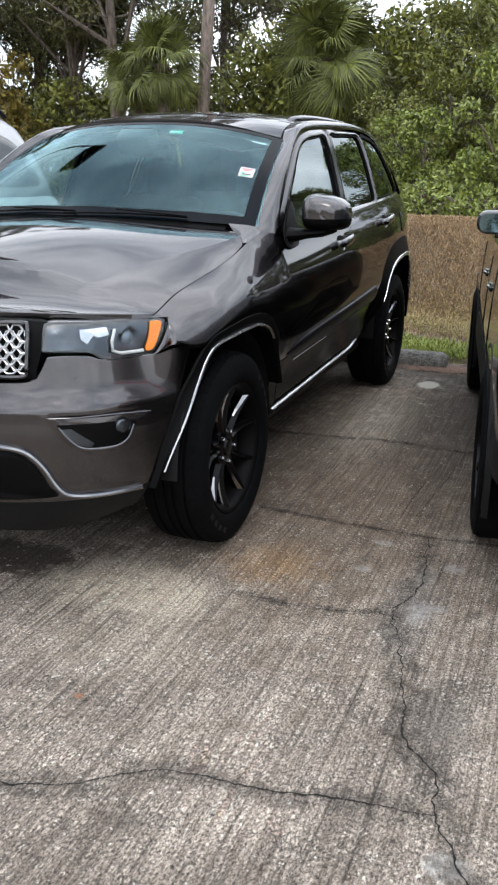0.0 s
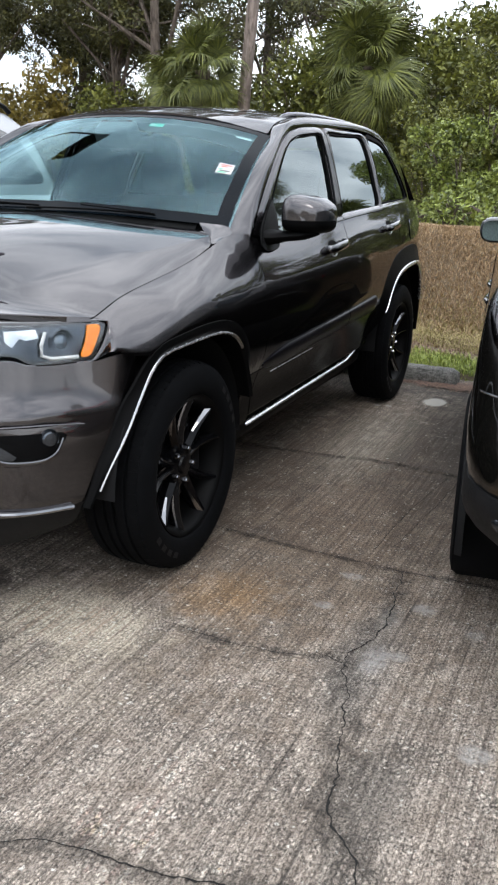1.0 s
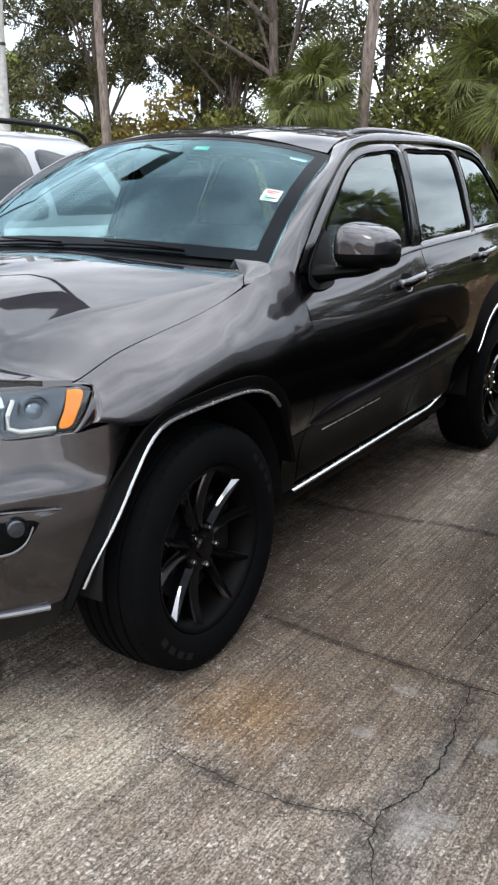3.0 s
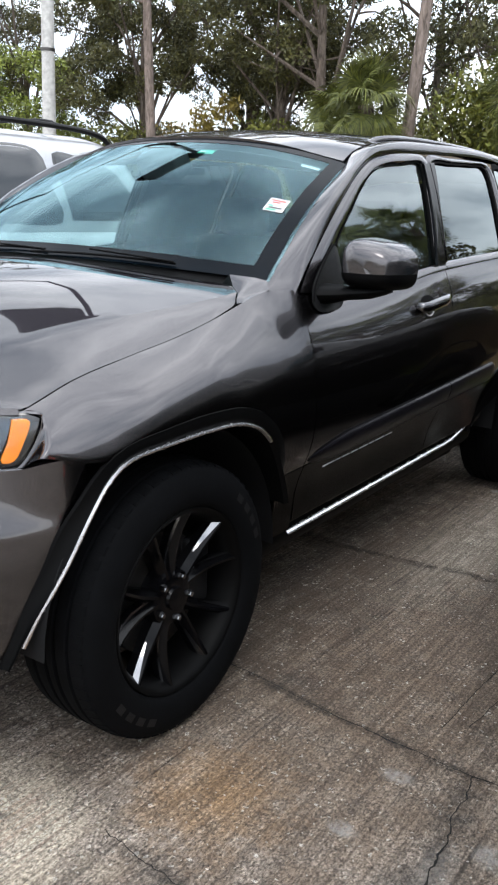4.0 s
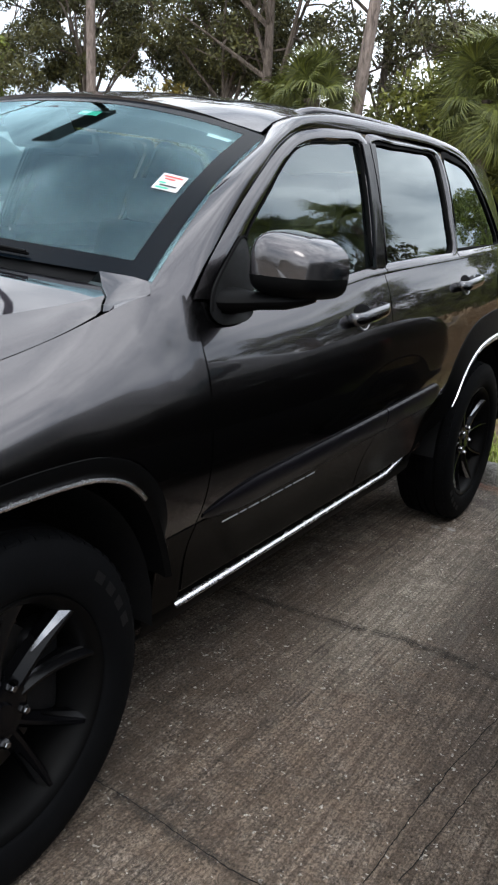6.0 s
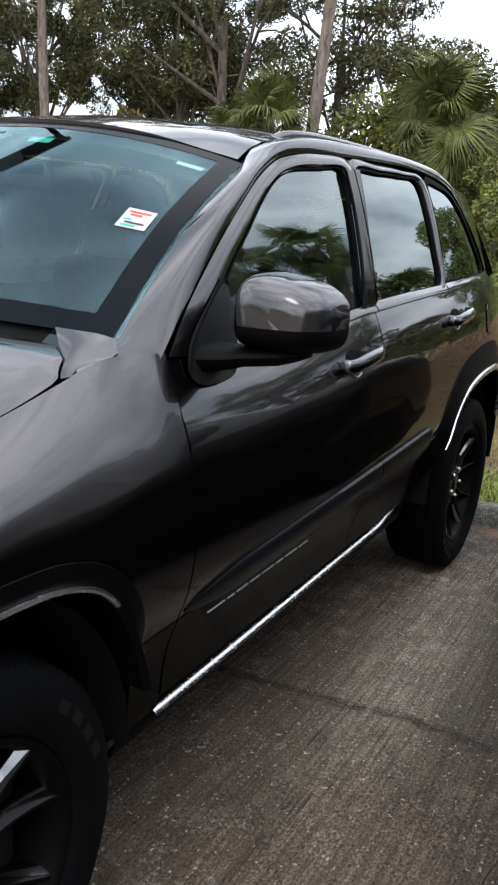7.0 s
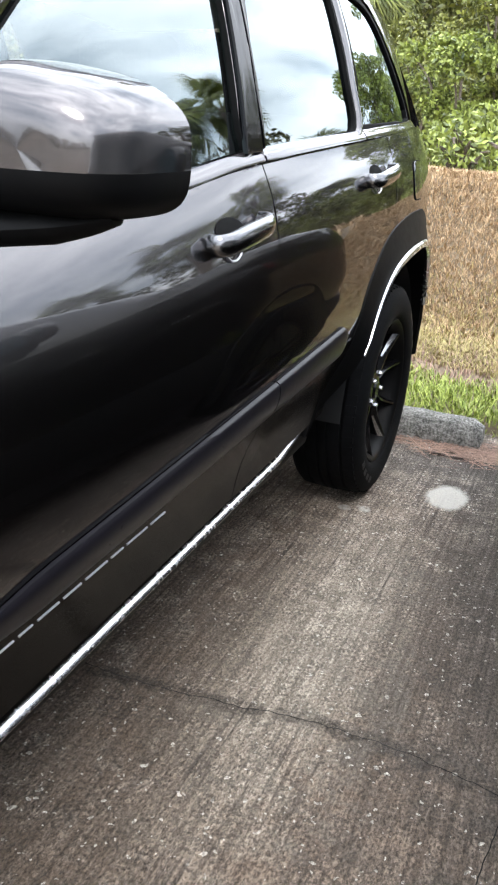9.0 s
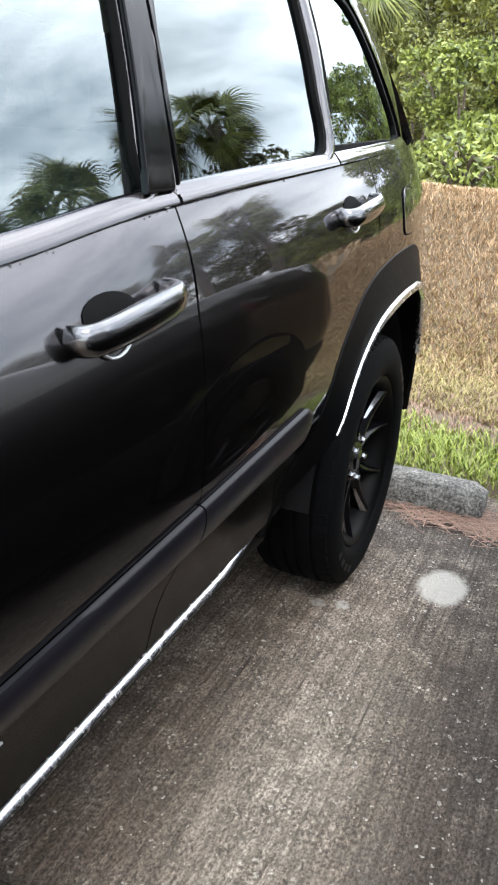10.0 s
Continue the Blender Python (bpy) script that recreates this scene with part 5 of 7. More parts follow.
        P = [nose(a, b, 0.002) for a, b in ((0.925, 0.945), (0.905, 0.910), (0.902, 0.880), (0.932, 0.868), (1.020, 0.866))]
        V, F = tube(P, 0.006, 6)
        part("daylight_strip", *((V, F) if s > 0 else mirrored(V, F)), WHITE_LABEL, hl, "white daylight strip")
        ln = nose_panel("lens", smooth_outline(lamp), LAMP_GLASS, hl, 0.01, 0.010, "clear lens", (s,))[0]
        ln.visible_shadow = False

    # the corner between lamp, bumper and fender
    lamp_end = prof([(0.78, 1.05), (0.842, 1.056), (0.862, 1.072), (0.900, 1.093), (0.952, 1.110), (0.97, 1.112)])
    rows = []
    for k in range(11):
        t = k / 10
        z = 0.850 + 0.118 * t
        a, a0 = nose(lamp_end(z), z, -0.002), nose(lamp_end(z) - 0.03, z, -0.002)
        y = fender_front(t)
        b, b0 = [fender_surf(q, arch_f_top(q) + (fender_z(q) - arch_f_top(q)) * t, t, arch_f_top(q), fender_z(q)) for q in (y, y + 0.03)]
        span = (b - a).length
        ta, tb = (a - a0).normalized() * span, (b0 - b).normalized() * span
        row = []
        for i in range(13):
            u = i / 12
            row.append(a * (2 * u ** 3 - 3 * u ** 2 + 1) + ta * (u ** 3 - 2 * u ** 2 + u) + b * (3 * u ** 2 - 2 * u ** 3) + tb * (u ** 3 - u ** 2))
        rows.append(row)
    both("lamp_corner", *sheet(rows, 0.0, 0.0), PAINT)

    # grille: dark surround, seven frames, a honeycomb in each
    def hexgrid(s0, s1, z0, z1, w):
        pieces = []
        h = w * 0.36
        j = 0
        z = z0 + h / 2
        while z < z1 - h * 0.3:
            s = s0 + (w * 0.5 if j % 2 else 0.0) + w * 0.1
            while s < s1 + w * 0.2:
                ring = []
                for k in range(6):
                    a = math.pi / 3 * k
                    ring.append((min(max(s + math.cos(a) * w * 0.47, s0), s1), min(max(z + math.sin(a) * h * 0.98, z0), z1)))
                P = [nose(a, b, -0.006) for a, b in ring + [ring[0]]]
                pieces.append(tube(P, 0.0036, 5, caps=False))
                s += w
            z += h * 0.98
            j += 1
        return join(*pieces)

    surround_o = smooth_outline([(-0.64, 0.965), (-0.60, 0.985), (0.0, 0.992), (0.60, 0.985), (0.64, 0.965), (0.615, 0.86), (0.590, 0.812), (0.55, 0.803), (0.0, 0.80), (-0.55, 0.803), (-0.590, 0.812), (-0.615, 0.86)], 72)
    grille = part("grille", *oriented(*outline_panel(surround_o, lambda a, b, o: nose(a, b, o), 0.03, -0.014)), ARCH_BLACK, car, "black grille surround")
    for k in range(7):
        sc = (k - 3) * 0.172
        hw = 0.066
        fr = smooth_outline([(sc - hw, 0.962), (sc - hw + 0.012, 0.980), (sc + hw - 0.012, 0.980), (sc + hw, 0.962), (sc + hw * 0.85, 0.832), (sc + hw * 0.7, 0.818), (sc - hw * 0.7, 0.818), (sc - hw * 0.85, 0.832)], 32)
        P = [nose(a, b, 0.0) for a, b in fr + [fr[0]]]
        sl = part("slot_frame", *tube(P, 0.007, 6, caps=False), GLOSS_BLACK, grille)
        part("honeycomb", *hexgrid(sc - hw * 0.84, sc + hw * 0.84, 0.826, 0.974, 0.050), SATIN, sl, "bright honeycomb mesh")

    # lower front: fog-lamp bays, bright lower strip, dark intake
    for s in (1, -1):
        bz = nose_panel("fog_bezel", smooth_outline([(0.625, 0.692), (0.70, 0.690), (0.85, 0.680), (0.95, 0.677), (1.005, 0.668), (0.945, 0.645), (0.905, 0.585), (0.86, 0.566), (0.74, 0.572), (0.70, 0.600), (0.655, 0.650)]), PAINT, bumper, 0.02, 0.010, "", (s,))[0]
        nose_panel("fog_bay", smooth_outline([(0.665, 0.668), (0.80, 0.664), (0.935, 0.652), (0.915, 0.610), (0.875, 0.576), (0.76, 0.580), (0.715, 0.605)]), ARCH_BLACK, bz, 0.004, 0.0125, "black bay", (s,))
        P = [nose(a, b, 0.016) for a, b in ((0.672, 0.662), (0.712, 0.615), (0.755, 0.586), (0.85, 0.580), (0.90, 0.598), (0.925, 0.640))]
        V, F = tube(line(P, 30), 0.0045, 6)
        part("bay_edge", *((V, F) if s > 0 else mirrored(V, F)), HANDLE_GREY, bz, "thin grey edge")
        P = [nose(a, b, 0.014) for a, b in ((0.64, 0.690), (0.75, 0.688), (0.90, 0.681), (1.0, 0.669))]
        V, F = tube(line(P, 20), [0.003] * 6 + [0.005] * 8 + [0.003] * 6, 6, 0.8)
        part("brow", *((V, F) if s > 0 else mirrored(V, F)), PAINT, bz)
        V, F = lathe([(0.0001, 0.006), (0.02, 0.004), (0.026, -0.004), (0.030, 0.0), (0.032, -0.01)], 24)
        c = nose(0.885, 0.640, 0.014)
        d = (nose(0.885, 0.64, 1.0) - nose(0.885, 0.64, 0.0)).normalized()
        q = Vector((1, 0, 0)).rotation_difference(d).to_matrix()
        V = [q @ v + c for v in V]
        part("fog_lamp", *((V, F) if s > 0 else mirrored(V, F)), LAMP_BOWL, bz, "round fog lamp")
        nose_panel("fog_reflector", sharp_outline([(0.678, 0.655), (0.715, 0.655), (0.785, 0.600), (0.775, 0.588), (0.750, 0.592), (0.715, 0.612)]), LAMP_BOWL, bz, 0.002, 0.0140, "", (s,))
        nose_panel("sensor", smooth_outline([(0.74, 0.803), (0.752, 0.812), (0.764, 0.803), (0.752, 0.794)], 16), PAINT, bumper, 0.002, 0.004, "round parking sensor", (s,))
    intake = smooth_outline([(-0.63, 0.45), (-0.56, 0.56), (-0.45, 0.585), (0, 0.59), (0.45, 0.585), (0.56, 0.56), (0.63, 0.45), (0.60, 0.425), (0, 0.42), (-0.60, 0.425)], 64)
    part("lower_intake", *oriented(*outline_panel(intake, lambda a, b, o: nose(a, b, o), 0.03, 0.014)), ARCH_BLACK, bumper, "black lower intake")
    for s in (1, -1):
        P = [nose(a * s, b, 0.009) for a, b in ((0.0, 0.615), (0.30, 0.612), (0.48, 0.602), (0.56, 0.582), (0.61, 0.53), (0.655, 0.46), (0.70, 0.428), (0.80, 0.418), (0.955, 0.408))]
        part("lower_strip", *tube(line(P, 60), 0.009, 8, 1.0), HANDLE_CHROME, bumper, "satin silver lower strip")
    rows = [[nose(math.copysign(min(abs(s), 1.0), s), 0.41 - (0.15 - 0.05 * max(0.0, (abs(s) - 0.6) / 0.4)) * k / 3, -0.004 - 0.016 * k) for s in [-1.0 + 2.0 * i / 40 for i in range(41)]] for k in range(4)]
    part("front_valance", *sheet(rows, 0.0, 0.0), BLACK_PLASTIC, car, "black plastic valance")

    # mirrors -----------------------------------------------------------------------
    def mirror(sx):
        c = Vector((1.036, 0.770, 1.262))
        V, F = [], []
        rings = 34
        seg = 96
        sect = []
        ring = []
        for i in range(1440):
            a = 2 * math.pi * i / 1440
            ca, sa = math.cos(a), math.sin(a)
            x = 0.101 * math.copysign(abs(ca) ** 0.58, ca)
            z = (0.081 if sa > 0 else 0.073) * math.copysign(abs(sa) ** (0.62 if sa > 0 else 0.5), sa)
            ring.append((x, z + max(z, 0.0) / 0.081 * (-0.16 * x - 0.9 * max(0.0, x) ** 2)))
        run = [0.0]
        for i in range(1440):
            run.append(run[-1] + math.dist(ring[i], ring[(i + 1) % 1440]))
        even = [ring[int(np.searchsorted(run, run[-1] * i / seg)) % 1440] for i in range(seg)]
        for j in range(rings):
            t = j / (rings - 1)
            y = -0.072 + 0.157 * t ** 1.6
            k = (1 - (1 - t) ** 2.6) ** (1 / 2.1)
            sect.append([Vector((c.x + x * k, c.y + y + 0.02 * (x / 0.128) * k + 0.05 * max(0.0, x) ** 1.5, c.z + z * k)) for x, z in even])
        V = [p for r in sect for p in r]
        Fu, Fl = [], []
        for j in range(rings - 1):
            for i in range(seg):
                q = (j * seg + i, j * seg + (i + 1) % seg, (j + 1) * seg + (i + 1) % seg, (j + 1) * seg + i)
                (Fu if even[i][1] > -0.018 else Fl).append(q)
                cap = tuple((rings - 1) * seg + i for i in range(seg))
        Fl.append(cap[::-1])
        Vn, Fn = oriented(V, Fu + Fl, c)
        # the paint ends in a level line above the black lower shell
        bm = bmesh.new()
        vs = [bm.verts.new(v) for v in Vn]
        for f in Fn:
            bm.faces.new([vs[i] for i in f])
        split = c.z - 0.018
        bmesh.ops.bisect_plane(bm, geom=bm.verts[:] + bm.edges[:] + bm.faces[:], dist=1e-6, plane_co=(0, 0, split), plane_no=(0, 0, 1))
        bm.verts.index_update()
        Vn = [v.co.copy() for v in bm.verts]
        Fu2 = [tuple(v.index for v in f.verts) for f in bm.faces if len(f.verts) < 9 and f.calc_center_median().z > split]
        Fl2 = [tuple(v.index for v in f.verts) for f in bm.faces if len(f.verts) >= 9 or f.calc_center_median().z <= split]
        bm.free()
        arm = tube(line([(0.872, 0.735, 1.170), (0.91, 0.742, 1.172), (0.96, 0.757, 1.177), (1.01, 0.770, 1.183), (1.06, 0.785, 1.190), (1.09, 0.793, 1.198)], 24), [0.076 - 0.030 * min(1.0, i / 9) - 0.022 * max(0.0, (i - 16) / 7) for i in range(24)], 18, 0.48)

        def m(V, F):
            return (V, F) if sx > 0 else mirrored(V, F)

        def only(V, F):
            used = sorted({i for f in F for i in f})
            at = {k: n for n, k in enumerate(used)}
            return [V[k] for k in used], [tuple(at[i] for i in f) for f in F]

        base = part("door_mirror", *m(*arm), ARCH_BLACK, car, "door mirror with grey cap on a black foot")
        part("cap", *m(*only(Vn, Fu2)), PAINT, base, "grey painted cap", 75)
        part("lower_shell", *m(*only(Vn, Fl2)), ARCH_BLACK, base, "black lower shell", 75)
        gl = [(c.x + 0.088 * math.copysign(abs(math.cos(a)) ** 0.55, math.cos(a)), c.y + 0.0875, c.z + 0.068 * math.copysign(abs(math.sin(a)) ** 0.62, math.sin(a))) for a in [2 * math.pi * i / 28 for i in range(28)]]
        gl = [(x, y + 0.02 * (x - c.x) / 0.128, z) for x, y, z in gl]
        part("mirror_glass", *m([Vector(p) for p in gl], [tuple(range(28))[::-1]]), MIRROR, base, "mirror glass")
        V, F = [], []
        def flank(y, z, out=0.0):
            return side(y, z, out) if z < belt(y) else upper(y, z, out + 0.005)
        sail_o = smooth_outline([(0.648, 1.150), (0.668, 1.200), (0.735, 1.262), (0.822, 1.322), (0.842, 1.300), (0.846, 1.22), (0.840, 1.150), (0.79, 1.122), (0.70, 1.116), (0.660, 1.126)], 36)
        V, F = oriented(*outline_panel(sail_o, flank, 0.008, 0.012))
        sail = part("mirror_sail", *m(V, F), BLACK_PLASTIC, base, "black plastic sail behind the mirror")
        P = [flank(y, z, 0.012) for y, z in sail_o[:16]]
        part("sail_gasket", *m(*tube(P, 0.0035, 6)), DEEP_BLACK, sail)
        top = prof([(0.49, 1.160), (0.54, 1.175), (0.578, 1.196), (0.60, 1.214), (0.64, 1.246), (0.69, 1.285), (0.80, 1.345), (0.84, 1.33), (0.87, 1.26)])
        rows = [[side(y, belt(y) - 0.016 + (top(y) - belt(y) + 0.016) * k / 10, 0.006 * min(1.0, k / 3)) for y in [0.586 + 0.254 * i / 40 for i in range(41)]] for k in range(11)]
        part("door_corner", *m(*sheet(rows, 0.0, 0.0)), PAINT, base, "grey painted door corner")
    mirror(1)
    mirror(-1)

    # tail --------------------------------------------------------------------------
    rows = []
    for j in range(16):
        z = 0.40 + 1.22 * j / 15
        row = []
        for i in range(21):
            u = -1 + i / 10
            w = (side(3.80, min(z, 1.27)).x if z < 1.29 else upper(3.60, z).x + 0.02)
            yb = 3.80 + 0.10 * (1 - u * u) - (0 if z < 1.1 else (z - 1.1) * 0.55)
            row.append(Vector((u * w, yb, z)))
        rows.append(row)
    part("tailgate", *sheet(rows, 0.0, 0.0), PAINT, car)
    for s in (1, -1):
        P = [(s * (side(3.74, z).x - 0.02), 3.76, z) for z in (1.0, 1.06, 1.12, 1.18)]
        part("tail_lamp", *tube(P, 0.05, 10, 0.7), RED_LENS, car, "red tail lamp")

    # hidden floor, wells, cabin ---------------------------------------------------------
    part("underbody", *block((1.50, 1.75, 0.12), (0, 1.455, 0.33), 0.02), BLACK_PLASTIC, car)
    part("subframe", *block((1.02, 0.95, 0.45), (0, -0.05, 0.55), 0.05), BLACK_PLASTIC, car)
    part("subframe", *block((1.02, 1.10, 0.45), (0, 2.95, 0.55), 0.05), BLACK_PLASTIC, car)
    for yc in (0.0, WB):
        for s in (1, -1):
            prof_w = [(0.47, s * 0.52), (0.475, s * 0.72), (0.47, s * 0.90)]
            V, F = [], []
            n = 24
            for i in range(n + 1):
                a = math.pi * i / n
                for r, x in prof_w:
                    V.append(Vector((x, yc + r * math.cos(a), 0.40 + r * math.sin(a))))
            for i in range(n):
                for k in range(2):
                    F.append((i * 3 + k, i * 3 + k + 1, (i + 1) * 3 + k + 1, (i + 1) * 3 + k))
            part("wheel_well", V, F, BLACK_PLASTIC, car)
            V, F = lathe([(0.47, s * 0.52), (0.05, s * 0.52)], 24, (0, yc, 0.40))
            part("well_wall", [Vector((v.x, v.y, max(v.z, 0.33))) for v in V], F, BLACK_PLASTIC, car)
    rows = [[Vector((0.80, y, z)) for y in [0.62 + 0.16 * i for i in range(19)]] for z in (0.40, 0.75, 1.10, 1.16)]
    V, F = sheet(rows, 0.0, 0.0, Vector((3, 1.5, 0.8)))
    both("door_lining", V, F, DARK_TRIM)
    rows = [[Vector((u * min(0.80, 0.70 + (y - 0.36) * 0.4), y + 0.09 * abs(u) ** 3 * (y < 0.6), z - 0.02 * abs(u) ** 3)) for u in [-1 + i / 10 for i in range(21)]] for y, z in ((0.38, 1.172), (0.50, 1.185), (0.75, 1.17), (0.93, 1.13), (0.98, 1.05), (0.95, 0.85), (0.90, 0.45))]
    part("dashboard", *sheet(rows, 0.0, 0.0, Vector((0, 0, 0))), DARK_TRIM, car, "black dashboard")
    V, F = [], []
    n, k = 40, 10
    tilt = Matrix.Translation((0.37, 1.18, 1.06)) @ Matrix.Rotation(radians(-24), 4, "X")
    for i in range(n):
        a = 2 * math.pi * i / n
        for j in range(k):
            b = 2 * math.pi * j / k
            V.append(tilt @ Vector(((0.185 + 0.016 * math.cos(b)) * math.cos(a), 0.016 * math.sin(b), (0.185 + 0.016 * math.cos(b)) * math.sin(a))))
            F.append((i * k + j, i * k + (j + 1) % k, ((i + 1) % n) * k + (j + 1) % k, ((i + 1) % n) * k + j))
    hub = block((0.34, 0.05, 0.10), (0, 0, 0), 0.02)
    part("steering_wheel", *join((V, F), ([tilt @ v for v in hub[0]], hub[1])), DARK_TRIM, car, "black steering wheel")
    for x in (0.37, -0.37):
        part("seat", *join(block((0.50, 0.52, 0.20), (x, 1.62, 0.62), 0.06), block((0.50, 0.16, 0.64), (x, 1.93, 0.98), 0.06, Matrix.Rotation(radians(-14), 4, "X")), block((0.27, 0.11, 0.19), (x, 2.03, 1.385), 0.045)), SEAT_CLOTH, car, "black leather front seat with headrest")
    part("rear_bench", *join(block((1.36, 0.5, 0.2), (0, 2.55, 0.66), 0.06), block((1.36, 0.16, 0.62), (0, 2.86, 1.0), 0.06, Matrix.Rotation(radians(-16), 4, "X")), block((0.25, 0.1, 0.16), (0.42, 2.95, 1.36), 0.04), block((0.25, 0.1, 0.16), (-0.42, 2.95, 1.36), 0.04)), SEAT_CLOTH, car, "black leather rear bench")
    part("cabin_floor", *block((1.56, 2.9, 0.04), (0, 2.05, 0.46), 0.01), DARK_TRIM, car)

    # wheels ------------------------------------------------------------------------------
    def wheel(yc, sx):
        w = part("wheel", *lathe([(0.375, -0.115), (0.255, -0.12)], 24, (0.812, yc, 0.387)), RUBBER, car, "wheel with black ten-spoke rim")
        c = (0.812, yc, 0.387)

        def add(name, V, F, mat, label=""):
            return part(name, *((V, F) if sx > 0 else mirrored(V, F)), mat, w, label)
        w.data.clear_geometry()
        V, F = lathe([(0.258, -0.10), (0.262, -0.125), (0.30, -0.134), (0.345, -0.128), (0.372, -0.112), (0.383, -0.095)], 72, c)
        w.data.from_pydata([tuple(v if sx > 0 else Vector((-v.x, v.y, v.z))) for v in V], [], [f if sx > 0 else f[::-1] for f in F])
        w.data.update()
        tyre = [(0.383, -0.098), (0.386, -0.07), (0.386, -0.064), (0.377, -0.062), (0.377, -0.052), (0.387, -0.050), (0.388, -0.018), (0.378, -0.016), (0.378, -0.006), (0.388, -0.004), (0.388, 0.016), (0.378, 0.018), (0.378, 0.028), (0.387, 0.030), (0.386, 0.062), (0.377, 0.064), (0.377, 0.072), (0.385, 0.074),
                (0.381, 0.100), (0.372, 0.114), (0.356, 0.124), (0.335, 0.130), (0.312, 0.132), (0.290, 0.129), (0.275, 0.123), (0.268, 0.117), (0.263, 0.106), (0.258, 0.098)]
        add("tyre", *lathe(tyre, 96, c), RUBBER, "black road tyre")
        # shoulder lugs
        V, F = [], []
        pieces = []
        for i in range(64):
            a = 2 * math.pi * i / 64
            m = Matrix.Translation(c) @ Matrix.Rotation(a, 4, "X") @ Matrix.Translation((0.098, 0, 0.3785))
            bx = ((-0.018, -0.0125, -0.006), (0.016, -0.0125, -0.014), (0.016, 0.0125, -0.014), (-0.018, 0.0125, -0.006), (-0.020, -0.012, 0.0075), (0.012, -0.012, 0.0005), (0.012, 0.012, 0.0005), (-0.020, 0.012, 0.0075))
            o = len(V)
            V += [m @ Vector(p) for p in bx]
            F += [tuple(o + q for q in f) for f in ((4, 5, 6, 7), (0, 1, 5, 4), (1, 2, 6, 5), (2, 3, 7, 6), (3, 0, 4, 7))]
        add("tread", V, F, RUBBER)
        for i in range(8):
            a = math.radians(20 + 9 * i + (160 if i > 3 else 0))
            V = [Vector((c[0] + 0.1328 - (r - 0.318) * 0.10, c[1] + r * math.cos(q), c[2] + r * math.sin(q))) for r, q in ((0.318, a - 0.05), (0.340, a - 0.05), (0.340, a + 0.05), (0.318, a + 0.05))]
            add("sidewall_bar", *oriented(V, [(0, 1, 2, 3)], Vector((0, yc, 0.387))), BLACK_PLASTIC, "raised plain bar")
        rim = add("rim", *lathe([(0.262, 0.106), (0.266, 0.112), (0.262, 0.117), (0.252, 0.113), (0.244, 0.100), (0.236, 0.085), (0.228, 0.04), (0.224, -0.02), (0.222, -0.10)], 72, c), ARCH_BLACK, "black rim")
        # five pairs of spokes
        for i in range(5):
            for k in (-1, 1):
                a0 = math.radians(90 + 72 * i + k * 9 + 10)
                a1 = math.radians(90 + 72 * i + k * 17 + 10)
                P = []
                for t in [j / 7 for j in range(8)]:
                    r = 0.058 + (0.246 - 0.058) * t
                    a = a0 + (a1 - a0) * t
                    P.append((r, a, 0.070 + 0.030 * t ** 0.8 - 0.012 * math.sin(t * math.pi), 0.020 - 0.007 * t + 0.005 * t * t))
                V, F = [], []
                for r, a, x, hw in P:
                    ct, st = math.cos(a), math.sin(a)
                    for o, dx in ((-hw, -0.040), (-hw * 0.95, -0.017), (-hw * 0.2, 0.006), (hw * 0.25, 0.005), (hw, -0.014), (hw, -0.040)):
                        o *= k
                        V.append(Vector((c[0] + x + dx, c[1] + r * ct - o * st, c[2] + r * st + o * ct)))
                for j in range(7):
                    for q in range(5):
                        f = (j * 6 + q, j * 6 + q + 1, (j + 1) * 6 + q + 1, (j + 1) * 6 + q)
                        F.append(f)
                V, F = oriented(V, F, Vector((c[0] - 0.4, c[1], c[2])))
                ob = part("spoke", *((V, F) if sx > 0 else mirrored(V, F)), RIM_BLACK, rim, "", 22)
                # chrome sliver laid on the black spoke as its sky glint
                V, F = [], []
                for j in (3, 4, 5, 6, 7):
                    r, a, x, hw = P[j]
                    ct, st = math.cos(a), math.sin(a)
                    for o, dx in ((hw * (1.0 - 0.62 * (j - 2) / 5), 0.0045 - 0.019 * (1.0 - 0.62 * (j - 2) / 5) + 0.006), (hw * 1.01, -0.0125)):
                        V.append(Vector((c[0] + x + dx, c[1] + r * ct - o * k * st, c[2] + r * st + o * k * ct)))
                F = [(2 * j, 2 * j + 1, 2 * j + 3, 2 * j + 2) for j in range(4)]
                V, F = oriented(V, F, Vector((c[0] - 0.4, c[1], c[2])))
                part("spoke_edge", *((V, F) if sx > 0 else mirrored(V, F)), HANDLE_CHROME, ob, "bright spoke edge")
                # a second, thinner glint sliver along the other shoulder
                V = []
                for j in range(1, 8):
                    r, a, x, hw = P[j]
                    ct, st = math.cos(a), math.sin(a)
                    for o, dx in ((-hw * 0.80, -0.0095), (-hw * 0.97, -0.0158)):
                        V.append(Vector((c[0] + x + dx, c[1] + r * ct - o * k * st, c[2] + r * st + o * k * ct)))
                F = [(2 * j, 2 * j + 1, 2 * j + 3, 2 * j + 2) for j in range(6)]
                V, F = oriented(V, F, Vector((c[0] - 0.4, c[1], c[2])))
                part("spoke_edge", *((V, F) if sx > 0 else mirrored(V, F)), HANDLE_CHROME, ob, "bright spoke edge")
        V, F = lathe([(0.0001, 0.088), (0.030, 0.086), (0.034, 0.078), (0.050, 0.080), (0.078, 0.072), (0.084, 0.055), (0.084, 0.0)], 40, c)
        part("hub", *((V, F) if sx > 0 else mirrored(V, F)), RIM_BLACK, rim)
        for i in range(5):
            a = math.radians(90 + 72 * i + 46)
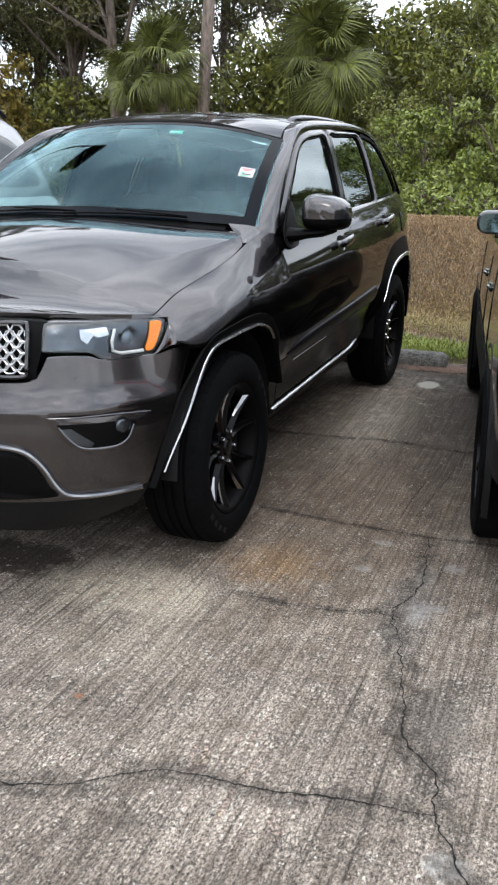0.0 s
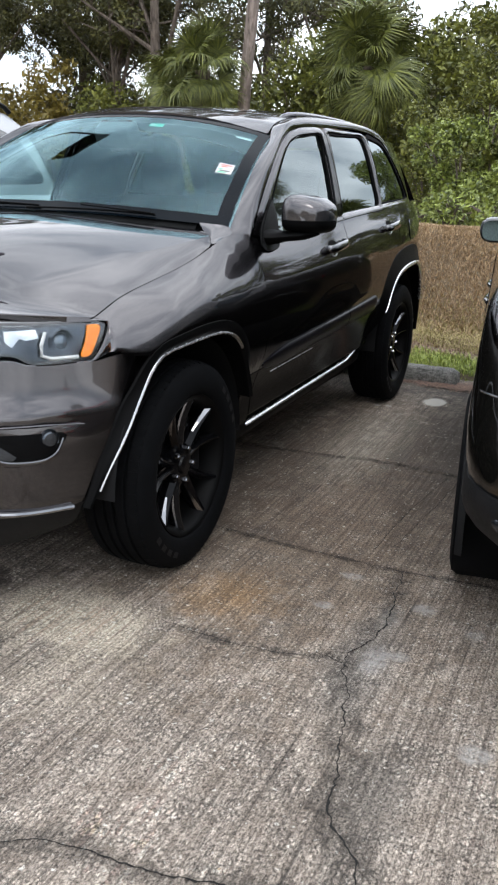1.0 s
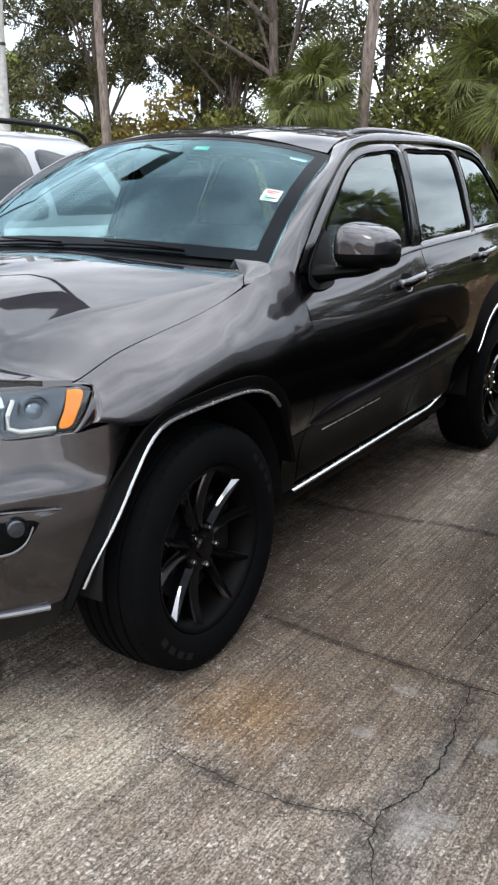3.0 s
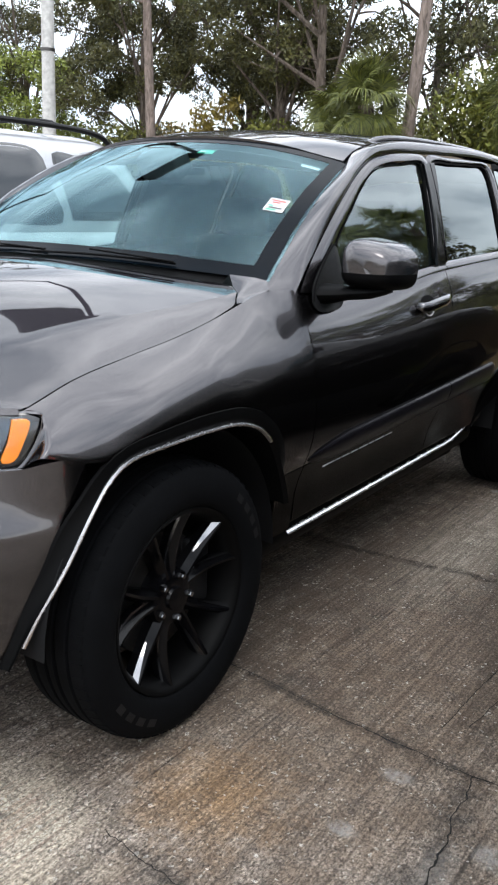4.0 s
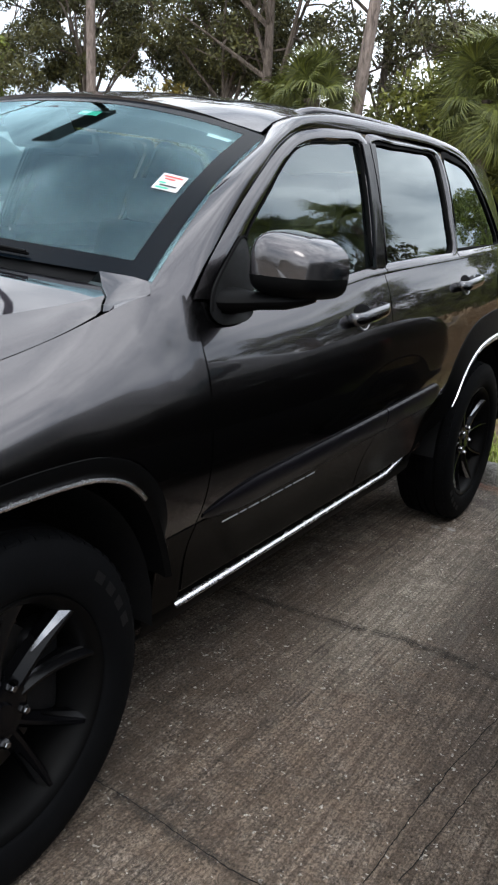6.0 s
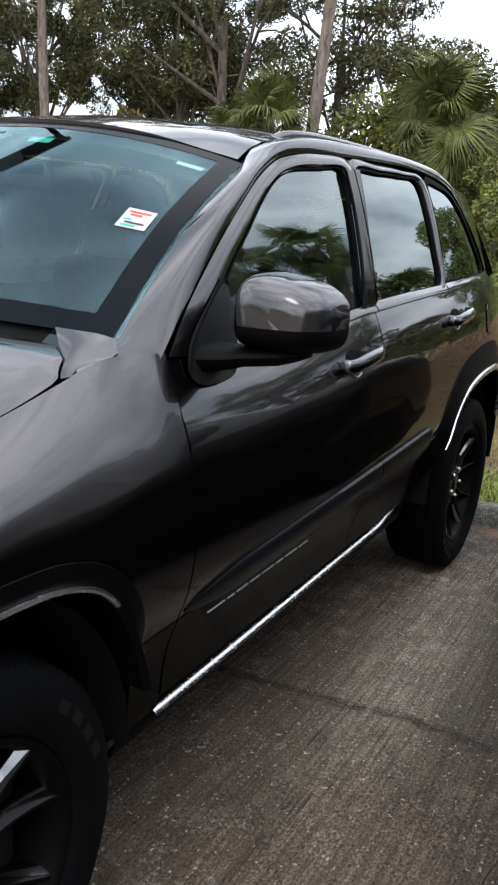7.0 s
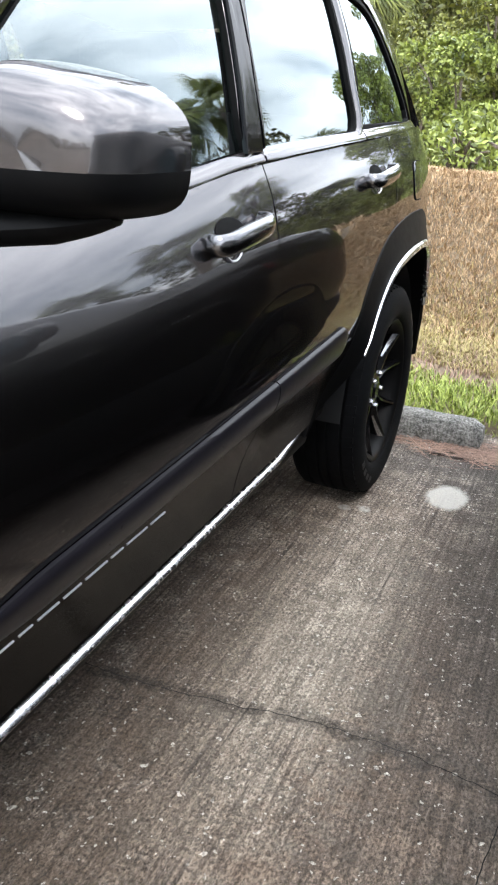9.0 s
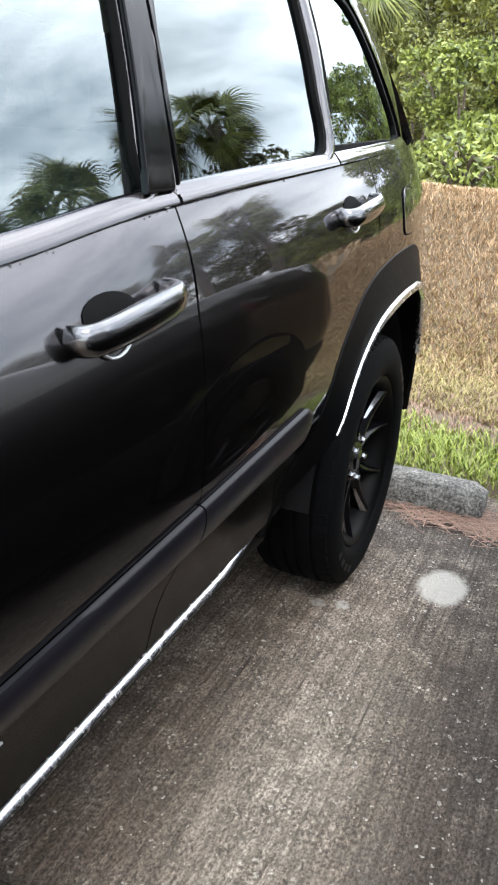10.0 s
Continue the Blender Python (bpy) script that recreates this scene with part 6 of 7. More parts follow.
            V, F = lathe([(0.0001, 0.092), (0.007, 0.091), (0.0105, 0.085), (0.0115, 0.06)], 6, (c[0], c[1] + 0.0635 * math.cos(a), c[2] + 0.0635 * math.sin(a)))
            part("wheel_nut", *((V, F) if sx > 0 else mirrored(V, F)), HANDLE_CHROME, rim, "chrome wheel nut")
        add("brake_disc", *lathe([(0.175, 0.0), (0.175, 0.02), (0.06, 0.022), (0.06, 0.0)], 48, c), STEEL, "grey brake disc")
        add("caliper", *block((0.07, 0.10, 0.22), (c[0] + 0.012, c[1] + 0.15, c[2] + 0.02), 0.02), BLACK_PLASTIC)
    for yc in (0.0, WB):
        for sx in (1, -1):
            wheel(yc, sx)
    return car


build_grey_car()


def water_drops():
    """Drops left on the door tops and the bright sill strip."""
    rng = np.random.default_rng(31)
    pieces = []
    for k in range(150):
        y = rng.uniform(0.8, 2.75)
        r = rng.uniform(0.0008, 0.0020)
        if k < 100:
            c = side(y, belt(y) - rng.uniform(0.004, 0.014), 0.0)
        else:
            y = rng.uniform(0.75, 2.1)
            r *= 0.55
            c = Vector((0.852, y, 0.3855 + 0.028 * (y - 0.655)))
        V, F = lathe([(0.0001, r * 0.6), (r * 0.7, r * 0.4), (r, 0.0)], 7)
        pieces.append(([v + c for v in V], F))
    ob = part("water_drops", *join(*pieces), GLOSS_BLACK)
    tagged(ob, "small water drops on the door tops and sill", "water", kind="stuff")


water_drops()


# ---- the cars on either side ----
def rounded_plan(w, y0, y1, r, n=8):
    """Closed plan of half-width w between y0 and y1 with corner radius r, counted from the middle of the y0 end."""
    P = []
    for cx, cy, a0 in ((w - r, y0 + r, -90), (w - r, y1 - r, 0), (-w + r, y1 - r, 90), (-w + r, y0 + r, 180)):
        for k in range(n + 1):
            a = radians(a0 + 90 * k / n)
            P.append((cx + r * math.cos(a), cy + r * math.sin(a)))
    return P


def lofted(levels, cap_top=True):
    """A closed shell from plans at rising heights."""
    rings = []
    for z, w, y0, y1, r in levels:
        plan = rounded_plan(w, y0, y1, r)
        dense = []
        for i, a in enumerate(plan):
            b = plan[(i + 1) % len(plan)]
            k = max(1, int(math.dist(a, b) / 0.25))
            dense.append((a, b, k))
        pts = []
        for i, (a, b, k) in enumerate(dense):
            k = 10 if i % 9 == 8 else 1
            for j in range(k):
                t = j / k
                pts.append(Vector((a[0] + (b[0] - a[0]) * t, a[1] + (b[1] - a[1]) * t, z)))
        rings.append(pts)
    n = len(rings[0])
    V = [p for r in rings for p in r]
    F = [(k * n + i, k * n + (i + 1) % n, (k + 1) * n + (i + 1) % n, (k + 1) * n + i) for k in range(len(rings) - 1) for i in range(n)]
    if cap_top:
        F.append(tuple((len(rings) - 1) * n + i for i in range(n)))
    return V, F


def other_wheel(car, x, y, sx, r=0.35, label="wheel"):
    c = (0, 0, 0)
    V, F = lathe([(r * 0.66, -0.11), (r * 0.93, -0.115), (r, -0.09), (r, 0.085), (r * 0.965, 0.108), (r * 0.86, 0.118), (r * 0.70, 0.112), (r * 0.66, 0.10)], 48)
    m = Matrix.Translation((x, y, r)) @ (Matrix.Identity(4) if sx > 0 else Matrix.Rotation(math.pi, 4, "Z"))
    w = part("wheel", [m @ v for v in V], F, RUBBER, car, "black tyre on a dark rim")
    V, F = lathe([(r * 0.66, 0.10), (r * 0.63, 0.106), (r * 0.60, 0.08), (r * 0.58, 0.02), (0.02, 0.02)], 48)
    rim = part("rim", [m @ v for v in V], F, RIM_BLACK, w, "dark rim")
    for k in range(5):
        a = 2 * math.pi * k / 5
        P = [Vector((0.05 + 0.03 * t, (0.03 + r * 0.57 * t) * math.cos(a), (0.03 + r * 0.57 * t) * math.sin(a))) for t in (0, 0.5, 1)]
        V, F = tube(P, [0.036, 0.028, 0.03], 8)
        part("spoke", [m @ v for v in V], F, SATIN if label == "bright" else RIM_BLACK, rim)
    return w


def build_dark_car():
    """A dark crossover nose-in beside the grey car: its tail is towards the lane."""
    car = thing("crossover", (2.813, 0.064, 0), "dark grey crossover with black cladding and red tail lamps, parked nose-in", "car")
    car.rotation_euler = (0, 0, radians(8.0))
    clad = [(0.33, 0.86, -0.36, 3.80, 0.72), (0.36, 0.885, -0.44, 3.90, 0.70), (0.42, 0.905, -0.49, 3.96, 0.62), (0.49, 0.912, -0.515, 3.97, 0.50), (0.56, 0.910, -0.525, 3.97, 0.42), (0.60, 0.902, -0.515, 3.96, 0.40)]
    part("cladding", *lofted(clad), BLACK_PLASTIC, car, "black plastic lower cladding")
    part("sill", *block((1.74, 1.75, 0.18), (0, 1.82, 0.29), 0.04), BLACK_PLASTIC, car, "black sill")
    body = [(0.58, 0.895, -0.495, 3.94, 0.40), (0.64, 0.908, -0.515, 3.95, 0.40), (0.74, 0.915, -0.500, 3.95, 0.40), (0.82, 0.912, -0.455, 3.93, 0.40), (0.95, 0.906, -0.425, 3.90, 0.40), (1.07, 0.893, -0.405, 3.80, 0.42), (1.13, 0.868, -0.385, 3.50, 0.42), (1.155, 0.845, -0.365, 3.2, 0.42)]
    part("body", *lofted(body), DARK_PAINT, car)
    glass = [(1.15, 0.835, -0.35, 2.75, 0.42), (1.26, 0.805, -0.28, 2.50, 0.40), (1.45, 0.745, -0.14, 2.05, 0.36), (1.55, 0.705, -0.05, 1.80, 0.34)]
    part("glasshouse", *lofted(glass), GLOSS_BLACK, car, "dark tinted glass all round")
    roof = [(1.545, 0.715, -0.12, 1.84, 0.34), (1.59, 0.700, -0.17, 1.80, 0.34), (1.635, 0.63, -0.08, 1.65, 0.32), (1.66, 0.45, 0.1, 1.4, 0.28), (1.665, 0.2, 0.35, 1.1, 0.15)]
    part("roof", *lofted(roof), DARK_PAINT, car)
    # pillars over the glass
    for s in (1, -1):
        for y0, y1 in ((0.42, 0.18), (1.42, 1.36)):
            P = [(s * 0.842, y0, 1.07), (s * 0.808, y0 * 0.7 + y1 * 0.3, 1.20), (s * 0.75, y1, 1.40), (s * 0.712, y1, 1.50)]
            part("pillar", *tube(line(P, 10), 0.03, 8), DARK_PAINT if y0 < 1 else GLOSS_BLACK, car)

    arc = 0.40 * math.pi / 2

    def skin(s, z, out=0.0, r=0.40):
        """Points on the tail, s running from its middle round the corner to the flank."""
        f = prof([(0.3, 0.0), (0.5, 0.0)])
        lv = (clad if z < 0.59 else body)
        w = float(np.interp(z, [k[0] for k in lv], [k[1] for k in lv]))
        y0 = float(np.interp(z, [k[0] for k in lv], [k[2] for k in lv]))
        flat = w - r
        if s < flat:
            return Vector((-s, y0 - out, z))
        a = min((s - flat) / r, math.pi / 2)
        more = max(0.0, s - flat - arc)
        return Vector((-(flat + (r + out) * math.sin(a)), y0 + r - (r + out) * math.cos(a) + more, z))

    def tail_panel(name, pts, mat, depth, inset, label, parent):
        o = [(p.x, p.y) for p in line([(a, b, 0) for a, b in pts + [pts[0]]], 33)[:-1]]
        V, F = oriented(*outline_panel(o, skin, depth, inset), Vector((0, 1.5, 0.8)))
        a = part(name, V, F, mat, parent, label)
        part(name, *mirrored(V, F), mat, parent, label)
        return a

    lampb = tail_panel("tail_lamp", [(0.580, 0.985), (0.740, 0.955), (0.880, 0.965), (0.960, 1.00), (1.010, 1.06), (1.025, 1.125), (0.940, 1.12), (0.760, 1.10), (0.580, 1.085)], CHROME, 0.01, 0.008, "tail lamp with a bright border", car)
    tail_panel("red_lens", [(0.590, 0.995), (0.740, 0.978), (0.840, 0.985), (0.900, 1.02), (0.940, 1.07), (0.930, 1.105), (0.760, 1.085), (0.590, 1.07)], RED_LENS, 0.004, 0.016, "red lens", lampb)
    tail_panel("reflector", [(0.610, 0.525), (0.730, 0.530), (0.815, 0.545), (0.830, 0.555), (0.810, 0.572), (0.730, 0.578), (0.610, 0.575)], RED_REFLECTOR, 0.004, 0.010, "red bumper reflector", car)
    tail_panel("reflector_tray", [(0.590, 0.505), (0.730, 0.508), (0.850, 0.530), (0.865, 0.548), (0.830, 0.560), (0.730, 0.545), (0.590, 0.535)], LAMP_BOWL, 0.004, 0.005, "grey reflector tray", car)
    P = [skin(s, 0.88 - 0.05 * max(0, (s - 0.5)), 0.002) for s in [0.04 * i for i in range(26)]]
    part("tailgate_seam", *tube(P, 0.003, 6), GLOSS_BLACK, car)
    # door cuts, handles, arches
    for s in (1, -1):
        for y in (0.95, 1.55, 2.55):
            P = [(s * (float(np.interp(z, [k[0] for k in body], [k[1] for k in body])) + 0.0005), y - 0.05 * (z - 0.6), z) for z in (0.62, 0.74, 0.88, 1.0, 1.05)]
            part("door_cut", *tube(P, 0.0035, 6), GLOSS_BLACK, car)
        for y in (1.15, 1.78):
            P = [(s * (0.903 + 0.014 * math.sin(t * math.pi)), y + 0.2 * t, 0.93 + 0.01 * t) for t in [i / 8 for i in range(9)]]
            part("handle", *tube(P, 0.011, 8), DARK_PAINT, car)
        P = [(s * 0.905, 0.30 + 2.9 * i / 20, 0.46) for i in range(21)]
        for yc in (0.52, 3.12):
            V, F = lathe([(0.30, 0.0), (0.40, 0.0), (0.435, 0.004), (0.445, -0.02)], 40, (0, 0, 0))
            V = [Vector((s * (0.912 + v.x * 1.0), yc + v.y, max(0.225, 0.36 + v.z))) for v in V]
            part("arch_trim", *oriented(V, F), BLACK_PLASTIC, car, "black wheel-arch trim")
            other_wheel(car, s * 0.815, yc, s)
        arm = join(block((0.10, 0.07, 0.04), (s * 0.84, 1.78, 1.140), 0.012), block((0.17, 0.13, 0.120), (s * 0.900, 1.78, 1.200), 0.05))
        mr = part("door_mirror", *arm, GLOSS_BLACK, car, "black door mirror")
        gl = [(s * 0.900 + 0.072 * math.copysign(abs(math.cos(a)) ** 0.6, math.cos(a)), 1.713, 1.200 + 0.047 * math.copysign(abs(math.sin(a)) ** 0.6, math.sin(a))) for a in [2 * math.pi * i / 24 for i in range(24)]]
        V, F = oriented([Vector(p) for p in gl], [tuple(range(24))], Vector((s * 0.900, 3, 1.200)))
        part("mirror_glass", V, F, TINTED_MIRROR, mr, "mirror glass")
    return car


build_dark_car()


def build_silver_car():
    """A tall silver estate on the far side, with roof rails; its nose is towards the lane."""
    cx, cy = -2.98, 0.12
    car = thing("silver_suv", (cx, cy, 0), "tall silver estate car with roof rails and dark windows, parked alongside", "car")
    car.scale = (1.0, 1.0, 1.055)
    clad = [(0.24, 0.86, -1.25, 3.45, 0.35), (0.34, 0.93, -1.38, 3.52, 0.35), (0.48, 0.945, -1.42, 3.55, 0.35), (0.52, 0.94, -1.41, 3.54, 0.35)]
    part("lower_trim", *lofted(clad), BLACK_PLASTIC, car, "dark lower trim")
    body = [(0.50, 0.935, -1.40, 3.53, 0.35), (0.60, 0.955, -1.42, 3.55, 0.35), (0.85, 0.962, -1.40, 3.54, 0.36), (1.00, 0.952, -1.33, 3.52, 0.38), (1.10, 0.93, -1.20, 3.50, 0.38), (1.16, 0.895, -0.98, 3.47, 0.38), (1.19, 0.85, -0.7, 3.42, 0.36)]
    part("body", *lofted(body), SILVER_PAINT, car)
    cab = [(1.17, 0.875, -0.20, 3.42, 0.30), (1.30, 0.852, 0.05, 3.36, 0.30), (1.50, 0.805, 0.42, 3.25, 0.30), (1.66, 0.755, 0.72, 3.13, 0.30), (1.735, 0.70, 0.90, 3.02, 0.30), (1.775, 0.60, 1.1, 2.9, 0.28), (1.79, 0.35, 1.4, 2.6, 0.2)]
    part("cabin", *lofted(cab), SILVER_PAINT, car)

    def flank(y, z, out=0.0):
        w = float(np.interp(z, [k[0] for k in cab], [k[1] for k in cab]))
        return Vector((w + out, y, z))

    def window(pts, label):
        o = [(p.y, p.z) for p in line([(0, a, b) for a, b in pts + [pts[0]]], 41)[:-1]]
        big = [((a - sum(p[0] for p in o) / 40) * 1.06 + sum(p[0] for p in o) / 40, (b - sum(p[1] for p in o) / 40) * 1.09 + sum(p[1] for p in o) / 40) for a, b in o]
        for s in (1, -1):
            V, F = oriented(*outline_panel(big, flank, 0.01, 0.003), Vector((0, 1.5, 1.0)))
            fr = part("window_frame", *((V, F) if s > 0 else mirrored(V, F)), GLOSS_BLACK, car, "black window surround")
            V, F = oriented(*outline_panel(o, flank, 0.004, 0.009), Vector((0, 1.5, 1.0)))
            part("pane", *((V, F) if s > 0 else mirrored(V, F)), PANE, fr, label)
    window([(0.35, 1.25), (0.50, 1.40), (0.72, 1.58), (0.86, 1.63), (1.22, 1.65), (1.24, 1.45), (1.24, 1.24), (0.8, 1.235)], "dark side window")
    window([(1.36, 1.24), (1.36, 1.45), (1.36, 1.65), (1.7, 1.66), (2.12, 1.65), (2.20, 1.45), (2.24, 1.25), (1.8, 1.24)], "dark side window")
    window([(2.38, 1.26), (2.35, 1.42), (2.30, 1.63), (2.55, 1.62), (2.80, 1.56), (2.95, 1.42), (3.02, 1.28), (2.7, 1.26)], "dark quarter window")
    for s in (1, -1):
        P = line([(s * 0.66, 0.98, 1.745), (s * 0.665, 1.08, 1.81), (s * 0.665, 1.4, 1.825), (s * 0.66, 2.4, 1.825), (s * 0.655, 2.80, 1.80), (s * 0.65, 2.92, 1.75)], 30)
        part("roof_rail", *tube(P, 0.022, 10, 0.8), SATIN if s < 0 else BLACK_PLASTIC, car, "raised roof rail")
        for yc in (-0.45, 2.45):
            V, F = lathe([(0.28, 0.0), (0.42, 0.0), (0.45, 0.006), (0.46, -0.02)], 40)
            V = [Vector((s * (0.958 + v.x), yc + v.y, max(0.25, 0.40 + v.z))) for v in V]
            part("arch_trim", *oriented(V, F), BLACK_PLASTIC, car)
            other_wheel(car, s * 0.86, yc, s, 0.385, "bright")
        for y in (0.36, 1.30, 2.30):
            P = [(s * (float(np.interp(z, [k[0] for k in body], [k[1] for k in body])) + 0.0005), y, z) for z in (0.55, 0.7, 0.9, 1.05, 1.14)]
            part("door_cut", *tube(P, 0.004, 6), GLOSS_BLACK, car)
        for y in (1.02, 2.0):
            P = [(s * (0.955 + 0.028 * math.sin(t * math.pi)), y + 0.2 * t, 1.03) for t in [i / 8 for i in range(9)]]
            part("handle", *tube(P, 0.013, 8), SILVER_PAINT, car)
        part("door_mirror", *join(block((0.14, 0.08, 0.05), (s * 0.95, 0.42, 1.18), 0.015), block((0.20, 0.13, 0.17), (s * 1.07, 0.42, 1.24), 0.05)), SILVER_PAINT, car)
        part("front_lamp", *block((0.30, 0.16, 0.14), (s * 0.70, -1.26, 0.88), 0.04), LAMP_REFLECTOR, car)
    for y in (1.25, 2.45):
        P = line([(-0.66, y, 1.825), (-0.5, y, 1.865), (0, y, 1.87), (0.5, y, 1.865), (0.66, y, 1.825)], 16)
        part("cross_bar", *tube(P, 0.016, 8, 0.7), BLACK_PLASTIC, car, "black roof cross bar")
    return car


PANE = plain("dark_pane", (0.02, 0.022, 0.024), 0.06, coat=1.0, vary=0.1)
build_silver_car()


# ---- lamp post beside the lane, and the far pole ----
def lamp_post():
    ob = thing("street_lamp", (-9.8, 5.4, 0), "tall dark parking-lot lamp post with a flat box head", "lamp post")
    part("post", *tube([(0, 0, 0), (0, 0, 2), (0, 0, 4.5), (0, 0, 6.5)], [0.10, 0.095, 0.085, 0.075], 14), BLACK_PLASTIC, ob)
    part("arm", *tube([(0, 0, 6.4), (1.2, 0.75, 6.55), (2.6, 1.2, 6.6), (3.9, 0.55, 6.58), (5.5, -0.62, 6.55)], 0.045, 10), BLACK_PLASTIC, ob)
    part("head", *block((0.65, 1.35, 0.20), (5.36, -1.30, 6.52), 0.05, Matrix.Rotation(radians(-14), 4, "Z")), BLACK_PLASTIC, ob, "flat black lamp head")
    part("foot", *lathe([(0.0001, 0.0), (0.2, 0.0)], 16), BLACK_PLASTIC, ob)


lamp_post()
pole = thing("utility_pole", (-26.4, 24.0, -0.1), "pale weathered concrete pole", "pole")
part("shaft", *tube([(0.0, 0, 0), (0.1, 0, 6), (0.25, 0, 14)], [0.30, 0.27, 0.22], 16), POLE_CONCRETE, pole)
part("pole_band", *tube([(0.12, 0, 7.5), (0.122, 0, 7.62)], 0.29, 16), STEEL, pole)


# ---- trees and shrubs ----
def leaf_cloud(rng, centers, radii, count, size, flat=0.75, droop=0.0):
    """Loose leaves, each a bent quad, scattered in clumps; thinner inside, ragged outside."""
    centers, radii = np.asarray(centers), np.asarray(radii)
    pick = rng.choice(len(centers), count, p=radii ** 2 / np.sum(radii ** 2))
    d = rng.normal(size=(count, 3))
    d /= np.linalg.norm(d, axis=1)[:, None]
    r = radii[pick] * rng.uniform(0.25, 1.0, count) ** 0.5
    p = centers[pick] + d * r[:, None] * np.array([1, 1, flat])
    a = rng.normal(size=(count, 3))
    a /= np.linalg.norm(a, axis=1)[:, None]
    b = np.cross(a, rng.normal(size=(count, 3)))
    b /= np.linalg.norm(b, axis=1)[:, None]
    s = size * rng.uniform(0.6, 1.4, count)[:, None]
    a[:, 2] -= droop
    V = np.stack([p - a * s, p + b * s * 0.42, p + a * s, p - b * s * 0.42], 1).reshape(-1, 3)
    F = np.arange(count * 4).reshape(-1, 4)
    return V, F


def limbs(rng, start, height, spread_r, n, r0, forks=3):
    """A trunk with forking limbs; gives the rods and the limb ends."""
    pieces, ends = [], []
    top = Vector((start[0] + rng.uniform(-0.3, 0.3), start[1], start[2] + height * 0.55))
    base = Vector(start)
    mid = base.lerp(top, 0.5) + Vector((rng.uniform(-0.15, 0.15), 0, 0))
    pieces.append(tube(line([base, mid, top], 8), [r0 * (1 - 0.45 * i / 7) for i in range(8)], 9))
    for k in range(n):
        a = 2 * math.pi * (k + rng.uniform(-0.3, 0.3)) / n
        s = base.lerp(top, rng.uniform(0.35, 1.0))
        e = Vector((s.x + math.cos(a) * spread_r * rng.uniform(0.6, 1.0), s.y + math.sin(a) * spread_r * rng.uniform(0.5, 0.9), start[2] + height * rng.uniform(0.36, 1.0)))
        m = s.lerp(e, 0.5) + Vector((rng.uniform(-0.5, 0.5), rng.uniform(-0.4, 0.4), rng.uniform(0.0, 0.6)))
        P = line([s, m, e], 7)
        r = r0 * rng.uniform(0.28, 0.45)
        pieces.append(tube(P, [r * (1 - 0.75 * i / 6) for i in range(7)], 6))
        ends += [P[4], P[6]]
        for q in range(forks):
            s2 = P[rng.integers(2, 6)]
            e2 = s2 + Vector((rng.uniform(-1, 1), rng.uniform(-1, 1), rng.uniform(-0.3, 1.0))) * spread_r * 0.40
            pieces.append(tube(line([s2, s2.lerp(e2, 0.5) + Vector((0, 0, rng.uniform(-0.2, 0.3))), e2], 5), [r * 0.45, r * 0.38, r * 0.3, r * 0.2, r * 0.1], 5))
            ends.append(e2)
    return join(*pieces), ends


def oak(x, y, height, spread_r, leaves, seed, mat=None, size=0.088, ground_z=0.0, label="live oak with a sparse dark crown and bare limbs", r0=0.24, clump=1.05, n=9):
    rng = np.random.default_rng(seed)
    ob = thing("oak_tree", (x, y, ground_z), label, "tree", "trees behind the bank")
    (V, F), ends = limbs(rng, (0, 0, 0), height, spread_r, n, r0)
    part("trunk", V, F, BARK, ob)
    c = [tuple(e) for e in ends]
    c += [tuple(Vector(e) + Vector((rng.uniform(-0.8, 0.8), rng.uniform(-0.8, 0.8), rng.uniform(-0.5, 0.6)))) for e in ends]
    rad = rng.uniform(0.3, 0.85, len(c)) * clump
    fast_part("crown", *leaf_cloud(rng, c, rad, int(leaves * 1.7), size), mat or OAK_LEAF, ob)
    return ob


def shrub(x, y, w, h, leaves, seed, mat, size=0.11, z=0.0, label="dense green shrub below the oaks", group="shrubs behind the bank", clump=1.0):
    rng = np.random.default_rng(seed)
    ob = thing("shrub", (x, y, z), label, "shrub", group)
    pieces, c = [], []
    for k in range(9):
        a = rng.uniform(0, 2 * math.pi)
        e = Vector((math.cos(a) * w * rng.uniform(0.1, 0.55), math.sin(a) * w * rng.uniform(0.1, 0.45), h * rng.uniform(0.35, 0.95)))
        P = line([(0, 0, 0), tuple(e * 0.5 + Vector((0, 0, 0.2 * h))), tuple(e)], 6)
        pieces.append(tube(P, [0.05, 0.045, 0.035, 0.025, 0.018, 0.008], 5))
        c += [tuple(P[3]), tuple(P[5])]
    for k in range(34):
        a = rng.uniform(0, 2 * math.pi)
        zz = h * rng.uniform(0.06, 1.0)
        rr = w * 0.5 * rng.uniform(0.3, 1.0) * (1 - 0.45 * (zz / h) ** 2)
        c.append((math.cos(a) * rr, math.sin(a) * rr * 0.8, zz))
    part("stem", *join(*pieces), BARK, ob)
    rad = rng.uniform(0.10, 0.26, len(c)) * min(w, h) * clump
    fast_part("foliage", *leaf_cloud(rng, c, rad, leaves, size, 0.8), mat, ob)
    return ob


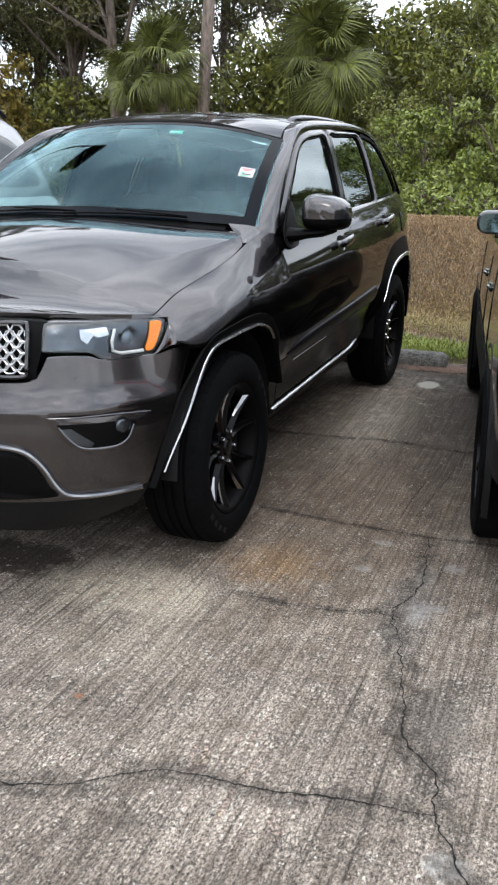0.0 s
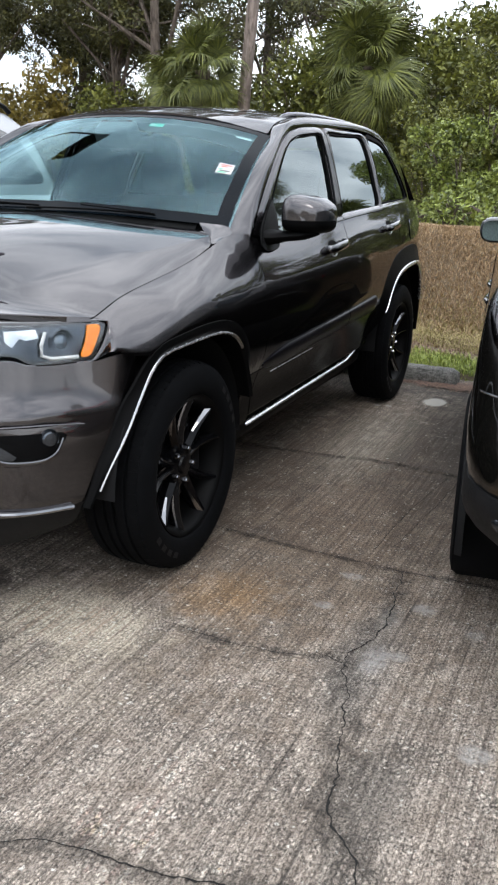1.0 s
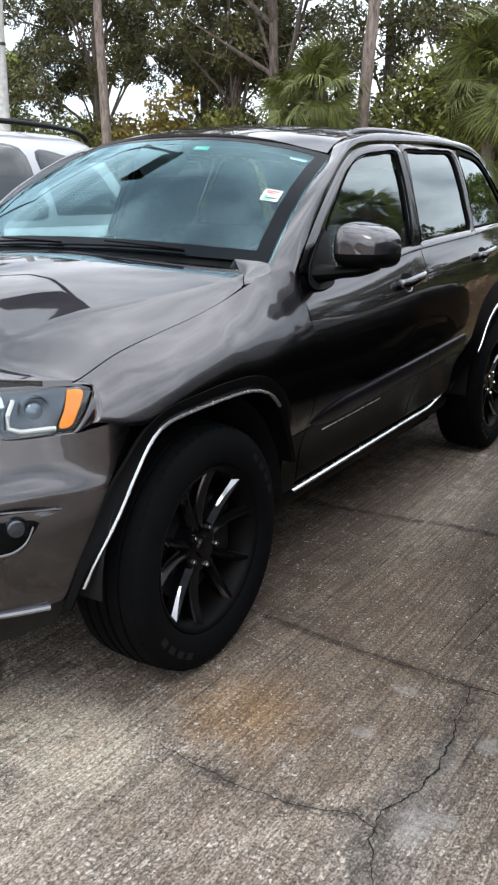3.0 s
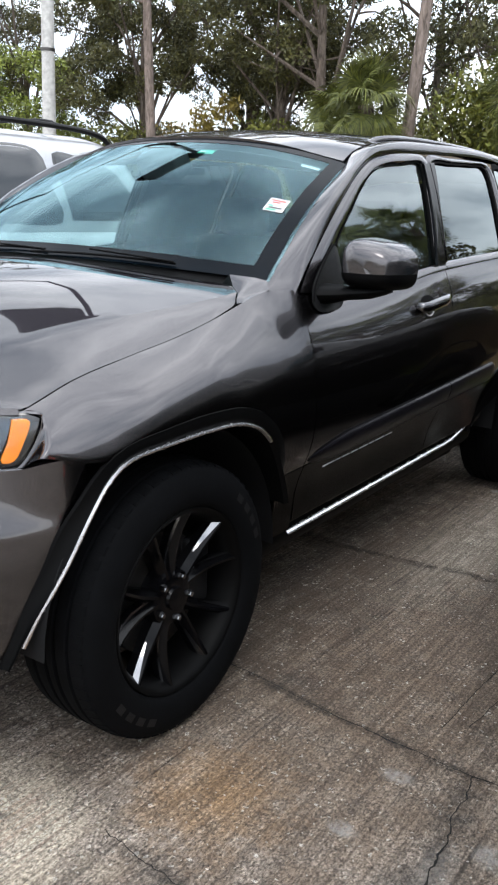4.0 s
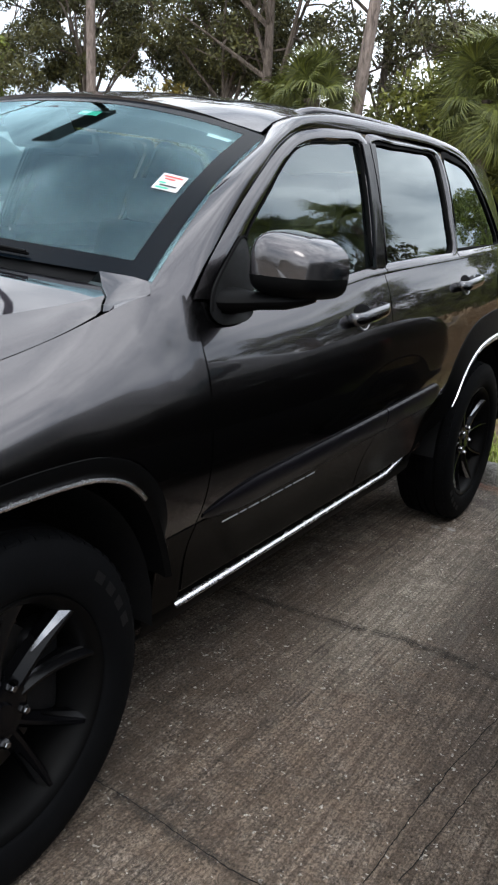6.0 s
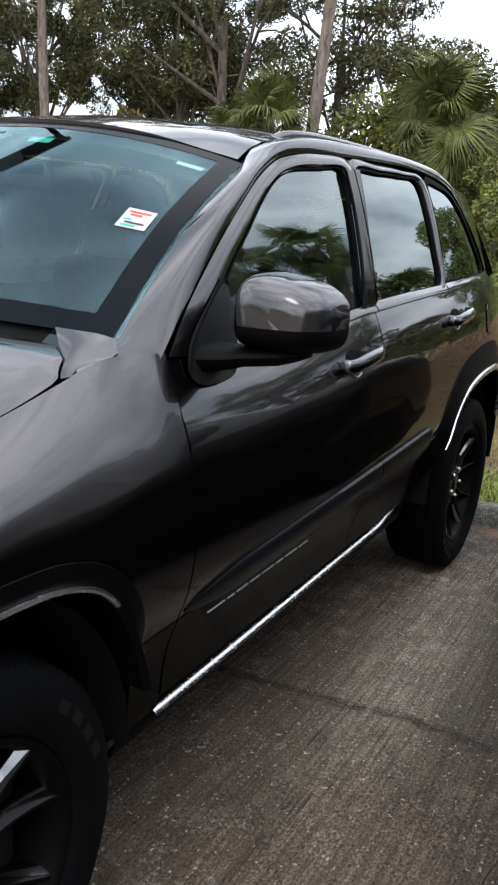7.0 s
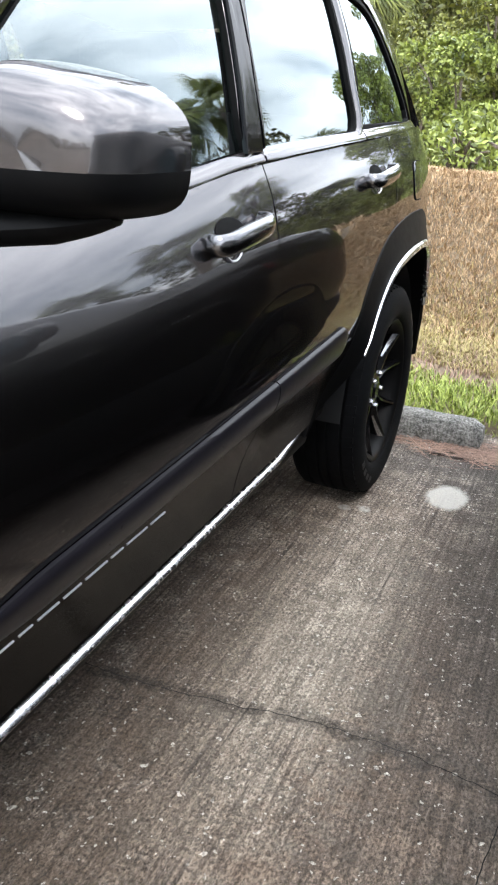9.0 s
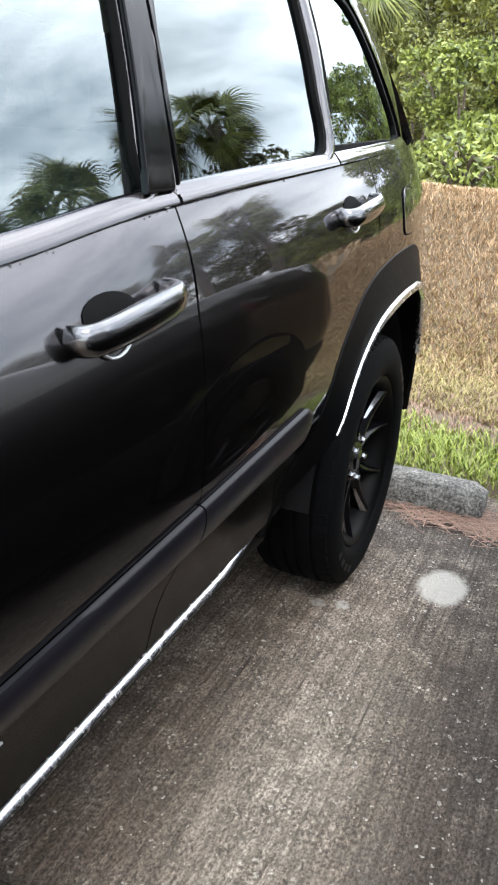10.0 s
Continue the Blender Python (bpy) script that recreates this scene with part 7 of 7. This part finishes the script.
def pine(x, y, lean, r, h, seed):
    ob = thing("pine_tree", (x, y, 0), "tall pine with a bare scaly brown trunk", "tree", "trees behind the bank")
    rng = np.random.default_rng(seed)
    P = line([(-lean * 0.6, 0, 0), (0.02, 0, 5), (lean * 0.7, 0, 9.5), (lean * 1.4, 0, h)], 24)
    R = [r * (1.05 - 0.45 * i / 23) * (1 + 0.05 * rng.uniform(-1, 1)) for i in range(24)]
    part("trunk", *tube(P, R, 12), PINE_BARK, ob)
    pieces, c = [], []
    for k in range(16):
        s = P[rng.integers(15, 24)]
        a = rng.uniform(0, 6.28)
        e = s + Vector((math.cos(a), math.sin(a), rng.uniform(0.0, 0.5))) * rng.uniform(1.0, 2.2)
        part("limb", *tube([s, s.lerp(e, 0.5) + Vector((0, 0, 0.1)), e], [0.06, 0.04, 0.015], 5), PINE_BARK, ob)
        c.append(tuple(e))
    fast_part("crown", *leaf_cloud(rng, c, np.full(len(c), 0.8), 4500, 0.16), OAK_LEAF, ob)


def fan_leaf(seed, stalk=0.95, blade=1.05, n=40):
    """One fan-shaped palm leaf: a bent stalk and narrow folded blades that hang at their tips."""
    rng = np.random.default_rng(seed)
    V, F = [], []
    hub = Vector((stalk, 0, 0.06))

    def strip(path, widths):
        o = len(V)
        for (p, side_v), w in zip(path, widths):
            V.append(tuple(p - side_v * w))
            V.append(tuple(p + Vector((0, 0, w * 0.5))))
            V.append(tuple(p + side_v * w))
        for i in range(len(path) - 1):
            F.append((o + 3 * i, o + 3 * i + 1, o + 3 * i + 4, o + 3 * i + 3))
            F.append((o + 3 * i + 1, o + 3 * i + 2, o + 3 * i + 5, o + 3 * i + 4))
    strip([(Vector((0, 0, 0)), Vector((0, 1, 0))), (Vector((stalk * 0.5, 0, 0.08)), Vector((0, 1, 0))), (hub, Vector((0, 1, 0)))], [0.022, 0.016, 0.014])
    for k in range(n):
        a = radians(-128 + 256 * (k + rng.uniform(-0.2, 0.2)) / (n - 1))
        d = Vector((math.cos(a), math.sin(a), 0.10))
        s = Vector((-math.sin(a), math.cos(a), 0))
        l = blade * (0.72 + 0.28 * math.cos(a * 0.6)) * rng.uniform(0.88, 1.08)
        sag = rng.uniform(0.5, 1.0)
        path = []
        for t in (0.0, 0.35, 0.62, 0.82, 1.0):
            p = hub + d * l * t * (1 - 0.12 * t * t) + Vector((0, 0, -sag * l * max(0, t - 0.42) ** 1.6 * 1.7))
            path.append((p, s))
        strip(path, [0.010, 0.024, 0.022, 0.014, 0.003])
    return V, F


FAN_LEAVES = []


def palm(x, y, trunk_h, scale, n, seed, z=0.0, label="cabbage palm with drooping fan leaves", group="palms"):
    rng = np.random.default_rng(seed)
    ob = thing("palm_tree", (x, y, z), label, "palm", group)
    P = line([(0, 0, 0), (0.1, 0, trunk_h * 0.5), (0.05, 0, trunk_h)], 16)
    part("trunk", *tube(P, [0.21 + 0.02 * (i % 2) + (0.05 if i > 12 else 0) for i in range(16)], 12), BARK, ob, "grey-brown fibrous trunk")
    if not FAN_LEAVES:
        for k in range(4):
            V, F = fan_leaf(40 + k)
            me = bpy.data.meshes.new("frond")
            me.from_pydata(V, [], F)
            me.update()
            me.materials.append(PALM_LEAF)
            FAN_LEAVES.append(me)
    for k in range(n):
        t = (k + 0.5) / n
        up = 84 - 160 * t + rng.uniform(-26, 22)
        turn = 137.5 * k + rng.uniform(-15, 15)
        fr = new("frond", FAN_LEAVES[k % 4])
        fr.parent = ob
        fr.matrix_local = Matrix.Translation((0.05, 0, trunk_h + 0.1 * (1 - t))) @ Matrix.Rotation(radians(turn), 4, "Z") @ Matrix.Rotation(radians(-up), 4, "Y") @ Matrix.Rotation(radians(rng.uniform(-75, 75)), 4, "X") @ Matrix.Scale(scale * rng.uniform(0.6, 1.15), 4)
    return ob


# the trunks that stand clear
pine(-24.3, 28.0, -0.25, 0.24, 15, 3)
pine(-11.85, 28.0, 0.55, 0.25, 16, 4)
oak(-16.7, 30.0, 17.0, 6.0, 9000, 11, r0=0.29, n=9, label="live oak with a thick forked trunk and sparse crown")
# oaks behind, with sky between their clumps
for x, y, h, s, n, sd in ((-36, 31, 13, 5.0, 12000, 21), (-31, 35, 14, 5.5, 13000, 22), (-27.5, 31, 13, 5.0, 14000, 23), (-21.5, 34, 13.5, 5.5, 14000, 24), (-19.5, 31.5, 11, 5.0, 11000, 25),
                          (-24.5, 36, 14, 5.5, 12000, 29), (-14.0, 35, 13.5, 5.5, 12000, 26), (-9.5, 33, 10.0, 4.0, 9000, 27), (-42, 30, 12, 5, 8000, 28)):
    oak(x, y, h * 1.28, s, int(n * 1.15), sd)
# understorey
for i, (x, y, w, h, n, m) in enumerate(((-41, 27, 5, 8.6, 7000, BRIGHT_LEAF), (-36, 28.5, 5, 9.2, 9000, BRIGHT_LEAF), (-31.5, 29.5, 5, 8.2, 9000, BRIGHT_LEAF), (-28, 30, 5, 5.2, 6000, SHRUB_LEAF), (-24.5, 31, 5, 4.9, 6000, YELLOW_LEAF),
                                       (-21.6, 29.5, 3, 5.9, 3500, YELLOW_LEAF), (-19.5, 31, 5, 4.9, 6000, SHRUB_LEAF), (-16.5, 32, 5, 4.9, 6000, SHRUB_LEAF), (-13.5, 30.5, 4.5, 5.0, 5000, SHRUB_LEAF), (-10.2, 29.5, 4.5, 6.4, 6000, SHRUB_LEAF), (-9.0, 31, 3.5, 6.8, 4500, YELLOW_LEAF),
                                       (-6.8, 28.5, 4.5, 5.2, 6000, SHRUB_LEAF), (-4.2, 27.5, 4.0, 6.6, 6500, SHRUB_LEAF), (-1.5, 25, 4.5, 6.0, 6500, SHRUB_LEAF))):
    shrub(x, y, w, h, n, 100 + i, m, 0.12, label="yellowing shrub below the oaks" if m is YELLOW_LEAF else "dense green shrub below the oaks")
# dense growth behind the palms
for i, (x, y, w, h) in enumerate(((-1.0, 33, 5, 8.4), (-4.5, 35, 6, 7.6), (-8.5, 37, 6, 7.2), (-12.5, 38, 6, 6.4), (-17, 38, 6, 5.4), (-22, 38, 6, 5.2), (-27, 38, 6, 5.4), (-33, 38, 6, 5.6))):
    shrub(x, y, w, h, 8000, 160 + i, OAK_LEAF, 0.15, label="tall olive-green growth behind the palms")
palm(-6.6, 26.0, 5.0, 1.12, 84, 61)
palm(-12.9, 26.5, 5.1, 0.92, 60, 62)
palm(-14.5, 27.5, 4.7, 0.85, 50, 63)
# the near thicket above the bank
for i, (x, y, w, h, n, m) in enumerate(((-2.6, 18.5, 2.2, 2.9, 4000, SHRUB_LEAF), (-0.75, 16.0, 2.2, 4.3, 11000, SHRUB_LEAF), (0.9, 15.5, 3.0, 4.9, 15000, BRIGHT_LEAF), (2.8, 14.5, 3.2, 4.0, 14000, BRIGHT_LEAF), (5.2, 15, 4.0, 2.6, 6000, SHRUB_LEAF), (-0.9, 14.0, 2.0, 2.2, 8000, BRIGHT_LEAF), (0.9, 12.6, 2.4, 2.3, 9000, BRIGHT_LEAF))):
    shrub(x, y, w, h, int(n * 1.5), 200 + i, m, 0.046, 0.3, "bright green shrub with tangled stems" if m is BRIGHT_LEAF else "dark green thicket shrub", "thicket above the bank", 0.62)
for i, (x, y) in enumerate(((-0.25, 6.9), (0.35, 7.2), (0.95, 6.8), (1.5, 7.1))):
    shrub(x, y, 0.9, 0.55 + 0.1 * (i % 2), 900, 260 + i, BRIGHT_LEAF, 0.033, 0.75, "low leafy weed on the bank's crest", "weeds on the crest")
# the trees that the windows mirror, beside the car park
for i, (x, y, h, sc) in enumerate(((7.0, 31, 3.4, 1.1), (10.0, 30, 4.2, 1.2), (12.8, 29, 8.4, 1.35), (15.5, 28, 8.2, 1.3), (18.8, 25.5, 6.6, 1.3), (21.5, 24, 5.6, 1.2), (28, 30, 7.2, 1.3))):
    palm(x, y, h, sc, 26, 70 + i)
for i, (x, y, w, h) in enumerate(((4.6, 31, 5, 7.6), (7.6, 32, 5, 4.4), (10.6, 31.5, 5, 4.6), (13.4, 31, 5, 7.0), (16.4, 30, 5, 6.8), (19.5, 27, 5, 5.6), (22.5, 25, 5, 4.8), (29, 25, 6, 5.0), (35, 20, 6, 4.5), (40, 10, 6, 4.2))):
    shrub(x, y, w, h, 7000, 300 + i, OAK_LEAF, 0.15, label="dense dark green shrub beyond the car park")

# the hedge across the lane, that the front of the car mirrors
for i in range(9):
    shrub(-26 + 6.5 * i, -34 - 2 * (i % 2), 7, 2.6 + 0.5 * (i % 3), 3500, 400 + i, OAK_LEAF, 0.2, label="dense dark green hedge across the lane", group="hedge across the lane")


# ---- grass, litter ----
def blades(rng, P, height, width, lean, mat, name, label, category):
    n = len(P)
    a = rng.uniform(0, 2 * np.pi, n)
    d = np.stack([np.cos(a), np.sin(a), np.zeros(n)], 1)
    s = np.stack([-np.sin(a), np.cos(a), np.zeros(n)], 1)
    h = height * rng.uniform(0.5, 1.3, n)[:, None]
    l = lean * rng.uniform(0.2, 1.2, n)[:, None]
    w = width * rng.uniform(0.6, 1.3, n)[:, None]
    up = np.array([0, 0, 1.0])
    b0, b1 = P - s * w, P + s * w
    m0, m1 = P + d * l * h * 0.35 + up * h * 0.6 - s * w * 0.8, P + d * l * h * 0.35 + up * h * 0.6 + s * w * 0.8
    t = P + d * l * h + up * h * 0.95
    V = np.stack([b0, b1, m1, m0, t], 1).reshape(-1, 3)
    k = np.arange(n)[:, None] * 5
    F = np.concatenate([np.concatenate([k, k + 1, k + 2], 1), np.concatenate([k, k + 2, k + 3], 1), np.concatenate([k + 3, k + 2, k + 4], 1)], 0)
    ob = fast_part(name, V, F, mat)
    tagged(ob, label, category, kind="stuff")


def scatter(rng, n, x0, x1, y0, y1, keep=None):
    x, y = rng.uniform(x0, x1, n), rng.uniform(y0, y1, n)
    if keep is not None:
        k = keep(x, y)
        x, y = x[k], y[k]
    return np.stack([x, y, np.array([slope(a, b) for a, b in zip(x, y)])], 1)


rng = np.random.default_rng(5)


def lower(x, y):
    return (y - (4.55 - 0.3 * (x - 0.8))) / 1.8


blades(rng, scatter(rng, 90000, -0.9, 2.2, 4.5, 6.6, lambda x, y: lower(x, y) > 0.15 + 0.25 * rng.uniform(size=len(x))), 0.034, 0.0028, 1.3, DRY_GRASS, "dry_grass", "matted dry brown grass on the bank", "grass")
blades(rng, scatter(rng, 36000, -0.9, 2.2, 4.1, 6.0, lambda x, y: (lower(x, y) > -0.05) & (lower(x, y) < 0.30 + 0.3 * rng.uniform(size=len(x)))), 0.042, 0.0026, 1.1, STRAW_GREEN, "straw_grass", "half-green straw grass at the bank's foot", "grass")
blades(rng, scatter(rng, 24000, -0.9, 2.4, 3.74, 4.75, lambda x, y: (y < 4.16 - 0.25 * (x - 0.8) + 0.22 * rng.uniform(size=len(x))) & ((x < 1.45) | (rng.uniform(size=len(x)) < 0.3))), 0.048, 0.0034, 1.1, GREEN_GRASS, "green_grass", "fresh green grass behind the wheel stop", "grass")
blades(rng, scatter(rng, 12000, -0.9, 2.4, 4.15, 4.85), 0.03, 0.0022, 1.6, NEEDLES, "dead_litter", "reddish dead litter at the bank's foot", "litter")
blades(rng, scatter(rng, 9000, -8, -0.9, 3.85, 6.6), 0.10, 0.010, 1.0, DRY_GRASS, "rough_grass", "rough dry grass along the bank", "grass")
blades(rng, scatter(rng, 9000, 2.2, 9, 3.85, 6.6), 0.10, 0.010, 1.0, DRY_GRASS, "rough_grass", "rough dry grass along the bank", "grass")


def litter():
    """Fallen pine needles, drifted along the pavement's edge past the wheel stop's end."""
    n = 1100
    x = np.concatenate([rng.normal(1.32, 0.16, n // 2), rng.uniform(0.7, 2.1, n // 2)])
    y = np.where(np.arange(n) < n // 2, 3.50 + rng.normal(0, 0.075, n), 3.46 + 0.05 * (x - 1.0) + rng.normal(0, 0.035, n) + 0.03 * np.sin(x * 9))
    P = np.stack([x, y, 0.004 + rng.uniform(0, 0.012, n)], 1)
    a = rng.uniform(-0.9, 0.9, n) + np.where(rng.uniform(size=n) < 0.2, 1.5, 0)
    d = np.stack([np.cos(a), np.sin(a), rng.normal(0, 0.06, n)], 1) * rng.uniform(0.03, 0.07, n)[:, None]
    s = np.stack([-np.sin(a), np.cos(a), np.zeros(n)], 1) * 0.0018
    V = np.stack([P - d - s, P + d - s, P + d + s, P - d + s], 1).reshape(-1, 3)
    tagged(fast_part("pine_needles", V, np.arange(n * 4).reshape(-1, 4), NEEDLES), "reddish pine needles drifted on the concrete", "litter", kind="stuff")


litter()
